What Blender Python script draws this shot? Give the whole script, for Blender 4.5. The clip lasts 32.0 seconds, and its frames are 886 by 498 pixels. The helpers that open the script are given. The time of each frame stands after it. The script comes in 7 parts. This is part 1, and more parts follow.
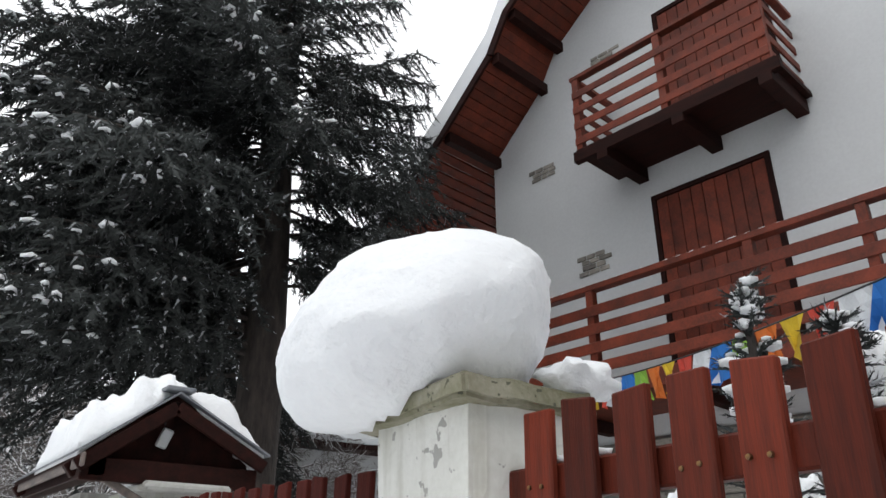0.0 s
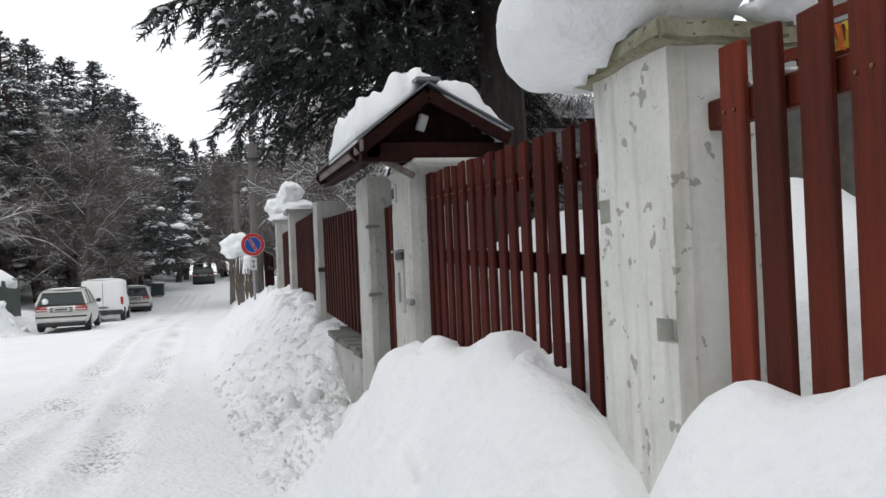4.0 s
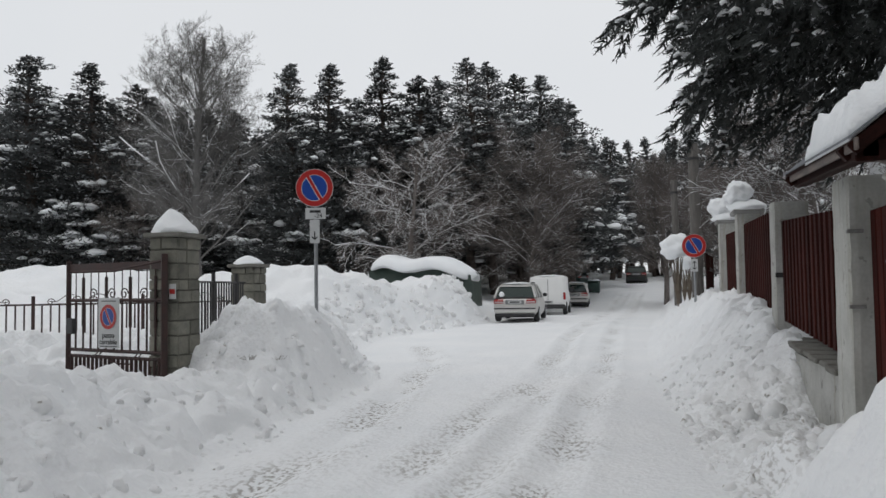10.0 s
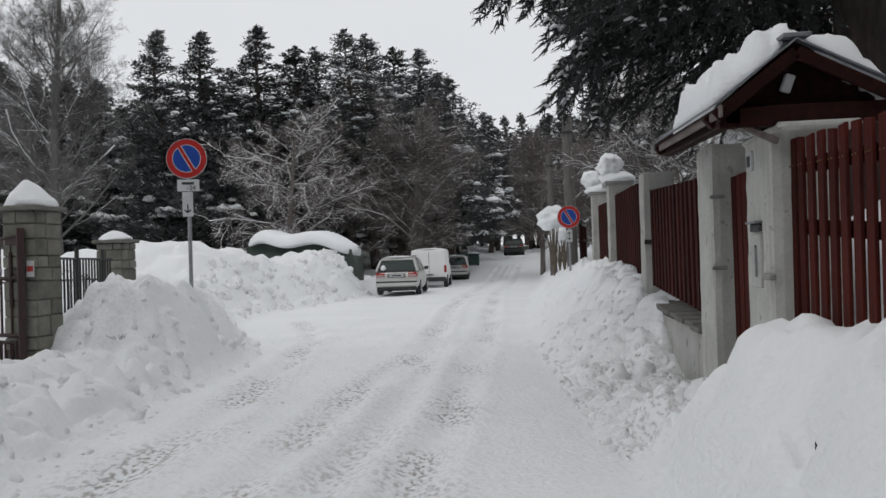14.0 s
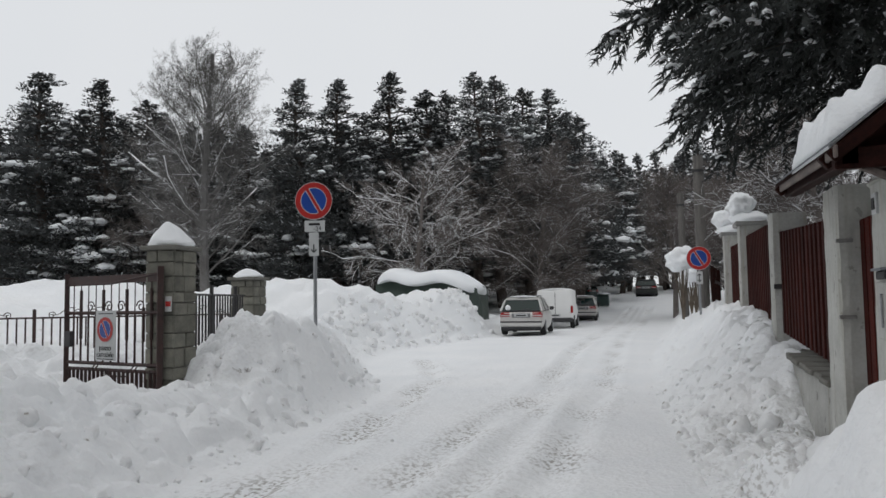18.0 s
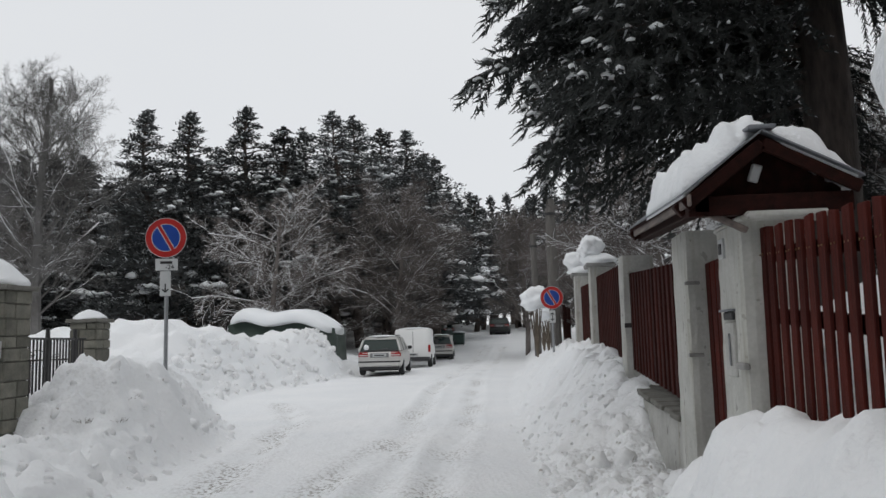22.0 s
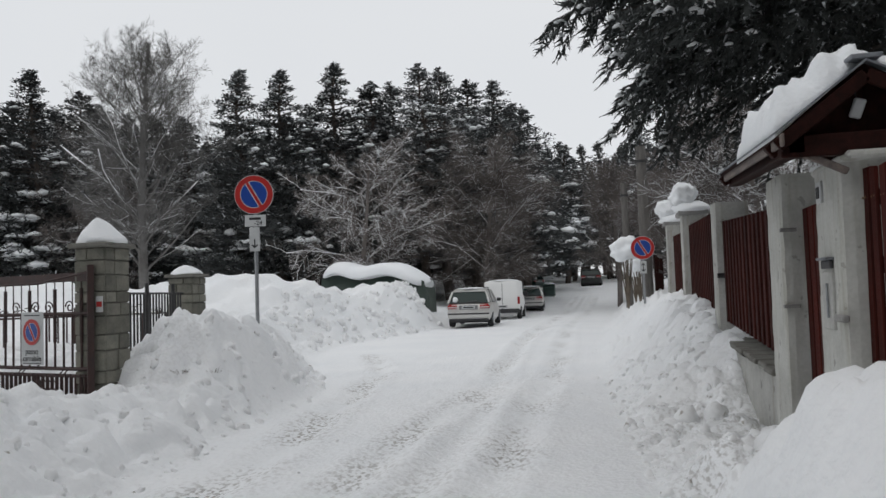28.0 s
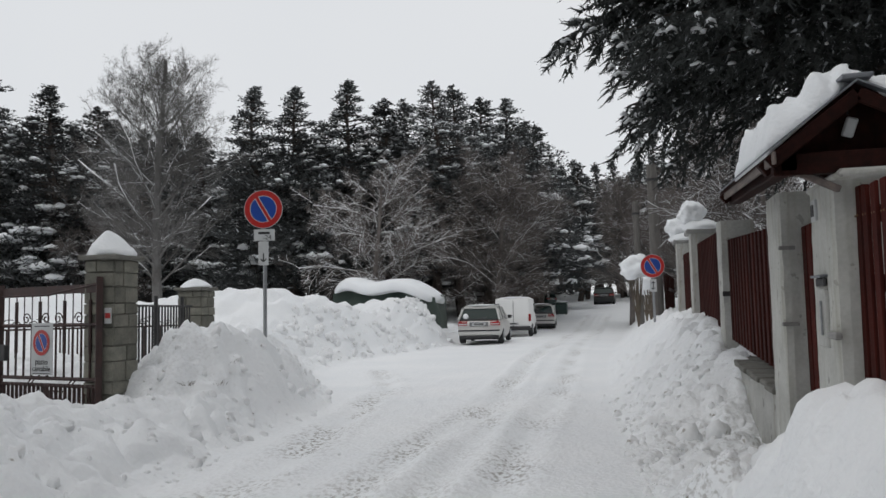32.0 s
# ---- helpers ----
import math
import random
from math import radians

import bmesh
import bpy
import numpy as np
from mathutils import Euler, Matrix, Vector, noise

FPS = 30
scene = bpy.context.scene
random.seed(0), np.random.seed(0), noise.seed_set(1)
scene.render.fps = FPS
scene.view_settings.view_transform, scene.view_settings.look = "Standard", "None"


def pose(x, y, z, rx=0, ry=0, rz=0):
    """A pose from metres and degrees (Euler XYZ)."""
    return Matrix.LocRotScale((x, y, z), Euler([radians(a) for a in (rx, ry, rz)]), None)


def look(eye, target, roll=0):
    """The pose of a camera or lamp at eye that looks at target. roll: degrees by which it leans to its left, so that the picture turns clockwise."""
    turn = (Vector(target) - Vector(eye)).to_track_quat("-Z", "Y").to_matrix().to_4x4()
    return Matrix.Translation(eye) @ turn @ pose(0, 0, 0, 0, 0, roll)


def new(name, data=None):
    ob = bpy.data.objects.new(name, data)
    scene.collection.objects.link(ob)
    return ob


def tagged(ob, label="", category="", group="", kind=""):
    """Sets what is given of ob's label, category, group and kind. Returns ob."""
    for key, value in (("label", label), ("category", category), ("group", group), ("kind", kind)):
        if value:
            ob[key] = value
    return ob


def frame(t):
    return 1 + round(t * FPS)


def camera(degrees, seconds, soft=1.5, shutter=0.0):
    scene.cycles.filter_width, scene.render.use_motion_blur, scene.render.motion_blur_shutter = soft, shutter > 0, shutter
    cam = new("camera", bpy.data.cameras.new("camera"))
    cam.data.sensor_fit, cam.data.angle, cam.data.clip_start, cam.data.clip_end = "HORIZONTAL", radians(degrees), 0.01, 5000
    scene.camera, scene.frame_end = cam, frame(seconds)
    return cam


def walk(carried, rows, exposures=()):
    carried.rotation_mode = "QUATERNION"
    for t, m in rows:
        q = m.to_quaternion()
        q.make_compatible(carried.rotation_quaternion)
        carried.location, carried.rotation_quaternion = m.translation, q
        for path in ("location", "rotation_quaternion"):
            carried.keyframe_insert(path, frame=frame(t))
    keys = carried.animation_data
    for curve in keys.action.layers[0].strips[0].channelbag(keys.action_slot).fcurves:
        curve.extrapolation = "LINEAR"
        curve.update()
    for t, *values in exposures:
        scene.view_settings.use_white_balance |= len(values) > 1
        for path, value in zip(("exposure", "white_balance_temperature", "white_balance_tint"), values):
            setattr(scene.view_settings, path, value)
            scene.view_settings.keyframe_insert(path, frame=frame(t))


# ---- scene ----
cam = camera(60.2, 32.0)
PATH = [
    (0, (0.905, 0.62, 1.553), (1.941, 2.113, 2.389), -0.1),
    (0.5, (0.912, 0.603, 1.515), (2.073, 2.062, 2.239), -0.1),
    (1, (0.964, 0.605, 1.472), (2.279, 2.024, 1.979), -2.5),
    (1.5, (0.987, 0.591, 1.437), (2.376, 1.996, 1.743), -2.6),
    (2, (1.003, 0.529, 1.407), (2.444, 1.916, 1.44), -5.2),
    (2.5, (1.029, 0.417, 1.373), (2.287, 1.972, 1.352), -1.6),
    (3, (0.993, 0.351, 1.396), (2.236, 1.917, 1.415), -3.5),
    (3.5, (0.891, 0.33, 1.39), (1.863, 2.078, 1.385), -2.8),
    (4, (0.858, 0.292, 1.399), (1.395, 2.217, 1.463), -2.8),
    (4.5, (0.844, 0.27, 1.399), (1.069, 2.257, 1.422), -3.5),
    (6.5, (0.772, 0.308, 1.409), (0.452, 2.281, 1.317), -1.9),
    (7, (0.777, 0.288, 1.408), (0.448, 2.261, 1.39), -1.8),
    (7.5, (0.756, 0.337, 1.408), (0.416, 2.308, 1.413), -1.9),
    (8, (0.771, 0.303, 1.418), (0.42, 2.272, 1.437), -1.9),
    (8.5, (0.784, 0.306, 1.42), (0.329, 2.253, 1.455), -1.5),
    (9, (0.784, 0.298, 1.425), (0.187, 2.203, 1.544), -0.6),
    (9.5, (0.694, 0.267, 1.447), (0.142, 2.186, 1.56), -1.0),
    (10, (0.6, 0.231, 1.449), (0.054, 2.153, 1.546), -0.8),
    (10.5, (0.597, 0.161, 1.429), (-0.068, 2.046, 1.495), -0.9),
    (11, (0.663, 0.162, 1.424), (-0.126, 1.998, 1.489), -1.1),
    (11.5, (0.692, 0.257, 1.402), (-0.066, 2.108, 1.403), -0.3),
    (12, (0.695, 0.298, 1.43), (0.181, 2.231, 1.444), -0.3),
    (12.5, (0.689, 0.25, 1.395), (0.275, 2.205, 1.494), -1.7),
    (13, (0.517, 0.313, 1.429), (-0.023, 2.238, 1.483), -2.7),
    (13.5, (0.547, 0.277, 1.401), (0.272, 2.258, 1.432), -2.3),
    (15.5, (0.586, 0.291, 1.398), (0.366, 2.279, 1.414), -1.5),
    (16, (0.557, 0.299, 1.402), (0.108, 2.248, 1.415), -1.3),
    (16.5, (0.643, 0.282, 1.425), (-0.013, 2.17, 1.482), -1.5),
    (17, (0.73, 0.258, 1.414), (0.12, 2.16, 1.516), -0.5),
    (17.5, (0.76, 0.301, 1.412), (0.117, 2.195, 1.45), -1.0),
    (18, (0.777, 0.297, 1.422), (0.205, 2.209, 1.556), -0.9),
    (18.5, (0.71, 0.277, 1.424), (0.365, 2.24, 1.588), -1.6),
    (19, (0.618, 0.253, 1.434), (0.317, 2.222, 1.616), -3.3),
    (19.5, (0.568, 0.255, 1.42), (0.23, 2.223, 1.519), -1.3),
    (20, (0.599, 0.289, 1.397), (0.451, 2.28, 1.51), -1.4),
    (20.5, (0.705, 0.274, 1.438), (0.608, 2.25, 1.733), -1.7),
    (21, (0.769, 0.292, 1.439), (0.445, 2.252, 1.675), -0.7),
    (21.5, (0.763, 0.326, 1.434), (0.497, 2.287, 1.726), 0.2),
    (22, (0.662, 0.339, 1.449), (0.461, 2.316, 1.676), -1.5),
    (22.5, (0.59, 0.346, 1.444), (0.495, 2.327, 1.695), -2.2),
    (23, (0.621, 0.34, 1.456), (0.516, 2.32, 1.72), -2.5),
    (23.5, (0.64, 0.319, 1.448), (0.328, 2.28, 1.68), -2.2),
    (24, (0.623, 0.321, 1.442), (0.134, 2.247, 1.662), -2.0),
    (24.5, (0.618, 0.308, 1.433), (0.276, 2.264, 1.666), -2.1),
    (25, (0.645, 0.327, 1.431), (0.357, 2.295, 1.642), -2.4),
    (25.5, (0.735, 0.339, 1.453), (0.193, 2.251, 1.68), -4.0),
    (27.5, (0.726, 0.479, 1.429), (0.168, 2.396, 1.551), -1.7),
    (28, (0.752, 0.482, 1.449), (0.313, 2.43, 1.559), -1.9),
    (28.5, (0.823, 0.492, 1.427), (0.418, 2.447, 1.54), -1.5),
    (29, (0.799, 0.484, 1.437), (0.284, 2.413, 1.566), -1.1),
    (29.5, (0.8, 0.476, 1.408), (0.267, 2.402, 1.499), -0.9),
    (30, (0.799, 0.479, 1.403), (0.263, 2.403, 1.521), -1.4),
    (30.5, (0.814, 0.47, 1.427), (0.225, 2.371, 1.623), -1.7),
    (31, (0.837, 0.439, 1.417), (0.29, 2.348, 1.655), -1.9),
    (31.5, (0.841, 0.436, 1.418), (0.318, 2.361, 1.57), -0.8),
    (32, (0.867, 0.446, 1.426), (0.395, 2.383, 1.581), -1.3),
]
EXPOSURES = [(0, 0.92), (1.0, 1.05), (1.5, 1.0), (2.5, 0.88), (3.5, 0.60), (4, 0.48), (4.5, 0.34), (6.5, 0.03), (9, -0.05), (16, -0.09), (20.5, -0.05), (24, -0.05), (32, -0.08)]
walk(cam, [(t, look(eye, target, roll)) for t, eye, target, roll in PATH], EXPOSURES)

# overcast daylight: a grey cloud layer over the sky, one very soft sun behind it
SUN_EL, SUN_AZ = 60.0, 205.0
world = bpy.data.worlds.new("overcast_sky")
scene.world = world
world.use_nodes = True
wt = world.node_tree
bg = wt.nodes["Background"]
sky = wt.nodes.new("ShaderNodeTexSky")
sky.sky_type, sky.sun_disc = "NISHITA", False
sky.sun_elevation, sky.sun_rotation = radians(SUN_EL), radians(SUN_AZ)
scale_sky = wt.nodes.new("ShaderNodeVectorMath")
scale_sky.operation = "SCALE"
scale_sky.inputs["Scale"].default_value = 0.10
wt.links.new(sky.outputs[0], scale_sky.inputs[0])
geo = wt.nodes.new("ShaderNodeTexCoord")
cloud = wt.nodes.new("ShaderNodeTexNoise")
cloud.inputs["Scale"].default_value, cloud.inputs["Detail"].default_value = 1.6, 3.0
wt.links.new(geo.outputs["Generated"], cloud.inputs["Vector"])
ramp = wt.nodes.new("ShaderNodeValToRGB")
ramp.color_ramp.elements[0].position, ramp.color_ramp.elements[0].color = 0.3, (0.83, 0.855, 0.885, 1)
ramp.color_ramp.elements[1].position, ramp.color_ramp.elements[1].color = 0.75, (0.90, 0.915, 0.935, 1)
wt.links.new(cloud.outputs["Fac"], ramp.inputs[0])
mixw = wt.nodes.new("ShaderNodeMix")
mixw.data_type = "RGBA"
mixw.inputs[0].default_value = 0.94
wt.links.new(scale_sky.outputs[0], mixw.inputs[6])
wt.links.new(ramp.outputs[0], mixw.inputs[7])
# the cloud is brighter overhead than low down
sep, low = wt.nodes.new("ShaderNodeSeparateXYZ"), wt.nodes.new("ShaderNodeMapRange")
wt.links.new(geo.outputs["Generated"], sep.inputs[0])
low.inputs[1].default_value, low.inputs[2].default_value = 0.4, 1.0
low.inputs[3].default_value, low.inputs[4].default_value = 1.0, 0.95
wt.links.new(sep.outputs["Z"], low.inputs[0])
dim = wt.nodes.new("ShaderNodeVectorMath")
dim.operation = "SCALE"
wt.links.new(mixw.outputs[2], dim.inputs[0])
wt.links.new(low.outputs[0], dim.inputs["Scale"])
wt.links.new(dim.outputs[0], bg.inputs[0])
bg.inputs[1].default_value = 0.93

sun_data = bpy.data.lights.new("sun", "SUN")
sun_data.energy, sun_data.angle, sun_data.color = 0.40, radians(40), (1.0, 0.97, 0.93)
sun = new("sun", sun_data)
az, el = radians(SUN_AZ), radians(SUN_EL)
sun.matrix_world = look((0, 0, 30), Vector((0, 0, 30)) - Vector((math.sin(az) * math.cos(el), math.cos(az) * math.cos(el), math.sin(el))))

# ---- materials ----
def material(name, c1, c2, rough=0.6, metal=0.0, scale=3.0, stretch=(1, 1, 1), bump=0.2, fine=40.0, vary=0.0, c3=None, spots=0.62, spot_scale=9.0, spec=0.5, coords="Object", dist=0.01):
    """Two colours mixed by noise at two scales, an optional third in hard-edged patches, and fine relief."""
    m = bpy.data.materials.new(name)
    m.use_nodes = True
    nt = m.node_tree
    L, N = nt.links.new, nt.nodes.new
    p = nt.nodes["Principled BSDF"]
    tc, mp = N("ShaderNodeTexCoord"), N("ShaderNodeMapping")
    mp.inputs["Scale"].default_value = stretch
    L(tc.outputs[coords], mp.inputs[0])
    n1, n2 = N("ShaderNodeTexNoise"), N("ShaderNodeTexNoise")
    n1.inputs["Scale"].default_value, n1.inputs["Detail"].default_value = scale, 5
    n2.inputs["Scale"].default_value, n2.inputs["Detail"].default_value = fine, 4
    L(mp.outputs[0], n1.inputs[0]), L(mp.outputs[0], n2.inputs[0])
    ad = N("ShaderNodeMath")
    ad.operation = "MULTIPLY_ADD"
    L(n2.outputs[0], ad.inputs[0])
    ad.inputs[1].default_value = 0.45
    L(n1.outputs[0], ad.inputs[2])
    rp = N("ShaderNodeMapRange")
    rp.inputs[1].default_value, rp.inputs[2].default_value = 0.5, 0.95
    L(ad.outputs[0], rp.inputs[0])
    mx = N("ShaderNodeMix")
    mx.data_type = "RGBA"
    mx.inputs[6].default_value, mx.inputs[7].default_value = (*c1, 1), (*c2, 1)
    L(rp.outputs[0], mx.inputs[0])
    out = mx.outputs[2]
    height = n2.outputs[0]
    if c3:
        n3, r3, m3 = N("ShaderNodeTexNoise"), N("ShaderNodeMapRange"), N("ShaderNodeMix")
        n3.inputs["Scale"].default_value, n3.inputs["Detail"].default_value = spot_scale, 3
        L(mp.outputs[0], n3.inputs[0])
        r3.inputs[1].default_value, r3.inputs[2].default_value = spots, spots + 0.02
        L(n3.outputs[0], r3.inputs[0])
        m3.data_type = "RGBA"
        m3.inputs[7].default_value = (*c3, 1)
        L(r3.outputs[0], m3.inputs[0]), L(out, m3.inputs[6])
        out = m3.outputs[2]
    if vary:
        oi, hv = N("ShaderNodeObjectInfo"), N("ShaderNodeHueSaturation")
        mr = N("ShaderNodeMapRange")
        mr.inputs[3].default_value, mr.inputs[4].default_value = 1 - vary, 1 + vary
        L(oi.outputs["Random"], mr.inputs[0]), L(mr.outputs[0], hv.inputs["Value"]), L(out, hv.inputs["Color"])
        out = hv.outputs[0]
    L(out, p.inputs["Base Color"])
    p.inputs["Roughness"].default_value, p.inputs["Metallic"].default_value = rough, metal
    p.inputs["Specular IOR Level"].default_value = spec
    if bump:
        b = N("ShaderNodeBump")
        b.inputs["Strength"].default_value, b.inputs["Distance"].default_value = bump, dist
        L(height, b.inputs["Height"]), L(b.outputs[0], p.inputs["Normal"])
    return m


def node(m, kind, **ins):
    n = m.node_tree.nodes.new(kind)
    for k, v in ins.items():
        n.inputs[k].default_value = v
    return n


SNOW = material("snow", (0.82, 0.84, 0.86), (0.885, 0.895, 0.905), 0.75, scale=1.2, bump=0.5, fine=34, spec=0.25, dist=0.02)
LUMPSNOW = material("ploughed_snow", (0.76, 0.765, 0.77), (0.90, 0.905, 0.91), 0.8, scale=2.2, bump=0.6, fine=24, spec=0.2, dist=0.02, c3=(0.46, 0.44, 0.41), spots=0.66, spot_scale=14)
GROUND = material("trodden_snow", (0.84, 0.855, 0.87), (0.905, 0.91, 0.915), 0.75, scale=0.6, bump=0.65, fine=21, spec=0.25, dist=0.03)


def streaks(m, colour, amount):
    """Rain streaks that run down a wall."""
    tc_, mp_ = node(m, "ShaderNodeTexCoord"), node(m, "ShaderNodeMapping")
    mp_.inputs["Scale"].default_value = (9, 9, 0.7)
    n_, r_, x_ = node(m, "ShaderNodeTexNoise", Scale=1.6, Detail=5.0), node(m, "ShaderNodeMapRange"), node(m, "ShaderNodeMix")
    r_.inputs[1].default_value, r_.inputs[2].default_value, r_.inputs[4].default_value = 0.5, 0.75, amount
    x_.data_type = "RGBA"
    x_.inputs[7].default_value = (*colour, 1)
    p_, L = m.node_tree.nodes["Principled BSDF"], m.node_tree.links.new
    L(tc_.outputs["Object"], mp_.inputs[0]), L(mp_.outputs[0], n_.inputs[0]), L(n_.outputs[0], r_.inputs[0]), L(r_.outputs[0], x_.inputs[0])
    L(p_.inputs["Base Color"].links[0].from_socket, x_.inputs[6]), L(x_.outputs[2], p_.inputs["Base Color"])


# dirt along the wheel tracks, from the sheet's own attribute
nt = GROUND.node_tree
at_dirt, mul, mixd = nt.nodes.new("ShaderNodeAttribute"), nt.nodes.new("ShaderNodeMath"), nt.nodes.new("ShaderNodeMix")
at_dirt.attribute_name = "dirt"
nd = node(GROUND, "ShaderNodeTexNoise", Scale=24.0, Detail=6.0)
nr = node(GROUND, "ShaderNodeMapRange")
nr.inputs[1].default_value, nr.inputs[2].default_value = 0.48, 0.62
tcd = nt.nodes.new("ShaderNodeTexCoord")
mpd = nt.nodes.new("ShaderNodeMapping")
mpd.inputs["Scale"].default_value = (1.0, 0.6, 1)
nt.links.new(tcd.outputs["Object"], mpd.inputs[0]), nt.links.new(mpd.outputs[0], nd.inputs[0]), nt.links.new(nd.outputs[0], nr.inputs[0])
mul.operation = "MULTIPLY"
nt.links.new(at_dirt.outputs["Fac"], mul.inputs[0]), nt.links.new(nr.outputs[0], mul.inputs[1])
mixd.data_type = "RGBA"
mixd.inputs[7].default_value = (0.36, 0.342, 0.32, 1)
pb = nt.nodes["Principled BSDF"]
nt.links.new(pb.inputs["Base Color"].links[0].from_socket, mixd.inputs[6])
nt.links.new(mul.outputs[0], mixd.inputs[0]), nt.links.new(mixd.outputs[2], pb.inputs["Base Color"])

REDWOOD = material("stained_wood", (0.160, 0.026, 0.012), (0.058, 0.014, 0.009), 0.55, scale=3.0, stretch=(9, 9, 0.55), bump=0.4, fine=30, vary=0.45, dist=0.004, spec=0.15, c3=(0.022, 0.010, 0.008), spots=0.70, spot_scale=2.2)
# a darker, duller red than stained_wood, for the gate and the panel beside it
DEEPRED = material("deep_red_wood", (0.080, 0.0145, 0.010), (0.028, 0.009, 0.008), 0.65, scale=3.0, stretch=(9, 9, 0.55), bump=0.4, fine=30, vary=0.35, dist=0.004, spec=0.06)
# for the far slats: the spruce's shade is put into a darker red
SHADEDRED = material("shaded_red_wood", (0.055, 0.014, 0.011), (0.026, 0.010, 0.009), 0.7, scale=3.0, stretch=(9, 9, 0.55), bump=0.3, fine=30, vary=0.3, dist=0.004, spec=0.06)
BALWOOD = material("balcony_wood", (0.17, 0.032, 0.015), (0.075, 0.018, 0.010), 0.55, scale=2.5, stretch=(2, 2, 2), bump=0.2, fine=20, vary=0.25, dist=0.004, spec=0.25)
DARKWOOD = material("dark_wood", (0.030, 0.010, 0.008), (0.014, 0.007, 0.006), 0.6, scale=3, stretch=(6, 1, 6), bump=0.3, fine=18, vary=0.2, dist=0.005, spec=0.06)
GREYWOOD = material("weathered_board", (0.21, 0.17, 0.15), (0.10, 0.085, 0.08), 0.8, scale=3, stretch=(8, 1, 8), bump=0.4, fine=18, dist=0.005)
PLASTER = material("peeling_plaster", (0.74, 0.74, 0.70), (0.60, 0.60, 0.55), 0.85, scale=3.5, bump=0.5, fine=45, c3=(0.36, 0.355, 0.33), spots=0.635, spot_scale=18, dist=0.006)
GATEPLASTER = material("worn_plaster", (0.56, 0.56, 0.53), (0.40, 0.40, 0.37), 0.85, scale=3, bump=0.5, fine=40, c3=(0.33, 0.325, 0.30), spots=0.66, spot_scale=10, dist=0.006)
OLDPLASTER = material("dirty_plaster", (0.50, 0.50, 0.475), (0.32, 0.315, 0.295), 0.85, scale=2.5, bump=0.4, fine=35, c3=(0.25, 0.245, 0.23), spots=0.67, spot_scale=7, dist=0.006)
for m_ in (PLASTER, GATEPLASTER, OLDPLASTER):
    streaks(m_, (0.27, 0.25, 0.18), 0.50)
HOUSEWALL = material("rendered_wall", (0.56, 0.57, 0.57), (0.48, 0.485, 0.49), 0.9, scale=0.7, bump=0.3, fine=24, dist=0.006)
MOSSCAP = material("mossy_concrete", (0.34, 0.32, 0.25), (0.16, 0.155, 0.085), 0.9, scale=7, bump=0.7, fine=50, c3=(0.09, 0.09, 0.06), spots=0.62, spot_scale=28, dist=0.008)
CONCRETE = material("concrete", (0.34, 0.335, 0.32), (0.21, 0.205, 0.20), 0.85, scale=4, bump=0.4, fine=40, dist=0.005)
POLEGREY = material("weathered_pole", (0.15, 0.14, 0.13), (0.085, 0.08, 0.075), 0.9, scale=4, stretch=(4, 4, 0.6), bump=0.4, fine=30, dist=0.005)
STONE = material("pillar_stone", (0.22, 0.21, 0.175), (0.12, 0.12, 0.10), 0.85, scale=6, bump=0.6, fine=40, vary=0.28, dist=0.006)
MORTAR = material("mortar", (0.19, 0.185, 0.165), (0.13, 0.125, 0.11), 0.9, scale=8, bump=0.5, fine=60)
WALLSTONE = material("rubble_stone", (0.30, 0.275, 0.24), (0.15, 0.14, 0.125), 0.85, scale=5, bump=0.6, fine=30, vary=0.35, dist=0.008)
IRON = material("painted_iron", (0.030, 0.018, 0.017), (0.055, 0.024, 0.020), 0.6, 0.0, scale=12, bump=0.2, fine=70)
BLACKIRON = material("black_iron", (0.02, 0.02, 0.022), (0.04, 0.038, 0.038), 0.6, 0.0, scale=12, bump=0.15, fine=70)
ZINC = material("galvanised_steel", (0.36, 0.37, 0.38), (0.27, 0.28, 0.29), 0.45, 0.8, scale=20, bump=0.05, fine=60)
LEAD = material("grey_flashing", (0.17, 0.18, 0.20), (0.26, 0.27, 0.29), 0.5, 0.4, scale=8, bump=0.2, fine=30)
BRASS = material("brass_screw", (0.30, 0.18, 0.07), (0.12, 0.07, 0.04), 0.4, 0.8, scale=60, bump=0)
BARK = material("spruce_bark", (0.075, 0.060, 0.053), (0.026, 0.022, 0.020), 0.9, scale=3, stretch=(3, 3, 0.8), bump=0.9, fine=9, dist=0.03)
NEEDLE = material("spruce_needles", (0.023, 0.0265, 0.0255), (0.066, 0.072, 0.070), 0.7, scale=1.5, bump=0, fine=8, vary=0.3, spec=0.25)
PINEBARK = material("pine_bark", (0.085, 0.062, 0.05), (0.04, 0.033, 0.03), 0.9, scale=3, stretch=(3, 3, 0.8), bump=0)
PINE = material("pine_needles", (0.040, 0.043, 0.043), (0.085, 0.090, 0.091), 0.7, scale=0.25, bump=0, fine=2, vary=0.35, spec=0.2)
BARE = material("bare_twigs", (0.125, 0.118, 0.112), (0.25, 0.245, 0.24), 0.9, scale=0.6, bump=0, fine=4, vary=0.15, spec=0.1)
BAREBROWN = material("brown_twigs", (0.115, 0.098, 0.090), (0.22, 0.20, 0.19), 0.9, scale=0.6, bump=0, fine=4, vary=0.15, spec=0.1)


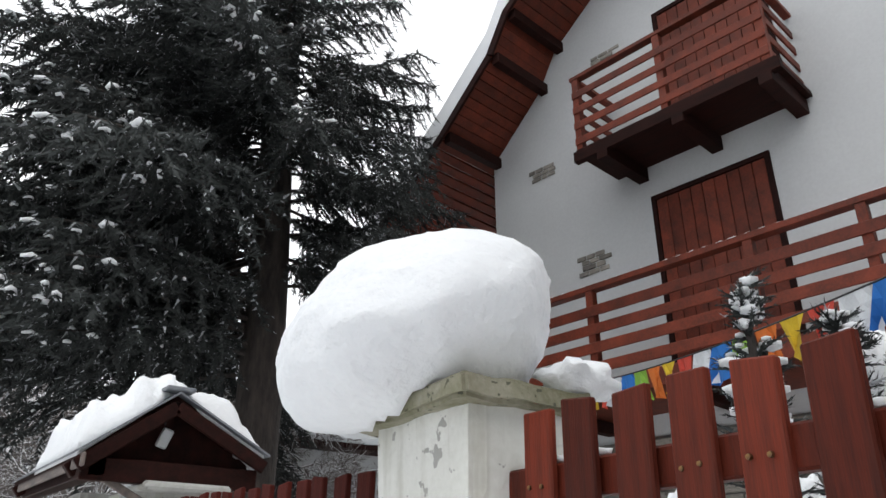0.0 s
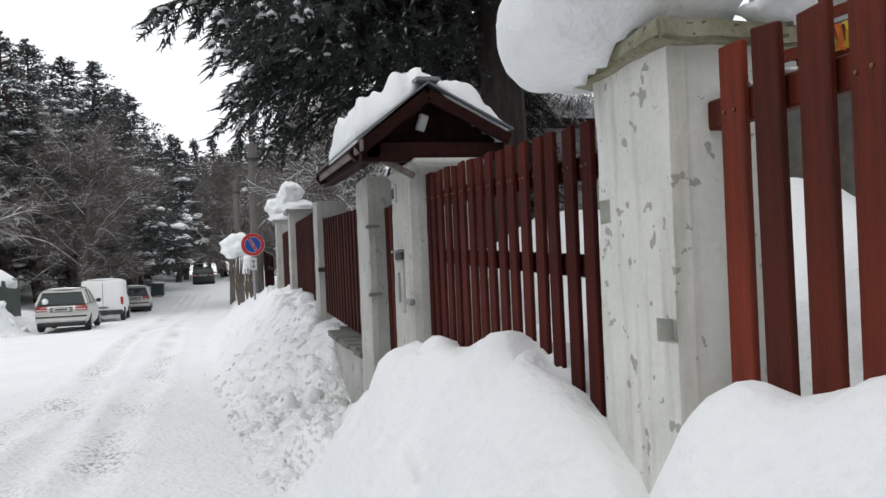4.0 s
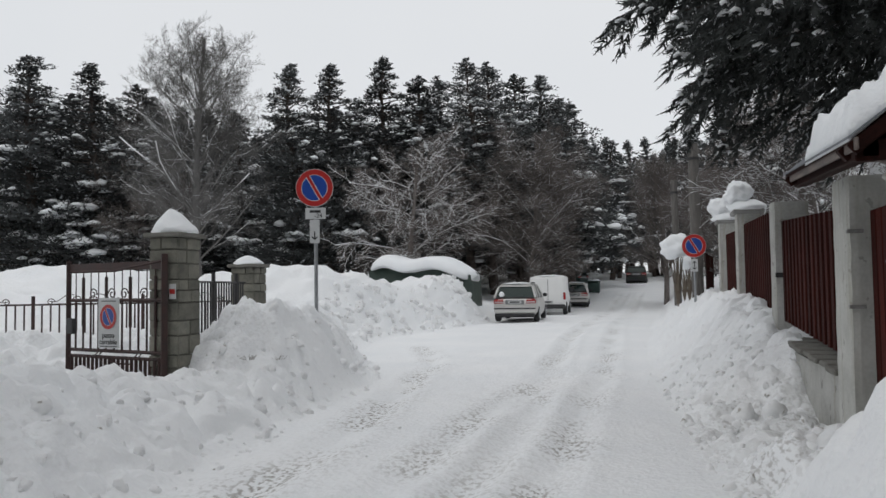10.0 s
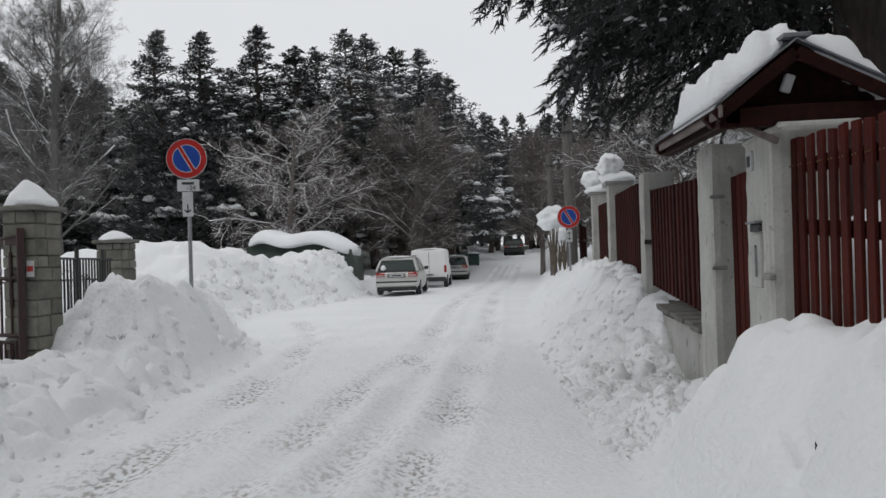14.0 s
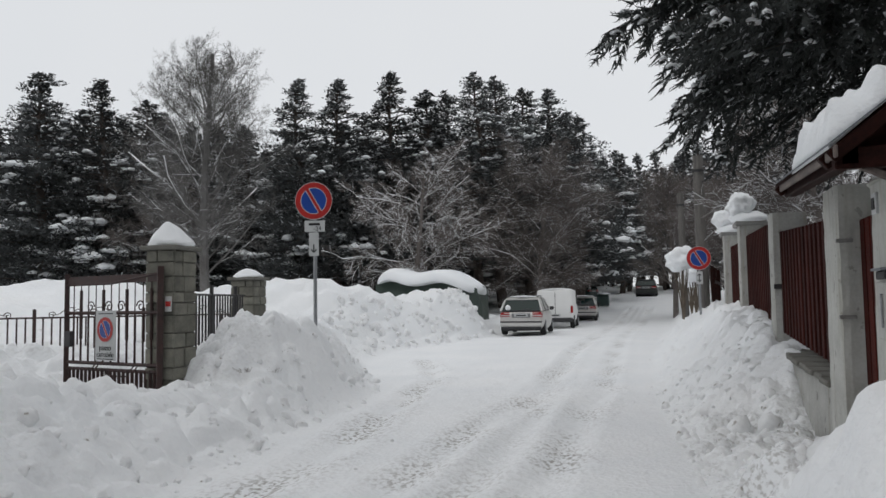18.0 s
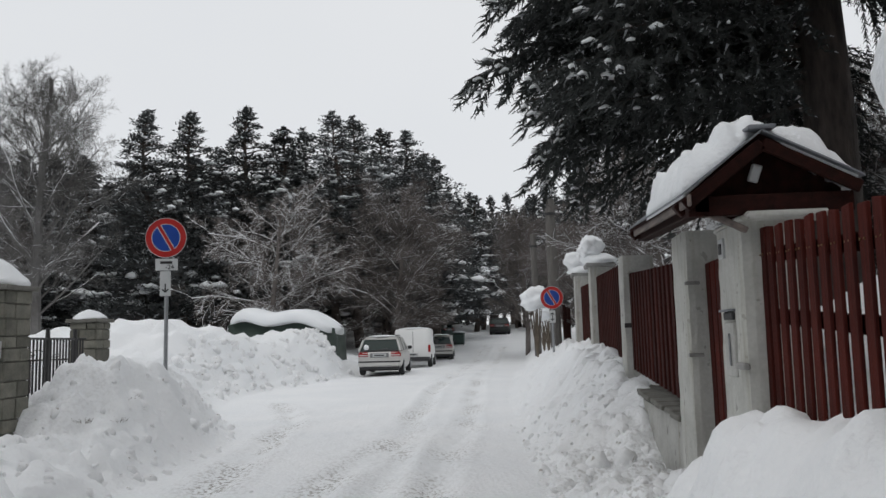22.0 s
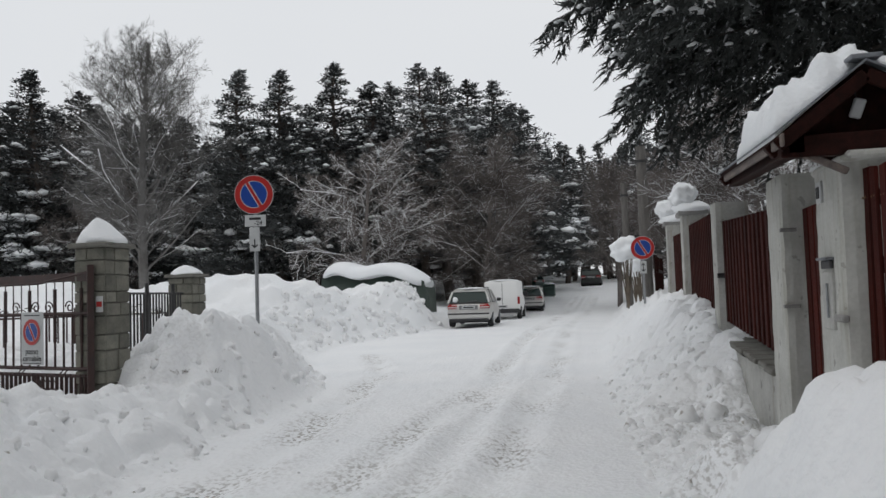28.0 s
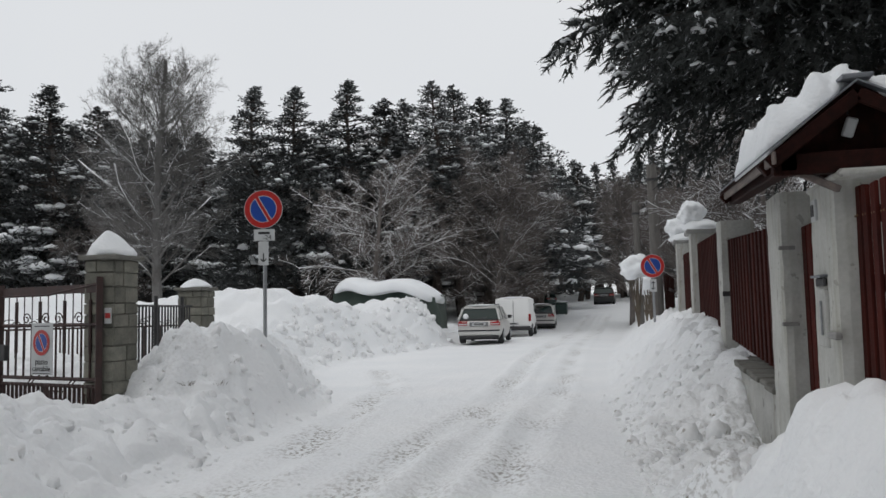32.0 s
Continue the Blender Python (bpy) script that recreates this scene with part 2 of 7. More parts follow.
def dust(m, share):
    """A share of the tufts carries a dusting of snow."""
    gi, gt = node(m, "ShaderNodeNewGeometry"), node(m, "ShaderNodeMath")
    gt.operation = "GREATER_THAN"
    gt.inputs[1].default_value = 1 - share
    mx = node(m, "ShaderNodeMix")
    mx.data_type = "RGBA"
    mx.inputs[7].default_value = (0.42, 0.44, 0.46, 1)
    p_ = m.node_tree.nodes["Principled BSDF"]
    L = m.node_tree.links.new
    L(gi.outputs["Random Per Island"], gt.inputs[0]), L(gt.outputs[0], mx.inputs[0])
    L(p_.inputs["Base Color"].links[0].from_socket, mx.inputs[6]), L(mx.outputs[2], p_.inputs["Base Color"])


dust(PINE, 0.05)
dust(NEEDLE, 0.05)
TARP = material("green_tarpaulin", (0.020, 0.035, 0.027), (0.036, 0.055, 0.044), 0.5, scale=1.5, bump=0.4, fine=8, dist=0.02)
SIGNRED = material("sign_red", (0.42, 0.018, 0.015), (0.36, 0.02, 0.018), 0.35, scale=6, bump=0)
SIGNBLUE = material("sign_blue", (0.010, 0.055, 0.30), (0.012, 0.05, 0.25), 0.35, scale=6, bump=0)
SIGNWHITE = material("sign_white", (0.52, 0.53, 0.53), (0.45, 0.46, 0.46), 0.45, scale=5, bump=0)
BLACK = material("black_paint", (0.012, 0.012, 0.013), (0.02, 0.02, 0.02), 0.5, scale=6, bump=0)
SILVER = material("silver_car_paint", (0.60, 0.59, 0.57), (0.54, 0.53, 0.51), 0.35, 0.35, scale=2, bump=0)
VANWHITE = material("white_van_paint", (0.80, 0.80, 0.79), (0.74, 0.74, 0.73), 0.4, scale=1.5, bump=0)
GREYCAR = material("grey_car_paint", (0.22, 0.22, 0.225), (0.18, 0.18, 0.185), 0.35, 0.4, scale=2, bump=0)
DARKCAR = material("dark_car_paint", (0.025, 0.03, 0.028), (0.04, 0.045, 0.042), 0.4, 0.2, scale=2, bump=0)
GREENCAR = material("green_car_paint", (0.02, 0.05, 0.045), (0.03, 0.06, 0.055), 0.4, 0.2, scale=2, bump=0)
RUBBER = material("tyre_rubber", (0.016, 0.016, 0.017), (0.04, 0.04, 0.042), 0.85, scale=12, bump=0.2, fine=60)
PLASTIC = material("black_plastic", (0.02, 0.02, 0.022), (0.035, 0.035, 0.037), 0.6, scale=8, bump=0)
LIGHTRED = material("tail_light_red", (0.35, 0.02, 0.02), (0.28, 0.02, 0.02), 0.25, scale=9, bump=0)
GREENBIN = material("bin_plastic", (0.03, 0.06, 0.055), (0.05, 0.08, 0.07), 0.6, scale=4, bump=0)
BRUSH = material("dry_stalks", (0.10, 0.08, 0.06), (0.17, 0.14, 0.11), 0.9, scale=5, bump=0)
FLAGS = [material("flag_cloth_" + n, c, tuple(0.8 * v for v in c), 0.85, scale=8, bump=0.2, fine=90) for n, c in
         (("blue", (0.02, 0.16, 0.50)), ("white", (0.62, 0.64, 0.66)), ("red", (0.50, 0.05, 0.03)), ("green", (0.22, 0.42, 0.05)), ("yellow", (0.62, 0.42, 0.02)), ("orange", (0.62, 0.15, 0.02)))]
GLASS = bpy.data.materials.new("window_glass")
GLASS.use_nodes = True
gp_ = GLASS.node_tree.nodes["Principled BSDF"]
gp_.inputs["Base Color"].default_value, gp_.inputs["Roughness"].default_value = (0.012, 0.016, 0.017, 1), 0.06
CARGLASS = bpy.data.materials.new("car_glass")
CARGLASS.use_nodes = True
gp_ = CARGLASS.node_tree.nodes["Principled BSDF"]
gp_.inputs["Base Color"].default_value, gp_.inputs["Roughness"].default_value = (0.008, 0.022, 0.020, 1), 0.12
gp_.inputs["Specular IOR Level"].default_value = 0.25


# ---- building helpers ----
WM = {}


def thing(name, x, y, z, label, category, group="", rz=0, kind=""):
    """An Empty at the foot of a thing, to which parts are added."""
    ob = new(name)
    ob.empty_display_size = 0.2
    ob.matrix_world = WM[ob] = pose(x, y, z, 0, 0, rz)
    return tagged(ob, label, category, group, kind)


def link(name, me, mat, parent=None, label="", smooth=False, **tags):
    """A mesh built in world coordinates, hung under its parent."""
    me.materials.append(mat)
    if smooth:
        me.polygons.foreach_set("use_smooth", [True] * len(me.polygons))
    ob = new(name, me)
    WM[ob] = Matrix()
    if parent:
        me.transform(WM[parent].inverted())
        ob.parent = parent
        WM[ob] = WM[parent]
    return tagged(ob, label, **tags)


def part(name, bm, mat, parent=None, label="", smooth=False, **tags):
    me = bpy.data.meshes.new(name)
    bm.to_mesh(me)
    bm.free()
    return link(name, me, mat, parent, label, smooth, **tags)


def piece(name, me, parent, m):
    """An object of its own on a shared mesh (built round its own origin), at the world pose m."""
    ob = new(name, me)
    ob.parent = parent
    ob.matrix_basis = WM[parent].inverted() @ m
    WM[ob] = m
    return ob


def pymesh(name, verts, faces, mat=None):
    me = bpy.data.meshes.new(name)
    me.from_pydata(verts, [], faces)
    if mat:
        me.materials.append(mat)
    return me


def box(bm, x0, x1, y0, y1, z0, z1, bevel=0.0, m=None, seg=1):
    vs = bmesh.ops.create_cube(bm, size=1)["verts"]
    for v in vs:
        v.co = Vector(((x0 + x1) / 2 + v.co.x * (x1 - x0), (y0 + y1) / 2 + v.co.y * (y1 - y0), (z0 + z1) / 2 + v.co.z * (z1 - z0)))
    if bevel:
        r = bmesh.ops.bevel(bm, geom=list({e for v in vs for e in v.link_edges}), offset=bevel, segments=seg, affect="EDGES")
        vs = list({v for f in r["faces"] for v in f.verts} | {v for v in vs if v.is_valid})
    if m:
        for v in vs:
            v.co = m @ v.co
    return vs


def boxm(*a, **k):
    bm = bmesh.new()
    box(bm, *a, **k)
    return bm


def rod(bm, p, q, r0, r1=None, seg=8):
    p, q = Vector(p), Vector(q)
    d = q - p
    m = Matrix.Translation((p + q) / 2) @ d.to_track_quat("Z", "Y").to_matrix().to_4x4()
    return bmesh.ops.create_cone(bm, cap_ends=True, segments=seg, radius1=r0, radius2=r0 if r1 is None else r1, depth=d.length, matrix=m)["verts"]


def rodm(*a, **k):
    bm = bmesh.new()
    rod(bm, *a, **k)
    return bm


def beam(p, q, w, h, bevel=0.006):
    """A squared timber from p to q, w wide and h high."""
    p, q = Vector(p), Vector(q)
    d = q - p
    m = Matrix.Translation((p + q) / 2) @ d.to_track_quat("Y", "Z").to_matrix().to_4x4()
    return boxm(-w / 2, w / 2, -d.length / 2, d.length / 2, -h / 2, h / 2, bevel=bevel, m=m)


def blob(bm, c, r, sub=3, rough=0.12, freq=2.0, seed=0.0, flat=None):
    """A rounded heap of snow: a ball pushed about by noise, cut level at the height flat."""
    vs = bmesh.ops.create_icosphere(bm, subdivisions=sub, radius=1)["verts"]
    off = Vector((seed * 3.1, seed * 7.7, seed * 1.3))
    for v in vs:
        n = noise.fractal(v.co * freq + off, 1.0, 2.0, 4) * rough
        v.co = Vector((c[0] + v.co.x * r[0] * (1 + n), c[1] + v.co.y * r[1] * (1 + n), c[2] + v.co.z * r[2] * (1 + n)))
        if flat is not None and v.co.z < flat:
            v.co.z = flat + 0.15 * (v.co.z - flat)
    return vs


def blobm(*a, **k):
    bm = bmesh.new()
    blob(bm, *a, **k)
    return bm


def grid_face(us, vs, holes, put):
    """Quads of a grid over us x vs but for the cells inside holes; put(u, v) gives the place."""
    verts, faces, ids = [], [], {}

    def vid(i, j):
        if (i, j) not in ids:
            ids[i, j] = len(verts)
            verts.append(put(us[i], vs[j]))
        return ids[i, j]

    for i in range(len(us) - 1):
        for j in range(len(vs) - 1):
            cu, cv = (us[i] + us[i + 1]) / 2, (vs[j] + vs[j + 1]) / 2
            if not any(a < cu < b and c < cv < d for a, b, c, d in holes):
                faces.append((vid(i, j), vid(i + 1, j), vid(i + 1, j + 1), vid(i, j + 1)))
    return verts, faces


def steps(a, b, cell, extra=()):
    k = max(1, round((b - a) / cell))
    return sorted({round(a + (b - a) * i / k, 4) for i in range(k + 1)} | {round(e, 4) for e in extra if a < e < b})


def rough_block(name, x0, x1, y0, y1, z0, z1, mat, parent, label="", holes=(), cell=0.045, amp=0.006, seed=0.0, lean=0.03):
    """A plastered pillar with worn edges; holes (y0, y1, z0, z1) sink into the face at x0."""
    bm = bmesh.new()
    ys = steps(y0, y1, cell, [h for o in holes for h in o[:2]])
    zs = steps(z0, z1, cell * 1.6, [h for o in holes for h in o[2:]])
    xs = steps(x0, x1, cell)

    def add(vf):
        vl = [bm.verts.new(v) for v in vf[0]]
        for f in vf[1]:
            bm.faces.new([vl[i] for i in f])

    add(grid_face(ys, zs, holes, lambda u, v: (x0, u, v)))
    add(grid_face(ys, zs, (), lambda u, v: (x1, u, v)))
    add(grid_face(xs, zs, (), lambda u, v: (u, y0, v)))
    add(grid_face(xs, zs, (), lambda u, v: (u, y1, v)))
    add(grid_face(xs, ys, (), lambda u, v: (u, v, z1)))
    for a, b, c, d in holes:
        k = x0 + 0.055
        add(([(k, a, c), (k, b, c), (k, b, d), (k, a, d), (x0, a, c), (x0, b, c), (x0, b, d), (x0, a, d)], [(0, 1, 2, 3), (0, 4, 5, 1), (1, 5, 6, 2), (2, 6, 7, 3), (3, 7, 4, 0)]))
    bmesh.ops.remove_doubles(bm, verts=bm.verts, dist=0.0005)
    cx, cy = (x0 + x1) / 2, (y0 + y1) / 2
    for v in bm.verts:
        ex, ey = min(v.co.x - x0, x1 - v.co.x), min(v.co.y - y0, y1 - v.co.y)
        n = noise.fractal(v.co * 6 + Vector((seed, seed, 0)), 1, 2, 3)
        k = amp * n
        if ex < 0.01 and ey < 0.01:
            k -= 0.010 + 0.008 * abs(n)
        v.co.x += k if v.co.x > cx else -k
        v.co.y += k if v.co.y > cy else -k
        v.co.y -= lean * (v.co.z - 1.5)
    bmesh.ops.recalc_face_normals(bm, faces=bm.faces)
    return part(name, bm, mat, parent, label)


def tube(V, F, pts, rads, seg=4):
    """A tapering tube through pts, added to vertex and face lists."""
    prev = None
    for i, p in enumerate(pts):
        d = (pts[min(i + 1, len(pts) - 1)] - pts[max(i - 1, 0)]).normalized()
        a = d.cross(Vector((0.3, 0.5, 0.81))).normalized()
        b = d.cross(a)
        row = []
        for k in range(seg):
            q = 6.2831853 * k / seg
            row.append(len(V))
            V.append(p + (a * math.cos(q) + b * math.sin(q)) * rads[i])
        if prev:
            for k in range(seg):
                F.append((prev[k], prev[(k + 1) % seg], row[(k + 1) % seg], row[k]))
        prev = row


# ---- the snow-covered ground, one sheet ----
def vnoise(x, y, seed):
    """Smooth value noise on arrays, -1 to 1."""
    i, j = np.floor(x).astype(np.int64), np.floor(y).astype(np.int64)
    fx, fy = x - i, y - j
    fx, fy = fx * fx * fx * (fx * (fx * 6 - 15) + 10), fy * fy * fy * (fy * (fy * 6 - 15) + 10)

    def h(a, b):
        k = (a * 374761393 + b * 668265263 + seed * 974711) & 0x7FFFFFFF
        k = ((k ^ (k >> 13)) * 1274126177) & 0x7FFFFFFF
        return ((k ^ (k >> 16)) & 0xFFFF) / 32767.5 - 1

    return (h(i, j) * (1 - fx) + h(i + 1, j) * fx) * (1 - fy) + (h(i, j + 1) * (1 - fx) + h(i + 1, j + 1) * fx) * fy


def sstep(a, b, v):
    t = np.clip((v - a) / (b - a), 0, 1)
    return t * t * (3 - 2 * t)


def puffs(x, y, f, seed):
    """Rounded lumps with creases between them, 0 to 1; f lumps to the metre."""
    u, v = f * (0.83 * x + 0.56 * y), f * (0.83 * y - 0.56 * x)
    u, v = u + 0.45 * vnoise(v * 0.8 + 3, u * 0.8, seed + 200), v + 0.45 * vnoise(u * 0.8, v * 0.8 + 5, seed + 201)
    n = np.abs(0.7 * vnoise(u, v, seed) + 0.45 * vnoise(u * 0.53 + v * 0.85, v * 0.53 - u * 0.85, seed + 202))
    return 1 - (1 - np.clip(n * 1.15, 0, 1)) ** 1.6


def hill(x, y, cx, cy, h, sx, sy):
    return h * np.exp(-(((x - cx) / sx) ** 2 + ((y - cy) / sy) ** 2))


LEFT_FOOT = ([-60, 2, 5, 6.4, 7.5, 8.7, 10.4, 11.6, 13.4, 17, 20, 23, 26.5, 28, 31, 45, 60, 600], [-2.2, -2.4, -2.8, -3.0, -3.15, -3.35, -3.45, -3.75, -4.5, -6.0, -6.7, -6.5, -5.9, -5.85, -5.8, -6.1, -6.6, -8])
RIGHT_FOOT = ([-60, -2, 1.0, 3, 5, 6, 7, 9.6, 13.7, 16, 25, 45, 60, 600], [1.35, 1.32, 1.38, 1.3, 1.2, 1.1, 0.98, 0.78, 0.55, 0.45, 0.3, 0.7, 1.0, 1.5])
RIGHT_TOP = ([-60, 0.6, 0.85, 1.1, 1.35, 1.55, 1.75, 2.0, 2.12, 2.3, 2.7, 2.9, 3.3, 3.8, 4.3, 4.8, 5.2, 5.9, 7.2, 8.2, 9.0, 9.6, 10.2, 11.2, 13, 20, 30, 600], [0.80, 0.80, 0.86, 0.95, 1.07, 1.13, 1.09, 0.94, 0.66, 0.56, 0.80, 0.98, 0.98, 1.00, 0.97, 0.86, 0.68, 0.30, 0.12, 0.10, 0.24, 0.56, 0.78, 0.96, 1.14, 1.2, 1.0, 0.8])
WHEEL_LINES = (([2, 6.1, 8.3, 11.4, 17, 25.5, 60], [-1.3, -1.28, -1.35, -1.25, -1.53, -2.0, -2.3]), ([2, 6, 7.2, 10.2, 14.7, 20.7, 60], [-0.85, -0.78, -0.73, -0.93, -1.3, -1.8, -1.9]), ([2, 5, 8, 11, 16, 25, 60], [-0.2, -0.22, -0.26, -0.3, -0.43, -0.9, -0.9]), ([0, 4.4, 6.2, 7.7, 10.2, 13.7, 18], [-2.25, -2.29, -2.36, -2.5, -2.85, -3.4, -5.0]))
# the ploughed ridge beside the stone gate: x, y, height of its crest
RIDGE = ((-4.78, 8.8, 0.88), (-4.66, 9.45, 1.07), (-4.45, 10.0, 1.06), (-4.28, 10.6, 0.93), (-4.5, 11.3, 0.82), (-5.6, 12.8, 0.72))


def ridge_height(x, y):
    """Height of a ridge with a rounded crest along RIDGE, falling off on both sides."""
    best = np.zeros_like(x)
    for (ax, ay, az), (bx, by, bz) in zip(RIDGE, RIDGE[1:]):
        dx, dy = bx - ax, by - ay
        k = np.clip(((x - ax) * dx + (y - ay) * dy) / (dx * dx + dy * dy), 0, 1)
        d = np.hypot(x - ax - k * dx, y - ay - k * dy) * (1 + 0.22 * vnoise(x * 1.4, y * 1.4, 61)) + 0.06 * vnoise(x * 3.1, y * 3.1, 62)
        best = np.maximum(best, (az + (bz - az) * k) * (0.34 * (1 - sstep(0.1, 0.85, d)) + 0.66 * (1 - sstep(0.2, 2.3, d))))
    return best


def ground_height(x, y):
    """Height of the snow and the dirt on it, for arrays of places."""
    lf, rf, rt = np.interp(y, *LEFT_FOOT), np.interp(y, *RIGHT_FOOT), sum(np.interp(y + q, *RIGHT_TOP) for q in (-0.09, -0.03, 0.03, 0.09)) / 4
    rise = 0.042 * np.clip(y - 44, 0, 70) + 0.01 * np.clip(y - 114, 0, 200)
    # left bank and the ground behind it
    a = lf - x
    left = 0.56 * sstep(0.0, 1.5, a) + 0.12 * sstep(1.5, 5, a)
    left = left + np.clip(ridge_height(x, y) - 0.8 * left, 0, 2) * sstep(-0.1, 1.0, a)
    left += sstep(0, 0.7, a) * (hill(x, y, -3.9, 5.0, 0.12, 1.2, 0.9) - hill(x, y, -6.1, 7.93, 1.17, 1.15, 1.05) + hill(x, y, -4.95, 4.75, 0.30, 0.75, 0.45))
    left += sstep(0, 2.0, a) * (hill(x, y, -14, 17, 1.3, 3.5, 3) + hill(x, y, -9.6, 20.5, 1.35, 2.2, 2.8) + hill(x, y, -8.2, 23.6, 0.75, 1.4, 2.2) + hill(x, y, -8.8, 27.3, 0.85, 2.2, 2.0) + hill(x, y, -20, 14, 1.0, 4, 4))
    left += sstep(0, 0.8, a) * (hill(x, y, -6.9, 28.6, 0.95, 0.9, 1.5) + hill(x, y, -7.6, 26.5, 0.4, 1, 1.5))
    # right bank, rising to the fence, and the garden behind it
    b = x - rf
    w = np.maximum(2.0 - rf, 0.5)
    far = sstep(5.0, 6.5, y) * 0.16
    right = rt * sstep(0.0, 1.0, (b + far) / (w + far)) ** (0.85 + far)
    garden = sstep(2.3, 3.0, x) * sstep(26, 22, y)
    yard = 1.1 + hill(x, y, 4.4, 4.6, 0.75, 0.8, 1.1) + hill(x, y, 3.7, 2.4, 0.45, 0.6, 0.6) + hill(x, y, 5.4, 2.2, 0.55, 1.2, 1.0) + hill(x, y, 3.7, 1.2, 0.42, 0.7, 0.75) + hill(x, y, 6.6, 6.0, 0.5, 1.2, 1.5) + hill(x, y, 4.1, 7.2, 0.85, 1.1, 1.7)
    right = right * (1 - garden) + yard * garden
    # the heap before the fence, falling off to the gate
    right += sstep(0.05, 0.3, b) * (hill(x, y, 1.78, 3.25, 0.10, 0.28, 0.4) + hill(x, y, 1.6, 4.5, 0.10, 0.3, 0.4) + hill(x, y, 1.84, 1.48, 0.05, 0.16, 0.15) + hill(x, y, 1.95, 1.0, 0.05, 0.12, 0.10) + hill(x, y, 1.68, 6.5, 0.12, 0.2, 0.3) + hill(x, y, 1.42, 6.15, 0.10, 0.25, 0.3) + hill(x, y, 1.75, 7.7, 0.10, 0.2, 0.3) - hill(x, y, 1.66, 3.56, 0.20, 0.06, 0.15) - hill(x, y, 1.55, 3.3, 0.10, 0.06, 0.14))
    bank = np.clip(sstep(0, 0.5, a) + sstep(0, 0.25 + far, b + far), 0, 1)
    near = np.exp(-np.clip(y - 10, 0, 200) / 40)
    calm = sstep(1.0, 1.4, x) * sstep(5.8, 5.1, y)
    puff = puffs(x, y, 1.7, 1) * 0.14 * (1 - 0.75 * calm) + 0.06 * calm + puffs(x, y, 3.6, 2) * (0.11 + 0.07 * (x < -2) * near) + (puffs(x, y, 7.5, 3) * 0.075 + puffs(x, y, 16, 9) * 0.025) * (1 - 0.6 * calm) - 0.14 + 0.03 * calm + calm * (puffs(x, y, 3.3, 33) - 0.5) * (0.05 + 0.09 * sstep(2.3, 2.9, y))
    for i in range(14):
        s = 0.10 + 0.09 * ((i * 0.618) % 1)
        puff = puff + calm * hill(x, y, 1.42 + 0.5 * ((i * 0.755) % 1), 3.1 + 2.3 * ((i * 0.57) % 1), 0.07 + 0.03 * (i % 3), s, s * 1.15)
    chunk = np.clip(vnoise(x * 6.5 + 9, y * 6.5, 8) - 0.25, 0, 1) * 0.06
    lump = bank * (puff + 0.5 * chunk * (1 - calm) * sstep(0.0, 0.3, rt * 0 + vnoise(x * 0.7, y * 0.7, 5) + 0.35))
    soft = sstep(2.3, 2.8, x) * 0.75 + 0.25 * np.exp(-((x - 1.75) / 0.5) ** 2) * sstep(5.0, 4.3, y)
    lump *= 1 - np.clip(soft, 0, 0.86)
    z = np.where(x > (lf + rf) / 2, right, left) + lump + rise
    road = 1 - bank
    z += road * (0.014 * vnoise(x * 1.6, y * 0.3, 4) + 0.006 * vnoise(x * 7, y * 3, 6) * near + 0.006 * vnoise(x * 17, y * 11, 7) * near)
    dirt = np.zeros_like(x)
    for k, line in enumerate(WHEEL_LINES):
        d = np.abs(x - np.interp(y, *line) - 0.05 * vnoise(y * 0.4, y * 0 + k, 11))
        inside = (y < line[0][-1]) * (y > line[0][0] - 40)
        t = np.exp(-(d / 0.17) ** 2) * inside
        z += road * (-0.035 * t + 0.02 * np.exp(-((d - 0.3) / 0.12) ** 2) * inside)
        wide = np.exp(-(d / 0.36) ** 2) * inside
        z -= road * wide * 0.035 * np.clip(vnoise(x * 19, y * 10, 12 + k) * 0.6 + vnoise(x * 1.7, y * 0.8, 50 + k) * 0.7 - 0.15, 0, 1) * near
        broken = np.clip(vnoise(x * 2.5, y * 1.1, 30 + k) + 0.55, 0, 1)
        dirt = np.maximum(dirt, (0.5 * t + 0.5 * wide) * broken * (0.55, 0.34, 0.60, 0.66)[k])
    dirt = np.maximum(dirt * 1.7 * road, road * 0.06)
    dirt = np.maximum(dirt, 0.62 * sstep(0.75, 1.3, x) * sstep(2.3, 2.1, x) * sstep(5.3, 6.0, y) * sstep(10.5, 8.0, y) * np.clip(vnoise(x * 2.3, y * 2.3, 41) + 0.65, 0, 1))
    dirt = np.maximum(dirt, 0.20 * bank * (x < -2) * np.clip(vnoise(x * 1.1, y * 1.1, 44), 0, 1) * near)
    return z, dirt


def axis_steps(lo, fine0, fine1, hi, cell, grow):
    v, s = [fine0 + i * cell for i in range(int((fine1 - fine0) / cell) + 1)], cell
    up, a = [], v[-1]
    while a < hi:
        s *= grow
        a += s
        up.append(a)
    down, a, s = [], fine0, cell
    while a > lo:
        s *= grow
        a -= s
        down.append(a)
    return np.array(down[::-1] + v + up)


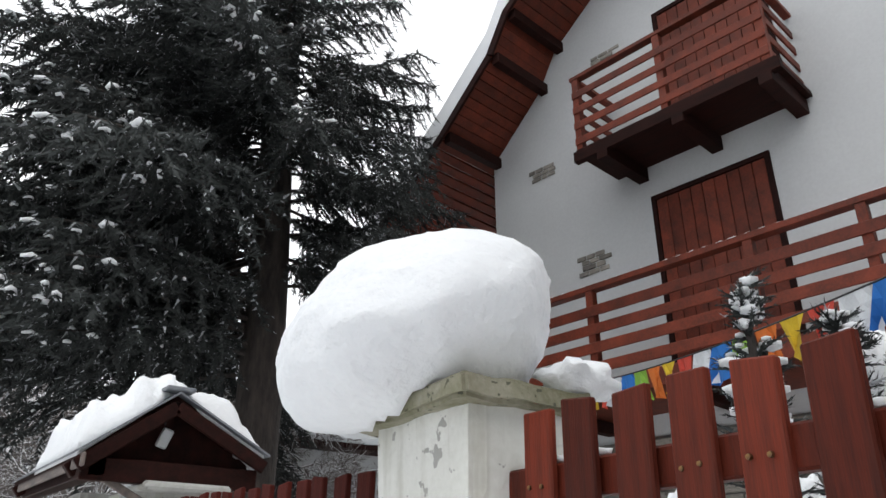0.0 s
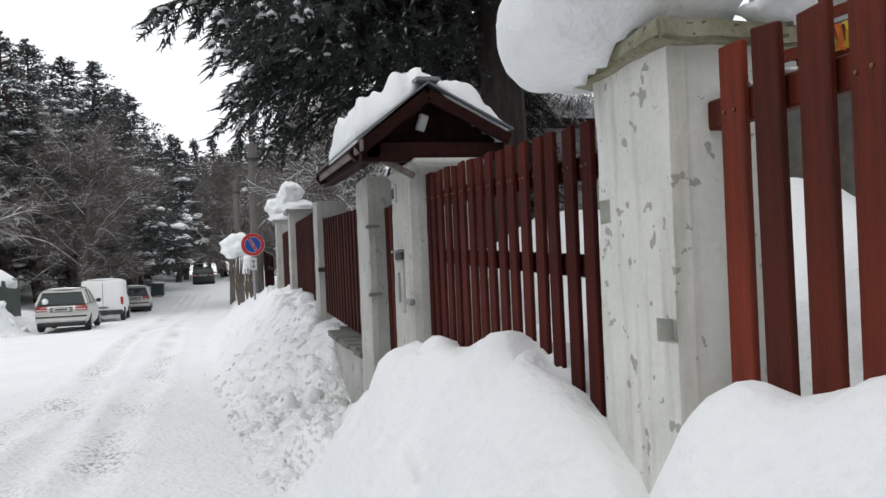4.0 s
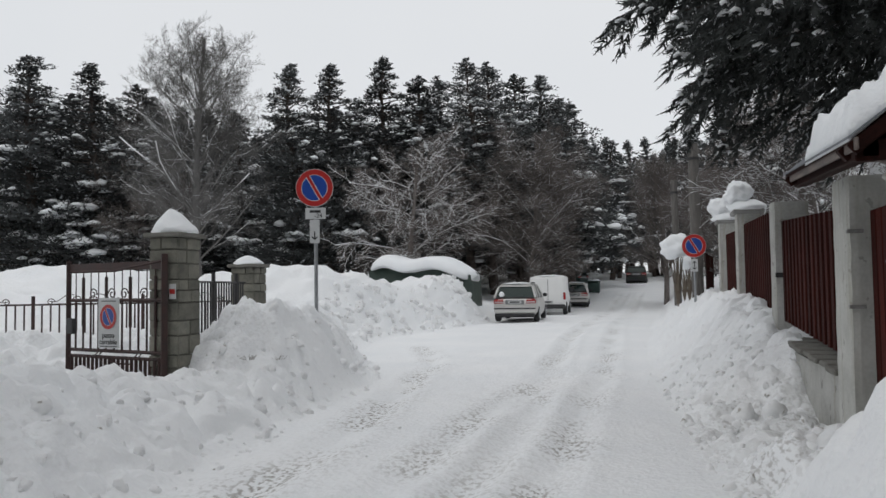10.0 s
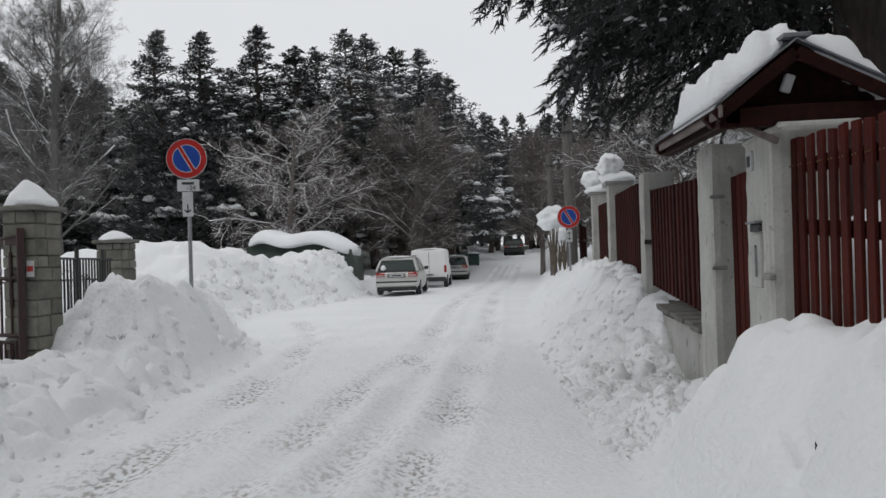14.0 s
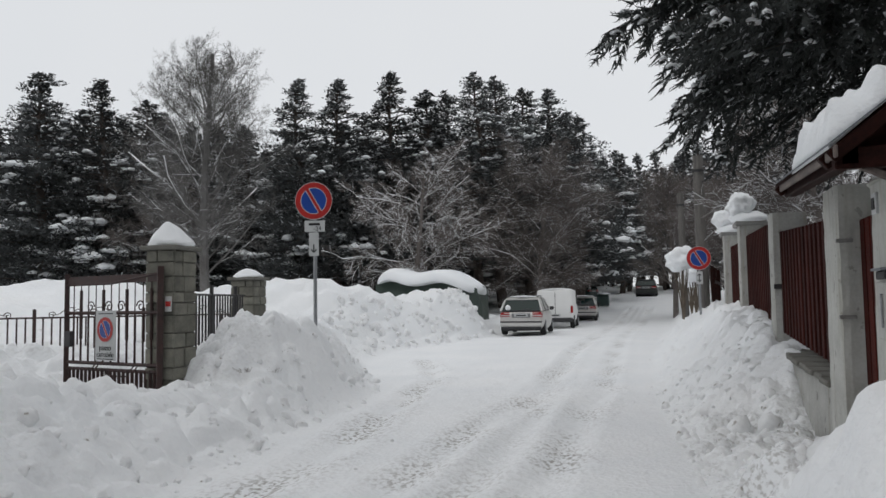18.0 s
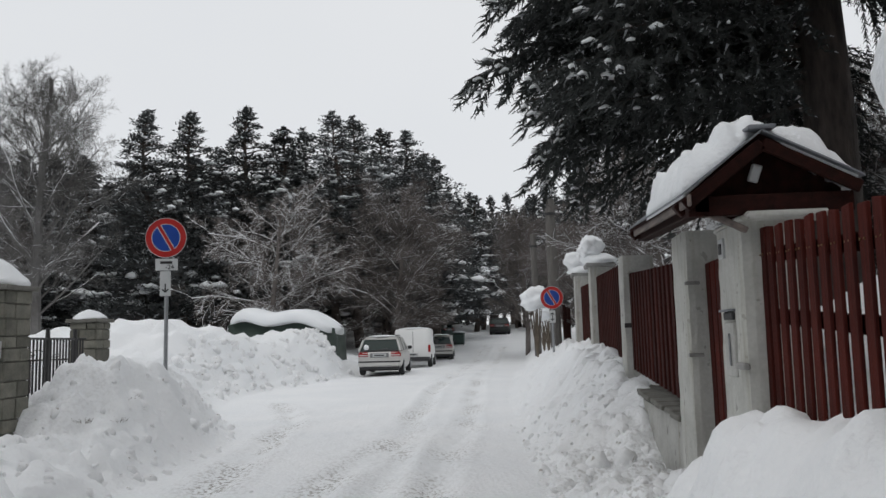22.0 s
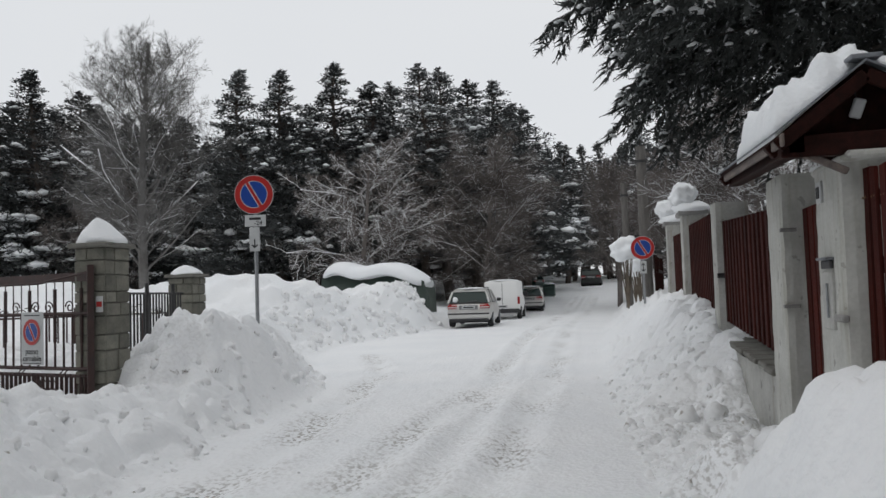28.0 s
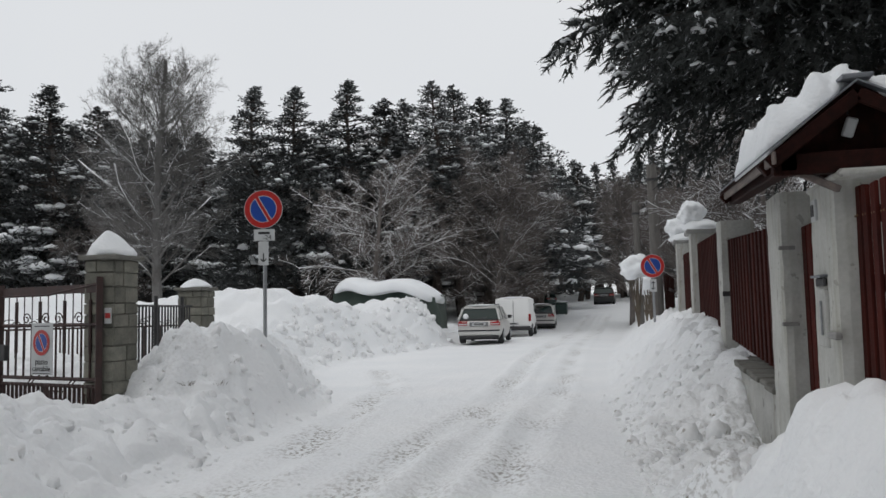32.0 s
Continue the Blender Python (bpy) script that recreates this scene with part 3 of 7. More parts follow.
gx = axis_steps(-450, -8.0, 3.2, 450, 0.045, 1.06)
gy = axis_steps(-80, 0.6, 13.0, 700, 0.05, 1.045)
GX, GY = np.meshgrid(gx, gy)
GZ, GD = ground_height(GX, GY)
nx, ny = len(gx), len(gy)
idx = np.arange(nx * ny).reshape(ny, nx)
quads = np.stack([idx[:-1, :-1], idx[:-1, 1:], idx[1:, 1:], idx[1:, :-1]], -1).reshape(-1, 4)
me = bpy.data.meshes.new("ground")
me.from_pydata(np.stack([GX.ravel(), GY.ravel(), GZ.ravel()], -1).tolist(), [], quads.tolist())
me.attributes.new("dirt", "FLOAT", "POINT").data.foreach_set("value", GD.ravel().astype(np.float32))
link("ground", me, GROUND, label="snow-covered road between ploughed snow banks", smooth=True, kind="structure", category="ground")


def zg(x, y):
    return float(ground_height(np.array([float(x)]), np.array([float(y)]))[0][0])


# broken lumps thrown up by the plough
rnd = random.Random(4)
V, F = [], []
tmp = bmesh.new()
bmesh.ops.create_icosphere(tmp, subdivisions=1, radius=1)
ico_v, ico_f = [v.co.copy() for v in tmp.verts], [[v.index for v in f.verts] for f in tmp.faces]
tmp.free()


tmp = bmesh.new()
bmesh.ops.create_icosphere(tmp, subdivisions=2, radius=1)
ball_v, ball_f = [v.co.copy() for v in tmp.verts], [[v.index for v in f.verts] for f in tmp.faces]
tmp.free()


def clod(x, y, r):
    z, base, turn = zg(x, y), len(V), Euler((rnd.random() * 6, rnd.random() * 6, rnd.random() * 6)).to_matrix()
    sx, sy, sz = (r * rnd.uniform(0.7, 1.4) for _ in range(3))
    off = Vector((x * 7, y * 7, 0))
    for v in ball_v:
        k = 1 + 0.55 * noise.noise(v * 1.3 + off) + 0.30 * noise.noise(v * 2.6 + off)
        p = turn @ Vector((v.x * sx, v.y * sy, v.z * sz * 0.8)) * k
        V.append((x + p.x, y + p.y, z + p.z - r * 0.4))
    F.extend([[i + base for i in f] for f in ball_f])


for _ in range(300):
    y = 5.6 + 6.5 * rnd.random() ** 1.3
    foot = float(np.interp(y, *RIGHT_FOOT))
    clod(foot + rnd.random() ** 1.4 * 0.95 * (1.9 - foot) - 0.10, y, rnd.choice((0.014, 0.018, 0.022, 0.028, 0.035, 0.045, 0.06)))
for _ in range(40):
    y = rnd.uniform(5.9, 9.2)
    foot = float(np.interp(y, *RIGHT_FOOT))
    clod(rnd.uniform(foot + 0.25, 1.95), y, rnd.choice((0.04, 0.05, 0.06, 0.08, 0.10)))
for _ in range(330):
    y = rnd.uniform(4, 14)
    foot = float(np.interp(y, *LEFT_FOOT))
    clod(foot + 0.05 - 1.5 * rnd.random() ** 1.4, y, rnd.choice((0.018, 0.025, 0.03, 0.04, 0.05, 0.075)))
for _ in range(120):
    y = rnd.uniform(4.5, 20)
    lo, hi = float(np.interp(y, *LEFT_FOOT)), float(np.interp(y, *RIGHT_FOOT))
    clod(lo + (hi - lo) * (rnd.random() ** 2 if rnd.random() < 0.6 else 1 - rnd.random() ** 3), y, rnd.choice((0.01, 0.014, 0.02)))
for _ in range(260):
    y = rnd.uniform(18, 30)
    clod(float(np.interp(y, *LEFT_FOOT)) - 0.2 - 1.4 * rnd.random(), y, rnd.choice((0.06, 0.09, 0.13)))
link("snow_lumps", pymesh("snow_lumps", V, F), LUMPSNOW, label="broken lumps of ploughed snow on the banks", smooth=True, kind="stuff", category="snow")

# ---- right-hand fence: pillars, panels, gate ----
def picket_mesh(name, w, t, h, skew, top, mat=None):
    """One board standing on its foot at z 0, its face towards -x."""
    bm = bmesh.new()
    vs = box(bm, -t / 2, t / 2, -w / 2, w / 2, 0, h, bevel=0.004)
    for v in vs:
        if v.co.z > h * 0.9:
            v.co.z += top * v.co.y / w
            v.co.y += skew
    me = bpy.data.meshes.new(name)
    bm.to_mesh(me)
    bm.free()
    me.materials.append(mat or REDWOOD)
    return me


SCREW = bpy.data.meshes.new("screw")
bm = bmesh.new()
rod(bm, (-0.003, 0, 0), (0.004, 0, 0), 0.0055, 0.0065, 8)
bm.to_mesh(SCREW)
bm.free()
SCREW.materials.append(BRASS)

# near pillar
np_ = thing("gate_pillar", 2.28, 2.44, 0.0, "white plastered fence pillar with peeling paint and a mossy cap", "pillar", "fence pillars")
rough_block("shaft", 2.08, 2.46, 2.2, 2.68, 0.0, 2.025, PLASTER, np_, holes=((2.585, 2.665, 1.54, 1.62), (2.215, 2.325, 1.165, 1.235)), seed=1)
bm = bmesh.new()
vs = box(bm, 2.025, 2.51, 2.145, 2.735, 2.02, 2.085, bevel=0.012, seg=2)
bmesh.ops.subdivide_edges(bm, edges=[e for e in bm.edges if e.calc_length() > 0.2], cuts=9, use_grid_fill=True)
for v in bm.verts:
    v.co += Vector((noise.noise(v.co * 9), noise.noise(v.co * 9 + Vector((5, 0, 0))), noise.noise(v.co * 11))) * 0.012
    if v.co.z > 2.055:
        v.co.z += 0.05 * max(0, 1 - max(abs(v.co.x - 2.27) / 0.24, abs(v.co.y - 2.44) / 0.3))
part("cap_slab", bm, MOSSCAP, np_, "mossy concrete cap slab")
bm = bmesh.new()
blob(bm, (2.165, 2.60, 2.345), (0.44, 0.48, 0.33), 5, 0.10, 1.1, 2)
for v in bm.verts:
    v.co.z += 0.30 * (v.co.x - 2.22) * (0.5 + 0.5 * min(1, max(0, (v.co.z - 2.1) / 0.4)))
    if v.co.z < 2.10 and v.co.x > 2.03 and v.co.y < 2.73:
        v.co.z = max(v.co.z, 2.10)
    v.co += Vector((noise.noise(v.co * 5), noise.noise(v.co * 5 + Vector((9, 0, 0))), noise.noise(v.co * 5 + Vector((0, 9, 0))))) * 0.018
    v.co += (v.co - Vector((2.17, 2.6, 2.35))).normalized() * 0.008 * noise.fractal(v.co * 17, 1, 2, 3)
part("snow_cap", bm, SNOW, np_, "deep rounded cap of fresh snow overhanging the pillar", True)
part("snow_clump", blobm((2.50, 2.22, 2.14), (0.12, 0.10, 0.06), 3, 0.35, 2.5, 5), SNOW, np_, "small clump of snow on the pillar cap", True)

# picket fence towards the camera's own side of the road
pf = thing("picket_fence", 2.2, 1.0, 0.9, "red-brown stained picket fence with brass screws", "fence", "fence panels")
PICKETS = [picket_mesh("picket", 0.1, 0.022, 1.55, s, t) for s, t in ((0.0, 0.0), (0.004, 0.01), (-0.003, -0.008))]
NARROW = [picket_mesh("picket", 0.088, 0.02, 1.55, s, t, DEEPRED) for s, t in ((0.0, 0.0), (0.004, 0.01), (-0.003, -0.008))]
rr = random.Random(3)
for i in range(24):
    y = 2.06 - 0.1525 * i
    p = piece("picket", PICKETS[i % 3], pf, pose(2.185, y, 0.435 - 0.004 * i + rr.uniform(-0.008, 0.008), 1.7, rr.uniform(-0.4, 0.4), 0) @ Matrix.Translation((0, 0.033, 0)))
    for dy in (-0.022, 0.022):
        for z in (1.80 - 0.003 * i,):
            piece("screw", SCREW, p, pose(2.173, y + dy, z + rr.uniform(-0.004, 0.004)))
part("rail", beam((2.222, 2.24, 1.815), (2.222, -1.7, 1.745), 0.045, 0.085), REDWOOD, pf)
part("rail", beam((2.222, 2.24, 0.95), (2.222, -1.7, 0.88), 0.045, 0.085), REDWOOD, pf)
bm = bmesh.new()
for i in range(40):
    y = 2.1 - 3.4 * rr.random()
    blob(bm, (2.222, y, 1.865 - 0.018 * (2.1 - y)), (0.02, 0.05, 0.012), 1, 0.2, 2, i)
part("rail_snow", bm, SNOW, pf, "thin snow lying on the rail", True, kind="stuff")

# panel between the pillar and the gate
pp = thing("picket_fence", 2.12, 3.7, 0.5, "red-brown stained picket panel beside the gate", "fence", "fence panels")
for i in range(16):
    y = 2.765 + 0.1505 * i
    p = piece("picket", NARROW[(i * 2) % 3], pp, pose(2.095, y, 0.365 + 0.0078 * i * 1.05 + rr.uniform(-0.006, 0.006), 1.7, rr.uniform(-0.3, 0.3), 0) @ Matrix.Translation((0, 0.033, 0)))
    for dy in (-0.02, 0.02):
        piece("screw", SCREW, p, pose(2.082, y + dy, 1.76 + 0.008 * i))
for z in (1.76, 1.40, 0.7):
    part("rail", beam((2.135, 2.68, z - 0.01), (2.135, 5.06, z + 0.12), 0.045, 0.085), DEEPRED, pp)

# gate posts
gr = thing("gate_pillar", 2.2, 5.35, 0, "white plastered gate pillar with a letter box and a number tile", "pillar", "fence pillars")
rough_block("shaft", 1.975, 2.42, 5.06, 5.66, 0.0, 2.09, GATEPLASTER, gr, seed=2, cell=0.06)
part("top_slab", boxm(1.975, 2.45, 4.90, 5.68, 2.085, 2.13, bevel=0.015), GATEPLASTER, gr, "rough white ledge at the pillar's top")
# letter box let into the pillar
lb = part("letter_box", boxm(1.957, 1.995, 5.27, 5.48, 1.15, 1.49, bevel=0.006), OLDPLASTER, gr, "pale metal letter box")
part("slot", boxm(1.953, 1.974, 5.27, 5.47, 1.505, 1.555, bevel=0.006), BLACKIRON, lb, "dark letter slot under a small hood")
part("hood", boxm(1.93, 1.985, 5.26, 5.49, 1.557, 1.572, bevel=0.003), LEAD, lb)
part("pull", rodm((1.947, 5.34, 1.22), (1.947, 5.34, 1.42), 0.007), ZINC, lb)
part("latch", boxm(1.94, 1.98, 5.03, 5.20, 1.205, 1.245, bevel=0.008), CONCRETE, gr, "rusty iron latch plate")
nt_ = part("number_tile", boxm(1.96, 1.981, 5.41, 5.52, 1.90, 2.03, bevel=0.004), SIGNWHITE, gr, "small white tile with dark bars")
part("tile_mark", boxm(1.955, 1.962, 5.435, 5.495, 1.93, 2.0), BLACK, nt_)
gl = thing("gate_pillar", 2.2, 6.9, 0, "weathered white gate pillar with iron hinge marks", "pillar", "fence pillars")
rough_block("shaft", 1.975, 2.40, 6.62, 7.2, 0.0, 2.24, GATEPLASTER, gl, seed=3, cell=0.06)
for z in (1.82, 1.25):
    part("hinge_strap", boxm(1.96, 2.075, 6.60, 6.64, z - 0.014, z + 0.014, bevel=0.004), CONCRETE, gl)
# wooden gate between the posts
wg = thing("garden_gate", 2.25, 6.14, 0.2, "red-brown boarded garden gate, closed between the pillars", "gate")
GATEBOARD = picket_mesh("board", 0.13, 0.022, 1.55, 0, 0, DEEPRED)
for i in range(6):
    piece("board", GATEBOARD, wg, pose(2.13, 5.75 + 0.155 * i, 0.42, 0, 0, 0))
for z in (0.7, 1.7):
    part("ledge", beam((2.165, 5.68, z), (2.165, 6.6, z), 0.04, 0.1), REDWOOD, wg)

# little roof over the gate; its ridge runs along the fence
RY0, RY1 = 4.88, 7.15
RX, RZ = 2.09, 2.56
EL, ER = (1.63, 2.21), (2.62, 2.28)
gate_roof = thing("gate_roof", 2.1, 5.9, 2.1, "small dark-red wooden gable roof over the gate, under snow", "roof")


def roof_plate(name, e, z_off, thick, y0, y1, mat, label=""):
    bm = bmesh.new()
    a, b = Vector((RX, 0, RZ + z_off)), Vector((e[0], 0, e[1] + z_off))
    n = Vector((0, 0, thick))
    vs = [bm.verts.new((p.x, y, p.z)) for y in (y0, y1) for p in (a, b, b + n, a + n)]
    for f in ((0, 1, 2, 3), (7, 6, 5, 4), (0, 4, 5, 1), (1, 5, 6, 2), (2, 6, 7, 3), (3, 7, 4, 0)):
        bm.faces.new([vs[i] for i in f])
    bmesh.ops.recalc_face_normals(bm, faces=bm.faces)
    return part(name, bm, mat, gate_roof, label)


for e in (EL, ER):
    roof_plate("roof_boards", e, 0.0, 0.03, RY0 + 0.04, RY1, DARKWOOD)
    roof_plate("sheet_metal", (RX + (e[0] - RX) * 1.04, RZ + (e[1] - RZ) * 1.04), 0.034, 0.012, RY0 - 0.02, RY1 + 0.02, LEAD, "grey sheet-metal covering")
    part("barge_board", beam((RX, RY0, RZ - 0.04), (e[0], RY0, e[1] - 0.04), 0.03, 0.075), DARKWOOD, gate_roof)
    part("rafter", beam((RX, RY0 + 0.25, RZ - 0.05), (e[0], RY0 + 0.25, e[1] - 0.05), 0.07, 0.08), DARKWOOD, gate_roof)
    part("rafter", beam((RX, RY1 - 0.1, RZ - 0.05), (e[0], RY1 - 0.1, e[1] - 0.05), 0.07, 0.08), DARKWOOD, gate_roof)
part("ridge_cap", beam((RX, RY0 - 0.03, RZ + 0.06), (RX, RY1 + 0.03, RZ + 0.06), 0.16, 0.025), LEAD, gate_roof)
part("eave_board", beam((EL[0] + 0.02, RY0 - 0.05, EL[1] - 0.01), (EL[0] + 0.02, RY1, EL[1] - 0.01), 0.02, 0.07), GREYWOOD, gate_roof, "weathered grey eave board")
part("tie_beam", beam((1.66, RY0 + 0.1, 2.17), (2.60, RY0 + 0.1, 2.17), 0.10, 0.12), DARKWOOD, gate_roof)
part("plate_beam", beam((1.74, RY0 + 0.05, 2.18), (1.74, RY1, 2.18), 0.09, 0.10), DARKWOOD, gate_roof)
for i in range(10):
    x = 1.72 + 0.09 * i
    top = RZ - (RX - x) * (RZ - EL[1]) / (RX - EL[0]) if x < RX else RZ - (x - RX) * (RZ - ER[1]) / (ER[0] - RX)
    if top - 2.24 > 0.05:
        part("gable_board", boxm(x - 0.047, x + 0.047, RY0 + 0.17, RY0 + 0.19, 2.2, top - 0.03), DARKWOOD, gate_roof)
part("brace", beam((1.70, RY0 + 0.08, 2.17), (2.0, RY0 + 0.10, 2.02), 0.03, 0.04), GREYWOOD, gate_roof, "pale diagonal brace")
part("lamp", boxm(-0.03, 0.03, -0.02, 0.02, -0.055, 0.055, bevel=0.008, m=pose(2.075, RY0 + 0.13, 2.365, 10, 18, 0)), SIGNWHITE, gate_roof, "small white wall lamp")
part("lamp_bracket", rodm((2.075, RY0 + 0.15, 2.44), (2.075, RY0 + 0.17, 2.49), 0.006), BLACKIRON, gate_roof)
# its snow, thick and lumpy
bm = bmesh.new()
rs = random.Random(8)
for e, k0 in ((EL, 0), (ER, 1)):
    us, vs_ = [i / 26 for i in range(27)], [RY0 + 0.07 + i * 1.30 / 40 for i in range(41)]
    grid = {}
    for i, u in enumerate(us):
        for j, y in enumerate(vs_):
            x, z = RX + (e[0] - RX) * u * 1.0, RZ + 0.047 + (e[1] - RZ) * u * 1.0
            edge = min(1, (1 - u) * 9 + 0.05, (j + 0.05) / 3, (40 - j + 0.05) / 3)
            n = noise.fractal(Vector((x * 3.2, y * 3.2, k0 * 5.0)), 1, 2, 4)
            h = (0.12 + 0.09 * n - 0.02 * k0 + 0.16 * abs(noise.noise(Vector((x * 6, y * 6, 3))))) * max(0.02, edge) ** 0.45
            dx = (e[0] - RX) * 0.12 * edge * h
            grid[i, j] = bm.verts.new((x + dx, y - (0.04 * (1 - j / 3) if j < 3 else 0) + 0.07 * math.exp(-(u / 0.15) ** 2) * (1 - j / 40), z + h))
    for i in range(26):
        for j in range(40):
            bm.faces.new((grid[i, j], grid[i + 1, j], grid[i + 1, j + 1], grid[i, j + 1]))
bmesh.ops.remove_doubles(bm, verts=bm.verts, dist=0.004)
ext = bmesh.ops.extrude_face_region(bm, geom=bm.faces[:])
for v in ext["geom"]:
    if isinstance(v, bmesh.types.BMVert):
        u = abs(v.co.x - RX) / (0.46 if v.co.x < RX else 0.53)
        v.co.z = min(v.co.z, RZ + 0.045 - u * (0.38 if v.co.x < RX else 0.37)) - 0.002
bmesh.ops.recalc_face_normals(bm, faces=bm.faces)
part("roof_snow", bm, SNOW, gate_roof, "thick lumpy snow lying on the gate roof", True)
for ob in gate_roof.children:
    ob.data.transform(Matrix(((1, 0, 0, 0), (0, 1, 0, 0), (0, 0.045, 1, 0.045), (0, 0, 0, 1))))

# low wall, its coping, the panel above and the farther pillars
lw = thing("low_wall", 2.15, 9, 0, "low rendered wall with a stone coping under the fence", "wall")
rough_block("wall", 2.02, 2.36, 7.2, 10.75, 0.0, 0.66, OLDPLASTER, lw, seed=6, cell=0.09, amp=0.012)
for i in range(9):
    part("coping_stone", boxm(1.965 + rs.uniform(-0.015, 0.015), 2.40, 7.22 + 0.392 * i, 7.60 + 0.392 * i, 0.662 + 0.010 * i, 0.712 + 0.010 * i, bevel=0.012), MORTAR, lw)


def bar_panel(y0, y1, z0, z1, dz, n, label, x=2.15):
    t = thing("fence_panel", x, (y0 + y1) / 2, z0, label, "fence", "fence panels")
    me = picket_mesh("slat", (y1 - y0) / n * 0.5, 0.036, z1 - z0, 0, 0, SHADEDRED)
    for i in range(n):
        piece("slat", me, t, pose(x, y0 + (y1 - y0) * (i + 0.5) / n, z0 + dz * i / n))
    for k in (0.12, 0.86):
        part("rail", beam((x + 0.035, y0 - 0.05, z0 + (z1 - z0) * k), (x + 0.035, y1 + 0.05, z0 + (z1 - z0) * k + dz), 0.04, 0.07), SHADEDRED, t)
    return t


bar_panel(7.24, 10.72, 0.80, 2.06, 0.16, 15, "red-brown slatted fence panel above the low wall", 2.10)
p3 = thing("fence_pillar", 2.2, 11.0, 0, "tall weathered white fence pillar", "pillar", "fence pillars")
rough_block("shaft", 2.0, 2.42, 10.72, 11.18, 0, 2.46, OLDPLASTER, p3, seed=7, cell=0.09)
part("hinge_strap", boxm(2.0, 2.3, 10.70, 10.722, 1.5, 1.56, bevel=0.004), BLACKIRON, p3)
bar_panel(11.3, 15.4, 0.9, 2.42, 0.1, 17, "red-brown slatted fence panel between tall pillars", 2.12)
for y, h, lab in ((15.75, 2.72, "white fence pillar with a slab cap and a ball of snow"), (20.2, 2.88, "far white fence pillar with a snow-covered cap")):
    p4 = thing("fence_pillar", 2.22, y, 0, lab, "pillar", "fence pillars")
    rough_block("shaft", 2.0, 2.42, y - 0.24, y + 0.26, 0, h, OLDPLASTER, p4, seed=y, cell=0.1)
    part("cap_slab", boxm(1.93, 2.49, y - 0.32, y + 0.34, h, h + 0.09, bevel=0.02), CONCRETE, p4)
    bm = blobm((2.2, y, h + 0.12), (0.36, 0.42, 0.17), 3, 0.2, 1.5, y, flat=h + 0.085)
    blob(bm, (2.05, y - 0.05, h + 0.38), (0.25, 0.29, 0.25), 4, 0.34, 1.6, y + 1)
    part("snow_cap", bm, SNOW, p4, "ball of snow on the pillar cap", True)
bar_panel(16.1, 19.9, 1.0, 2.5, 0.1, 16, "red slatted gate between far pillars, coloured darker for shade", 2.16)
# dark wooden fence beyond
df = thing("wooden_fence", 2.1, 24, 1.0, "low dark wooden fence half buried in snow", "fence")
me = picket_mesh("slat", 0.13, 0.03, 1.25, 0, 0)
me.materials.clear()
me.materials.append(DARKWOOD)
for i in range(26):
    piece("slat", me, df, pose(1.75 + 0.02 * i, 21.2 + 0.22 * i, 0.95 + rs.uniform(-0.06, 0.06), 0, rs.uniform(-2, 2), 5))
part("rail", beam((1.8, 21, 1.8), (2.3, 27, 1.8), 0.05, 0.08), DARKWOOD, df)

# ---- the house behind the fence ----
HA, HU, HN = Vector((8.16, 8.43, 0)), Vector((0.154, -0.988, 0)), Vector((-0.988, -0.154, 0))
HM = Matrix(((HU.x, HN.x, 0, HA.x), (HU.y, HN.y, 0, HA.y), (0, 0, 1, 0), (0, 0, 0, 1)))  # s along the front, o out of it, z up
house = thing("house", HA.x, HA.y, 0, "white alpine house with red-brown balconies and wooden eaves", "house")


def hbox(name, s0, s1, o0, o1, z0, z1, mat, parent, label="", bevel=0.005):
    return part(name, boxm(s0, s1, o0, o1, z0, z1, bevel=bevel, m=HM), mat, parent, label)


def hbeam(name, p, q, w, h, mat, parent, label=""):
    return part(name, beam(HM @ Vector(p), HM @ Vector(q), w, h), mat, parent, label)


S1, ZW = 14.0, 10.9
DOOR, UDOOR = (1.93, 3.58, 4.0, 6.53), (2.32, 3.95, 7.0, 9.45)
WINS = [(4.42, 5.55, 1.75, 3.2), (7.6, 8.8, 1.75, 3.2)]
PROFILE = [(-0.92, 8.27), (0.15, 9.22), (0.52, 9.86), (1.75, 10.75), (3.2, 11.6)]


def roof_at(s):
    return float(np.interp(s, [p[0] for p in PROFILE], [p[1] for p in PROFILE]))


holes = [DOOR, UDOOR] + WINS
us = steps(-0.92, S1, 0.4, [h for o in holes for h in o[:2]] + [p[0] for p in PROFILE])
vs = steps(0, 8.2, 0.4, [h for o in holes for h in o[2:]]) + [8.27 + 0.6 * i for i in range(1, 6)] + [9.45]
vs = sorted(set(vs))
bm = bmesh.new()
for off, sign in ((0.0, 1), (-0.35, -1)):
    V, F = grid_face(us, vs, holes, lambda u, v: HM @ Vector((u, off + 0.008 * noise.noise(Vector((u * 1.5, v * 1.5, 0))), min(v, roof_at(u)))))
    vl = [bm.verts.new(v) for v in V]
    for f in F:
        if len({tuple(round(c, 3) for c in V[i]) for i in f}) > 2:
            try:
                bm.faces.new([vl[i] for i in f])
            except ValueError:
                pass
for a, b, c, d in holes:
    for q in (((a, c), (a, d)), ((a, d), (b, d)), ((b, d), (b, c)), ((b, c), (a, c))):
        (u0, v0), (u1, v1) = q
        bm.faces.new([bm.verts.new(HM @ Vector(p)) for p in ((u0, 0, v0), (u1, 0, v1), (u1, -0.35, v1), (u0, -0.35, v0))])
bmesh.ops.remove_doubles(bm, verts=bm.verts, dist=0.001)
bmesh.ops.recalc_face_normals(bm, faces=bm.faces)
part("wall", bm, HOUSEWALL, house, "white rendered wall")
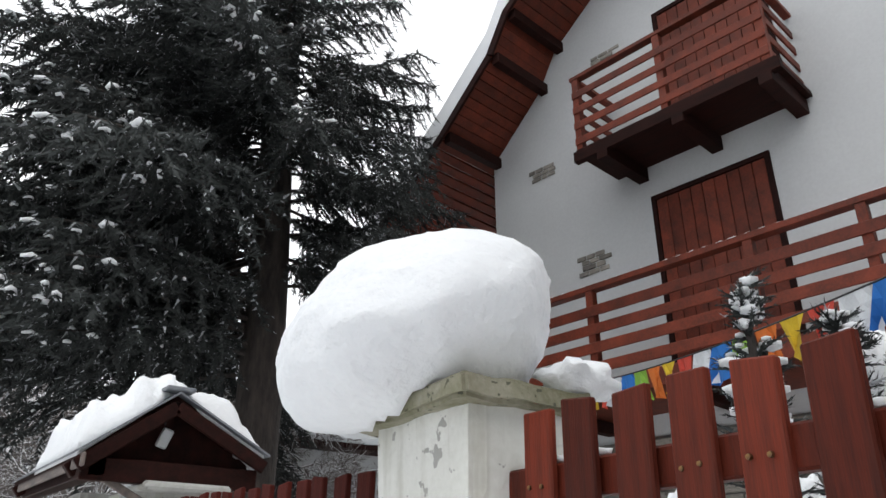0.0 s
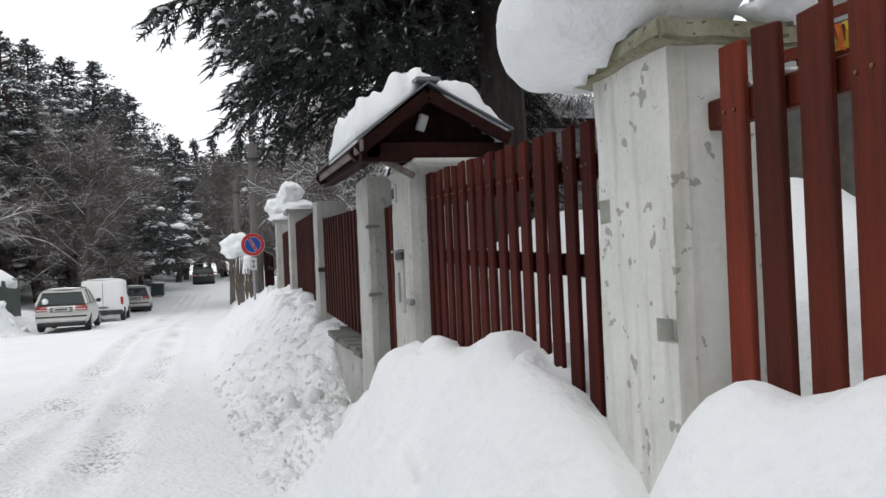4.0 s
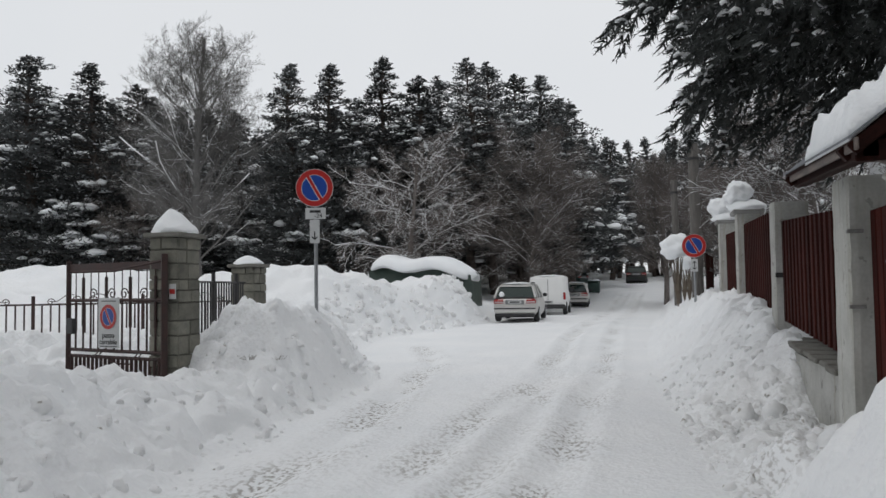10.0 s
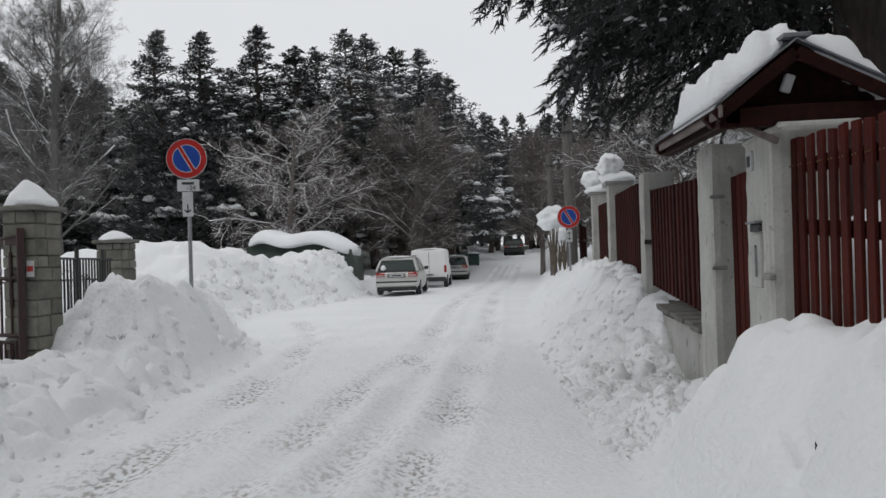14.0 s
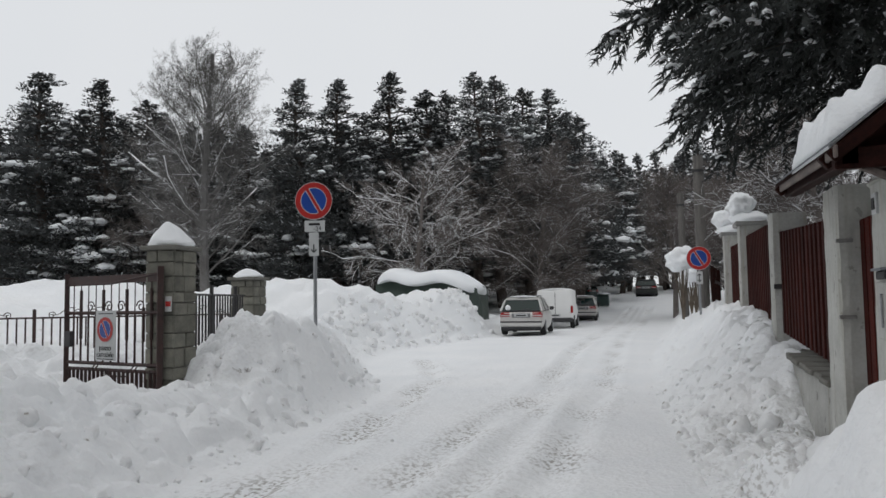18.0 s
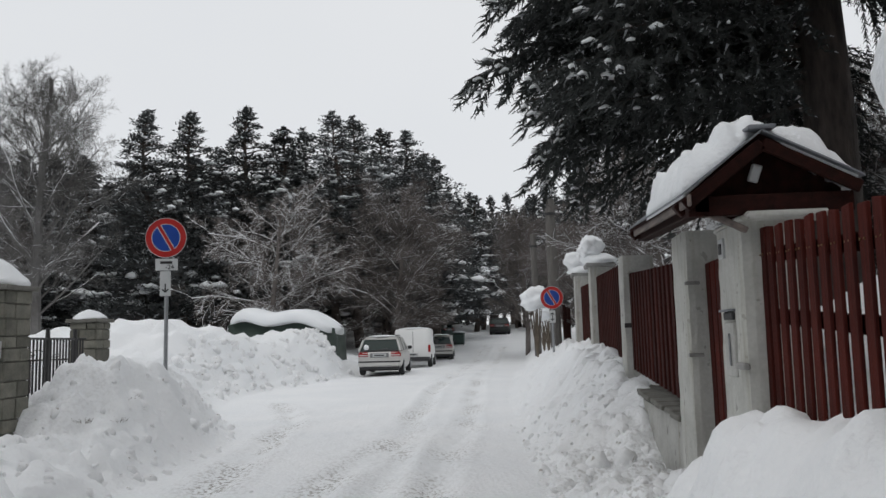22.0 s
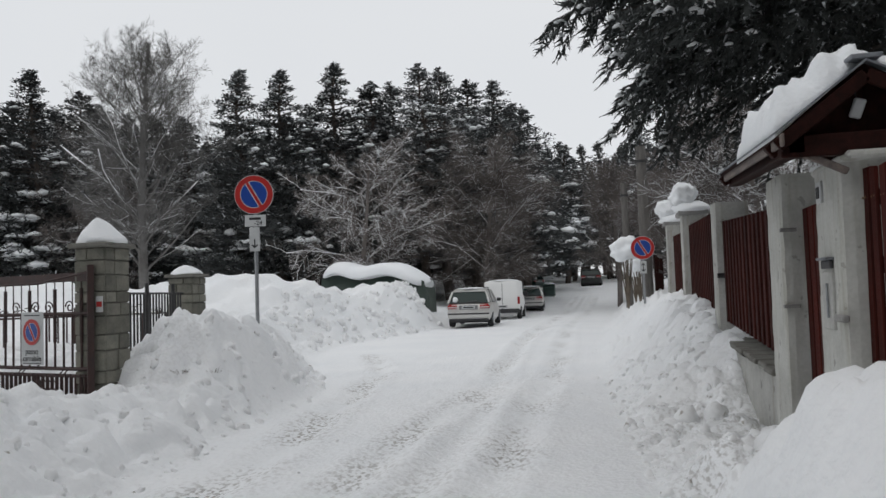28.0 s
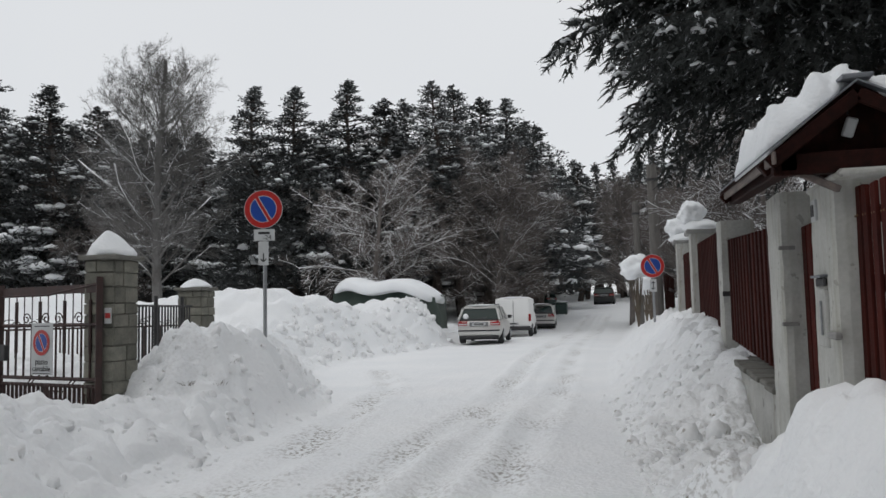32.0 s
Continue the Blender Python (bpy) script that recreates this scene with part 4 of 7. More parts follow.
hbox("side_wall", -0.92, -0.62, -8, -0.34, 0, 8.2, HOUSEWALL, house)
hbox("back_wall", -0.92, S1, -8.3, -8, 0, 8.2, HOUSEWALL, house)
hbox("side_wall", S1 - 0.3, S1, -8, -0.34, 0, 8.2, HOUSEWALL, house)
hbox("floor_slab", -0.6, S1 - 0.3, -8, -0.36, 3.5, 3.7, CONCRETE, house)


def boarded(name, a, b, c, d, o, parent, n, rows, label):
    """A pair of closed boarded shutters in an opening: frame, boards and ledges."""
    t = part(name, boxm(a, b, o - 0.05, o - 0.02, c, d, m=HM), DARKWOOD, parent, label)
    for s0, s1, z0, z1 in ((a, a + 0.07, c, d), (b - 0.07, b, c, d), (a + 0.07, b - 0.07, d - 0.07, d)):
        hbox("jamb", s0, s1, o - 0.08, o + 0.03, z0, z1, DARKWOOD, t)
    w = (b - a - 0.14) / n
    for i in range(n):
        hbox("board", a + 0.07 + w * i + 0.004, a + 0.07 + w * (i + 1) - 0.004, o - 0.02, o + 0.012, c + 0.01, d - 0.075, BALWOOD, t)
    return t


boarded("shutters", *DOOR, 0.0, house, 9, 3, "closed red-brown boarded shutters")
boarded("shutters", *UDOOR, 0.0, house, 9, 3, "closed red-brown boarded shutters of the upper balcony")
for a, b, c, d in WINS:
    w = part("window", boxm(a, b, -0.2, -0.18, c, d, m=HM), GLASS, house, "dark barred window in the stone wall")
    for s0, s1, z0, z1 in ((a, a + 0.06, c, d), (b - 0.06, b, c, d), (a + 0.06, b - 0.06, d - 0.06, d), (a + 0.06, b - 0.06, c, c + 0.06)):
        hbox("window_frame", s0, s1, -0.19, -0.12, z0, z1, DARKWOOD, w)
    for i in range(7):
        s = a + (b - a) * (i + 0.5) / 7
        part("bar", rodm(HM @ Vector((s, 0.1, c - 0.03)), HM @ Vector((s, 0.1, d + 0.03)), 0.010), ZINC, w)
    for i in range(4):
        z = c + (d - c) * (i + 0.5) / 4
        part("bar", rodm(HM @ Vector((a - 0.03, 0.108, z)), HM @ Vector((b + 0.03, 0.108, z)), 0.009), ZINC, w)
# bare stones showing through the plaster
rp = random.Random(12)
for cs, cz, w, h in ((0.10, 7.66, 0.42, 0.17), (1.42, 9.22, 0.36, 0.15), (0.92, 5.87, 0.46, 0.30)):
    k = 0
    z = cz - h / 2
    while z < cz + h / 2 - 0.02:
        s, hh = cs - w / 2 + rp.uniform(-0.06, 0.06), rp.uniform(0.055, 0.085)
        while s < cs + w / 2 - 0.05:
            ww = rp.uniform(0.12, 0.24)
            hbox("stone", s, s + ww - 0.012, 0.0, 0.018 + rp.uniform(0, 0.01), z, z + hh - 0.01, WALLSTONE, house, bevel=0.008)
            s += ww
        z += hh
# stone facing of the ground floor
STONES = []
for k in range(6):
    bm = boxm(-0.5, 0.5, 0, 1, -0.5, 0.5, bevel=0.09)
    for v in bm.verts:
        v.co += Vector((rp.uniform(-0.05, 0.05), 0, rp.uniform(-0.06, 0.06)))
    me = bpy.data.meshes.new("stone")
    bm.to_mesh(me)
    bm.free()
    me.materials.append(WALLSTONE)
    STONES.append(me)
sw = thing("stone_facing", HA.x, HA.y, 1.2, "rough stone facing of the ground floor", "wall")
hbox("mortar_bed", -0.9, 11.0, 0.012, 0.04, 0.6, 1.74, MORTAR, sw)
for a, b in ((-0.9, 4.40), (5.57, 7.58), (8.82, 11.0)):
    hbox("mortar_bed", a, b, 0.012, 0.04, 1.744, 3.35, MORTAR, sw)
z, count = 1.2, 0
while z < 3.3:
    hh, s = rp.uniform(0.11, 0.19), 1.0
    while s < 7.4:
        ww = rp.uniform(0.18, 0.45)
        if not any(a - 0.03 < s + ww and s < b + 0.03 and c - 0.03 < z + hh and z < d + 0.03 for a, b, c, d in WINS):
            m = HM @ Matrix.Translation((s + ww / 2, 0.03, z + hh / 2)) @ Matrix.Diagonal((ww - 0.02, 0.05, hh - 0.02, 1))
            piece("stone", rp.choice(STONES), sw, m)
            count += 1
        s += ww
    z += hh
# eaves: boards and purlins under the overhanging roof, snow on top
PRO = [(-3.4, 6.4)] + PROFILE
for (s0, z0), (s1, z1) in zip(PRO, PRO[1:]):
    n = max(1, round(math.hypot(s1 - s0, z1 - z0) / 0.16))
    for i in range(n):
        a, b = i / n, (i + 1) / n
        p = [(s0 + (s1 - s0) * k, z0 + (z1 - z0) * k) for k in (a, b - 0.012)]
        o0 = -0.3 if s0 >= -0.92 else -7.5
        o1 = 1.25
        ang = Vector((p[1][0] - p[0][0], 0, p[1][1] - p[0][1]))
        q = [HM @ Vector(v) for v in ((p[0][0], o0, p[0][1]), (p[1][0], o0, p[1][1]), (p[1][0], o1, p[1][1]), (p[0][0], o1, p[0][1]))]
        q2 = [v + Vector((0, 0, 0.04)) for v in q]
        me = pymesh("eave_board", q + q2, [(0, 1, 2, 3), (7, 6, 5, 4), (0, 4, 5, 1), (1, 5, 6, 2), (2, 6, 7, 3), (3, 7, 4, 0)])
        link("eave_board", me, BALWOOD, house)
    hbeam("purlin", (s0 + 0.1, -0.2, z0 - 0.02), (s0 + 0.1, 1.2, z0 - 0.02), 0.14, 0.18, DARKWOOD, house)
    hbeam("barge_board", (s0, 1.27, z0 + 0.06), (s1, 1.27, z1 + 0.06), 0.05, 0.26, DARKWOOD, house)
bm = bmesh.new()
for (s0, z0), (s1, z1) in zip(PRO, PRO[1:]):
    q = [HM @ Vector(v) for v in ((s0, -8.3, z0 + 0.05), (s1, -8.3, z1 + 0.05), (s1, 1.3, z1 + 0.05), (s0, 1.3, z0 + 0.05))]
    vl = [bm.verts.new(v) for v in q + [v + Vector((0, 0, 0.4)) for v in q]]
    for f in ((0, 1, 2, 3), (7, 6, 5, 4), (0, 4, 5, 1), (1, 5, 6, 2), (2, 6, 7, 3), (3, 7, 4, 0)):
        bm.faces.new([vl[i] for i in f])
bmesh.ops.recalc_face_normals(bm, faces=bm.faces)
part("roof_snow", bm, SNOW, house, "deep snow on the roof")
hbeam("roof_slope", (3.2, -4, 11.8), (14.5, -4, 5.2), 9, 0.2, DARKWOOD, house)

# lower balcony
lbal = part("balcony", boxm(0.75, 13.5, 0.0, 1.35, 3.62, 3.74, m=HM), BALWOOD, house, "long red-brown balcony with four horizontal slats")
for s in (1.70, 3.66, 4.75, 6.7, 8.7, 10.7):
    hbox("post", s - 0.05, s + 0.05, 1.24, 1.34, 3.6, 4.86, BALWOOD, lbal)
hbeam("hand_rail", (0.72, 1.29, 4.895), (13.5, 1.29, 4.895), 0.13, 0.07, BALWOOD, lbal)
for z in (4.60, 4.38, 4.16, 3.93):
    hbeam("slat", (0.75, 1.355, z), (13.5, 1.355, z), 0.025, 0.125, BALWOOD, lbal)
hbeam("fascia", (0.72, 1.37, 3.67), (13.5, 1.37, 3.67), 0.03, 0.2, BALWOOD, lbal)
for i in range(7):
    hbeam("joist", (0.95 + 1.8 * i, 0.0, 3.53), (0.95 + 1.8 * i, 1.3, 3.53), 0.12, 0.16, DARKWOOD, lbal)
bm = bmesh.new()
for i in range(60):
    c = HM @ Vector((0.8 + 9.5 * i / 60, 1.29, 4.935))
    blob(bm, c, (0.05, 0.11, 0.015), 1, 0.2, 2, i)
part("rail_snow", bm, SNOW, lbal, "thin snow on the hand rail", True)
# upper balcony
ubal = part("balcony", boxm(1.45, 4.2, 0.0, 0.98, 7.0, 7.07, m=HM), DARKWOOD, house, "small dark-red upper balcony on wooden brackets")
for s in (1.50, 2.80, 4.10):
    hbox("post", s - 0.05, s + 0.05, 0.86, 0.96, 6.95, 8.22, BALWOOD, ubal)
for z in (7.2, 7.45, 7.7, 7.95):
    hbeam("slat", (1.45, 0.97, z), (4.16, 0.97, z), 0.025, 0.11, BALWOOD, ubal)
    for s in (1.47, 4.13):
        hbeam("slat", (s, 0.0, z), (s, 0.9, z), 0.025, 0.11, BALWOOD, ubal)
hbeam("hand_rail", (1.42, 0.91, 8.25), (4.2, 0.91, 8.25), 0.12, 0.06, BALWOOD, ubal)
for s in (1.47, 4.13):
    hbeam("hand_rail", (s, 0.0, 8.25), (s, 0.86, 8.25), 0.10, 0.06, BALWOOD, ubal)
for s in (1.85, 2.95, 4.05):
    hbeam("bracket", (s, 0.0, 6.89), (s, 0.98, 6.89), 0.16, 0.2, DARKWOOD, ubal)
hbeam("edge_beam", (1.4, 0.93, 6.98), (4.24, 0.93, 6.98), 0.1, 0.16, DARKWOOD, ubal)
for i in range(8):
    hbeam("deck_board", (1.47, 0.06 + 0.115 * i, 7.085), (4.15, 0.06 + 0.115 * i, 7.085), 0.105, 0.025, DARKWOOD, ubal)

# string of coloured flags before the balcony
fl = thing("flag_string", 5.7, 5.6, 3.0, "string of small coloured cloth flags", "flags")
P0, P1 = Vector((5.7, 5.6, 3.30)), Vector((3.6, 1.2, 2.66))
N = 22
pts = []
for i in range(N + 1):
    k = i / N
    pts.append(P0.lerp(P1, k) + Vector((0, 0, -0.09 * 4 * k * (1 - k))))
V, F = [], []
tube(V, F, pts, [0.005] * len(pts), 5)
link("cord", pymesh("cord", V, F), BLACK, fl)
rod_posts = thing("flag_pole", P0.x, P0.y, 1.0, "thin wooden pole holding the flag string", "pole", "flag poles")
part("pole", rodm((P0.x, P0.y, 0.9), (P0.x, P0.y, 3.4), 0.025), GREYWOOD, rod_posts)
rod_posts = thing("flag_pole", P1.x, P1.y, 1.0, "thin wooden pole holding the flag string", "pole", "flag poles")
part("pole", rodm((P1.x, P1.y, 0.9), (P1.x, P1.y, 3.65), 0.025), GREYWOOD, rod_posts)
for i in range(N):
    a, b = pts[i].lerp(pts[i + 1], 0.06), pts[i].lerp(pts[i + 1], 0.94)
    bm = bmesh.new()
    g = [[bm.verts.new(a.lerp(b, u / 4) + Vector((0.02 * math.sin(u * 2 + i) * v, 0.02 * math.cos(u + i) * v, -0.07 * v))) for u in range(5)] for v in range(4)]
    for u in range(4):
        for v in range(3):
            bm.faces.new((g[v][u], g[v][u + 1], g[v + 1][u + 1], g[v + 1][u]))
    ex = bmesh.ops.extrude_face_region(bm, geom=bm.faces[:])
    bmesh.ops.translate(bm, verts=[e for e in ex["geom"] if isinstance(e, bmesh.types.BMVert)], vec=(0.002, 0, 0))
    part("flag", bm, FLAGS[(0, 3, 5, 4, 2, 1)[i % 6]], fl)

# low shed under snow behind the fence
shed = thing("shed", 6.6, 16.0, 0, "low white outbuilding with a snow-covered roof", "shed")
part("wall", boxm(5.0, 9.8, 14.6, 18.6, 0.5, 4.25, bevel=0.01), HOUSEWALL, shed)
part("roof", boxm(4.6, 10.2, 14.1, 19.0, 4.25, 4.41, bevel=0.02), DARKWOOD, shed)
part("roof_snow", blobm((7.4, 16.5, 4.40), (3.1, 2.8, 0.75), 4, 0.1, 1.5, 3, flat=4.40), SNOW, shed, "deep snow on the shed roof", True)

# ---- left-hand side: stone gate pillars, iron gate, railings, signs ----
def stone_pillar(x0, x1, y0, y1, z0, z1, label, cap, snow_h, seed):
    t = thing("stone_pillar", (x0 + x1) / 2, (y0 + y1) / 2, z0, label, "pillar", "stone pillars")
    part("core", boxm(x0 + 0.015, x1 - 0.015, y0 + 0.015, y1 - 0.015, z0, z1), MORTAR, t)
    r = random.Random(seed)
    z = z0
    while z < z1 - 0.02:
        h = min(r.uniform(0.12, 0.24), z1 - z)
        if z1 - z - h < 0.07:
            h = z1 - z
        for face in range(4):
            a, b = ((x0, x1), (y0, y1))[face % 2]
            cuts = [a] + ([a + (b - a) * r.uniform(0.35, 0.65)] if r.random() < 0.75 else []) + [b]
            for c, d in zip(cuts, cuts[1:]):
                out = r.uniform(0.002, 0.014)
                g = 0.006
                if face == 0:
                    bm = boxm(c + g, d - g, y0 - out, y0 + 0.05, z + g, z + h - g, bevel=0.008)
                elif face == 2:
                    bm = boxm(c + g, d - g, y1 - 0.05, y1 + out, z + g, z + h - g, bevel=0.008)
                elif face == 1:
                    bm = boxm(x1 - 0.05, x1 + out, c + g, d - g, z + g, z + h - g, bevel=0.008)
                else:
                    bm = boxm(x0 - out, x0 + 0.05, c + g, d - g, z + g, z + h - g, bevel=0.008)
                part("stone", bm, STONE, t)
        z += h
    o = cap
    part("cap_slab", boxm(x0 - o, x1 + o, y0 - o, y1 + o, z1, z1 + 0.055, bevel=0.012), MORTAR, t, "dark slate cap slab")
    cx, cy = (x0 + x1) / 2, (y0 + y1) / 2
    bm = blobm((cx, cy, z1 + 0.06), ((x1 - x0) / 2 + o * 0.95, (y1 - y0) / 2 + o * 0.95, snow_h), 4, 0.10, 1.3, seed, flat=z1 + 0.052)
    for v in bm.verts:
        q = min(1, math.hypot((v.co.x - cx + 0.05) / (x1 - x0 + 2 * o), (v.co.y - cy) / (y1 - y0 + 2 * o)) * 2)
        v.co.z = z1 + 0.052 + (v.co.z - z1 - 0.052) * (1.12 - 0.5 * q ** 1.3) + 0.02 * noise.noise(v.co * 6)
    part("snow_cap", bm, SNOW, t, "cap of snow on the stone pillar", True)
    return t


gp = stone_pillar(-5.32, -4.92, 8.12, 8.56, 0.1, 2.08, "tall stone gate pillar with a slate cap", 0.06, 0.27, 21)
part("notice", boxm(-5.03, -4.94, 8.098, 8.106, 1.34, 1.52), SIGNWHITE, gp, "small faded notice on the stone")
part("notice_bar", boxm(-5.02, -4.95, 8.094, 8.099, 1.40, 1.46), SIGNRED, gp)
stone_pillar(-6.2, -5.78, 11.38, 11.78, 0.5, 1.80, "short stone pillar with a slate cap", 0.05, 0.13, 22)
stone_pillar(-6.28, -5.78, 5.32, 5.78, 0.2, 1.97, "dark stone gate pillar with a slate cap", 0.10, 0.07, 23)

# iron gate leaf, standing open inwards, with its no-parking notice
GH, GV = Vector((-5.07, 8.06, 0)), Vector((-0.97, 0.243, 0))
gate = thing("iron_gate", GH.x, GH.y, 0.2, "rusty brown iron gate leaf standing open", "gate")
GW = 1.82


def gpt(s, z, o=0.0):
    return GH + GV * s + Vector((0.243, 0.97, 0)) * -o + Vector((0, 0, z))


def gbar(name, s0, z0, s1, z1, r, o=0.0, parent=gate, mat=IRON, seg=6):
    return part(name, rodm(gpt(s0, z0, o), gpt(s1, z1, o), r, seg=seg), mat, parent)


gbar("stile", 0.0, -0.05, 0.0, 1.88, 0.048, seg=4)
part("top_panel", boxm(0.02, GW - 0.02, -0.006, 0.006, 1.70, 1.80, m=Matrix.Translation(GH) @ Matrix.Rotation(math.atan2(GV.y, GV.x), 4, "Z")), IRON, gate, "rusty plate along the gate top")
gbar("stile", GW, -0.05, GW, 1.84, 0.042, seg=4)
for z in (0.62, 0.70, 1.33):
    gbar("rail", 0, z, GW, z, 0.022, seg=4)
gbar("rail", 0, 0.2, GW, 0.18, 0.018, seg=4)
gbar("top_rail", 0, 1.80, GW * 0.5, 1.70, 0.020, seg=4)
gbar("top_rail", GW * 0.5, 1.70, GW, 1.70, 0.020, seg=4)
for i in range(1, 22):
    s = GW * i / 22
    gbar("bar", s, 0.04, s, 0.64, 0.025, seg=4)
for i in range(1, 12):
    s = GW * i / 12
    gbar("bar", s, 0.70, s, 1.33, 0.013)
    gbar("thin_bar", s, 1.33, s, 1.74, 0.007)
    if i % 3 == 1:
        gbar("spear", s, 1.0, s, 1.62, 0.020)
for s0, s1 in ((0.35, 0.5), (0.42, 0.57), (1.1, 1.25), (1.17, 1.32)):
    gbar("brace", s0, 0.72, s1, 0.6, 0.008)
for s0, s1, z0, z1 in ((0.95, 0.62, 0.62, 0.2), (1.0, 0.70, 0.62, 0.2)):
    gbar("brace", s0, z0, s1, z1, 0.018)
for k in range(4):
    gbar("step", 0.62, 0.28 + 0.09 * k, 0.98, 0.28 + 0.09 * k, 0.010)


def scroll(parent, mat, c, ax, r, turns, flip):
    """A wrought spiral."""
    bm = bmesh.new()
    pts = []
    for i in range(22):
        a = i / 21 * turns * 2 * math.pi
        q = r * (1 - 0.75 * i / 21)
        pts.append(c + ax * (flip * q * math.cos(a)) + Vector((0, 0, q * math.sin(a))))
    for a, b in zip(pts, pts[1:]):
        rod(bm, a, b, 0.008, seg=5)
    return part("scroll", bm, mat, parent)


for s, f in ((0.35, 1), (0.72, -1), (0.95, 1), (1.32, -1)):
    scroll(gate, IRON, gpt(s, 1.41), GV, 0.075, 1.3, f)
part("lock_box", boxm(-0.07, 0.07, -0.03, 0.03, -0.1, 0.1, bevel=0.01, m=Matrix.Translation(gpt(GW - 0.1, 1.0, 0.03)) @ Matrix.Rotation(math.atan2(GV.y, GV.x), 4, "Z")), BLACKIRON, gate)


def flat_text(words, size, m, mat, parent, name="lettering"):
    c = bpy.data.curves.new(name, "FONT")
    c.body, c.size, c.align_x, c.extrude = words, size, "CENTER", 0.0015
    tmp_ob = bpy.data.objects.new(name, c)
    me_ = bpy.data.meshes.new_from_object(tmp_ob)
    bpy.data.objects.remove(tmp_ob)
    me_.transform(m)
    return link(name, me_, mat, parent)


def disc(r, t, m, seg=40, r_in=0.0):
    bm = bmesh.new()
    if r_in:
        V = [bm.verts.new((math.cos(6.2831853 * i / seg) * q, math.sin(6.2831853 * i / seg) * q, z)) for z in (-t / 2, t / 2) for q in (r_in, r) for i in range(seg)]
        for i in range(seg):
            j = (i + 1) % seg
            for a, b in ((0, 1), (3, 2), (1, 3), (2, 0)):
                bm.faces.new((V[a * seg + i], V[a * seg + j], V[b * seg + j], V[b * seg + i]))
    else:
        bmesh.ops.create_cone(bm, cap_ends=True, segments=seg, radius1=r, radius2=r, depth=t)
    for v in bm.verts:
        v.co = m @ v.co
    return bm


def no_parking(m, r, parent, backing=True):
    """A round no-parking sign; m has x to the right, y up, z out of its face."""
    if backing:
        part("back", disc(r, 0.006, m @ Matrix.Translation((0, 0, -0.006))), ZINC, parent)
    part("white_ring", disc(r, 0.004, m), SIGNWHITE, parent)
    part("red_ring", disc(r * 0.97, 0.003, m @ Matrix.Translation((0, 0, 0.0035)), r_in=r * 0.70), SIGNRED, parent)
    part("inner_ring", disc(r * 0.70, 0.002, m @ Matrix.Translation((0, 0, 0.003)), r_in=r * 0.665), SIGNWHITE, parent)
    part("blue_disc", disc(r * 0.665, 0.003, m @ Matrix.Translation((0, 0, 0.003))), SIGNBLUE, parent)
    a = Matrix.Rotation(radians(30), 4, "Z")
    part("slash_edge", boxm(-r * 0.115, r * 0.115, -r * 0.665, r * 0.665, 0.0047, 0.0055, m=m @ a), SIGNWHITE, parent)
    part("slash", boxm(-r * 0.075, r * 0.075, -r * 0.70, r * 0.70, 0.0057, 0.0065, m=m @ a), SIGNRED, parent)


def sign_pose(x, y, z, yaw, lean=0):
    """x right, y up, z towards a viewer who looks along the yaw."""
    return pose(x, y, z, 90 + lean, 0, yaw)


po = gpt(0.97, 1.05, 0.03)
notice = thing("gate_notice", po.x, po.y, 0.72, "white no-parking notice hung on the iron gate", "sign")
pm = sign_pose(po.x, po.y, po.z, -14)
part("plate", boxm(-0.2, 0.2, -0.31, 0.31, -0.004, 0.004, bevel=0.003, m=pm), SIGNWHITE, notice)
no_parking(pm @ Matrix.Translation((0, 0.075, 0.008)), 0.158, notice, False)
flat_text("passo", 0.105, pm @ Matrix.Translation((0, -0.185, 0.007)), BLACK, notice)
flat_text("carrabile", 0.095, pm @ Matrix.Translation((0, -0.265, 0.007)), BLACK, notice)
part("small_print", boxm(-0.14, 0.14, 0.265, 0.277, 0.004, 0.0055, m=pm), PLASTIC, notice)
part("small_print", boxm(-0.16, 0.16, -0.297, -0.287, 0.004, 0.0055, m=pm), PLASTIC, notice)


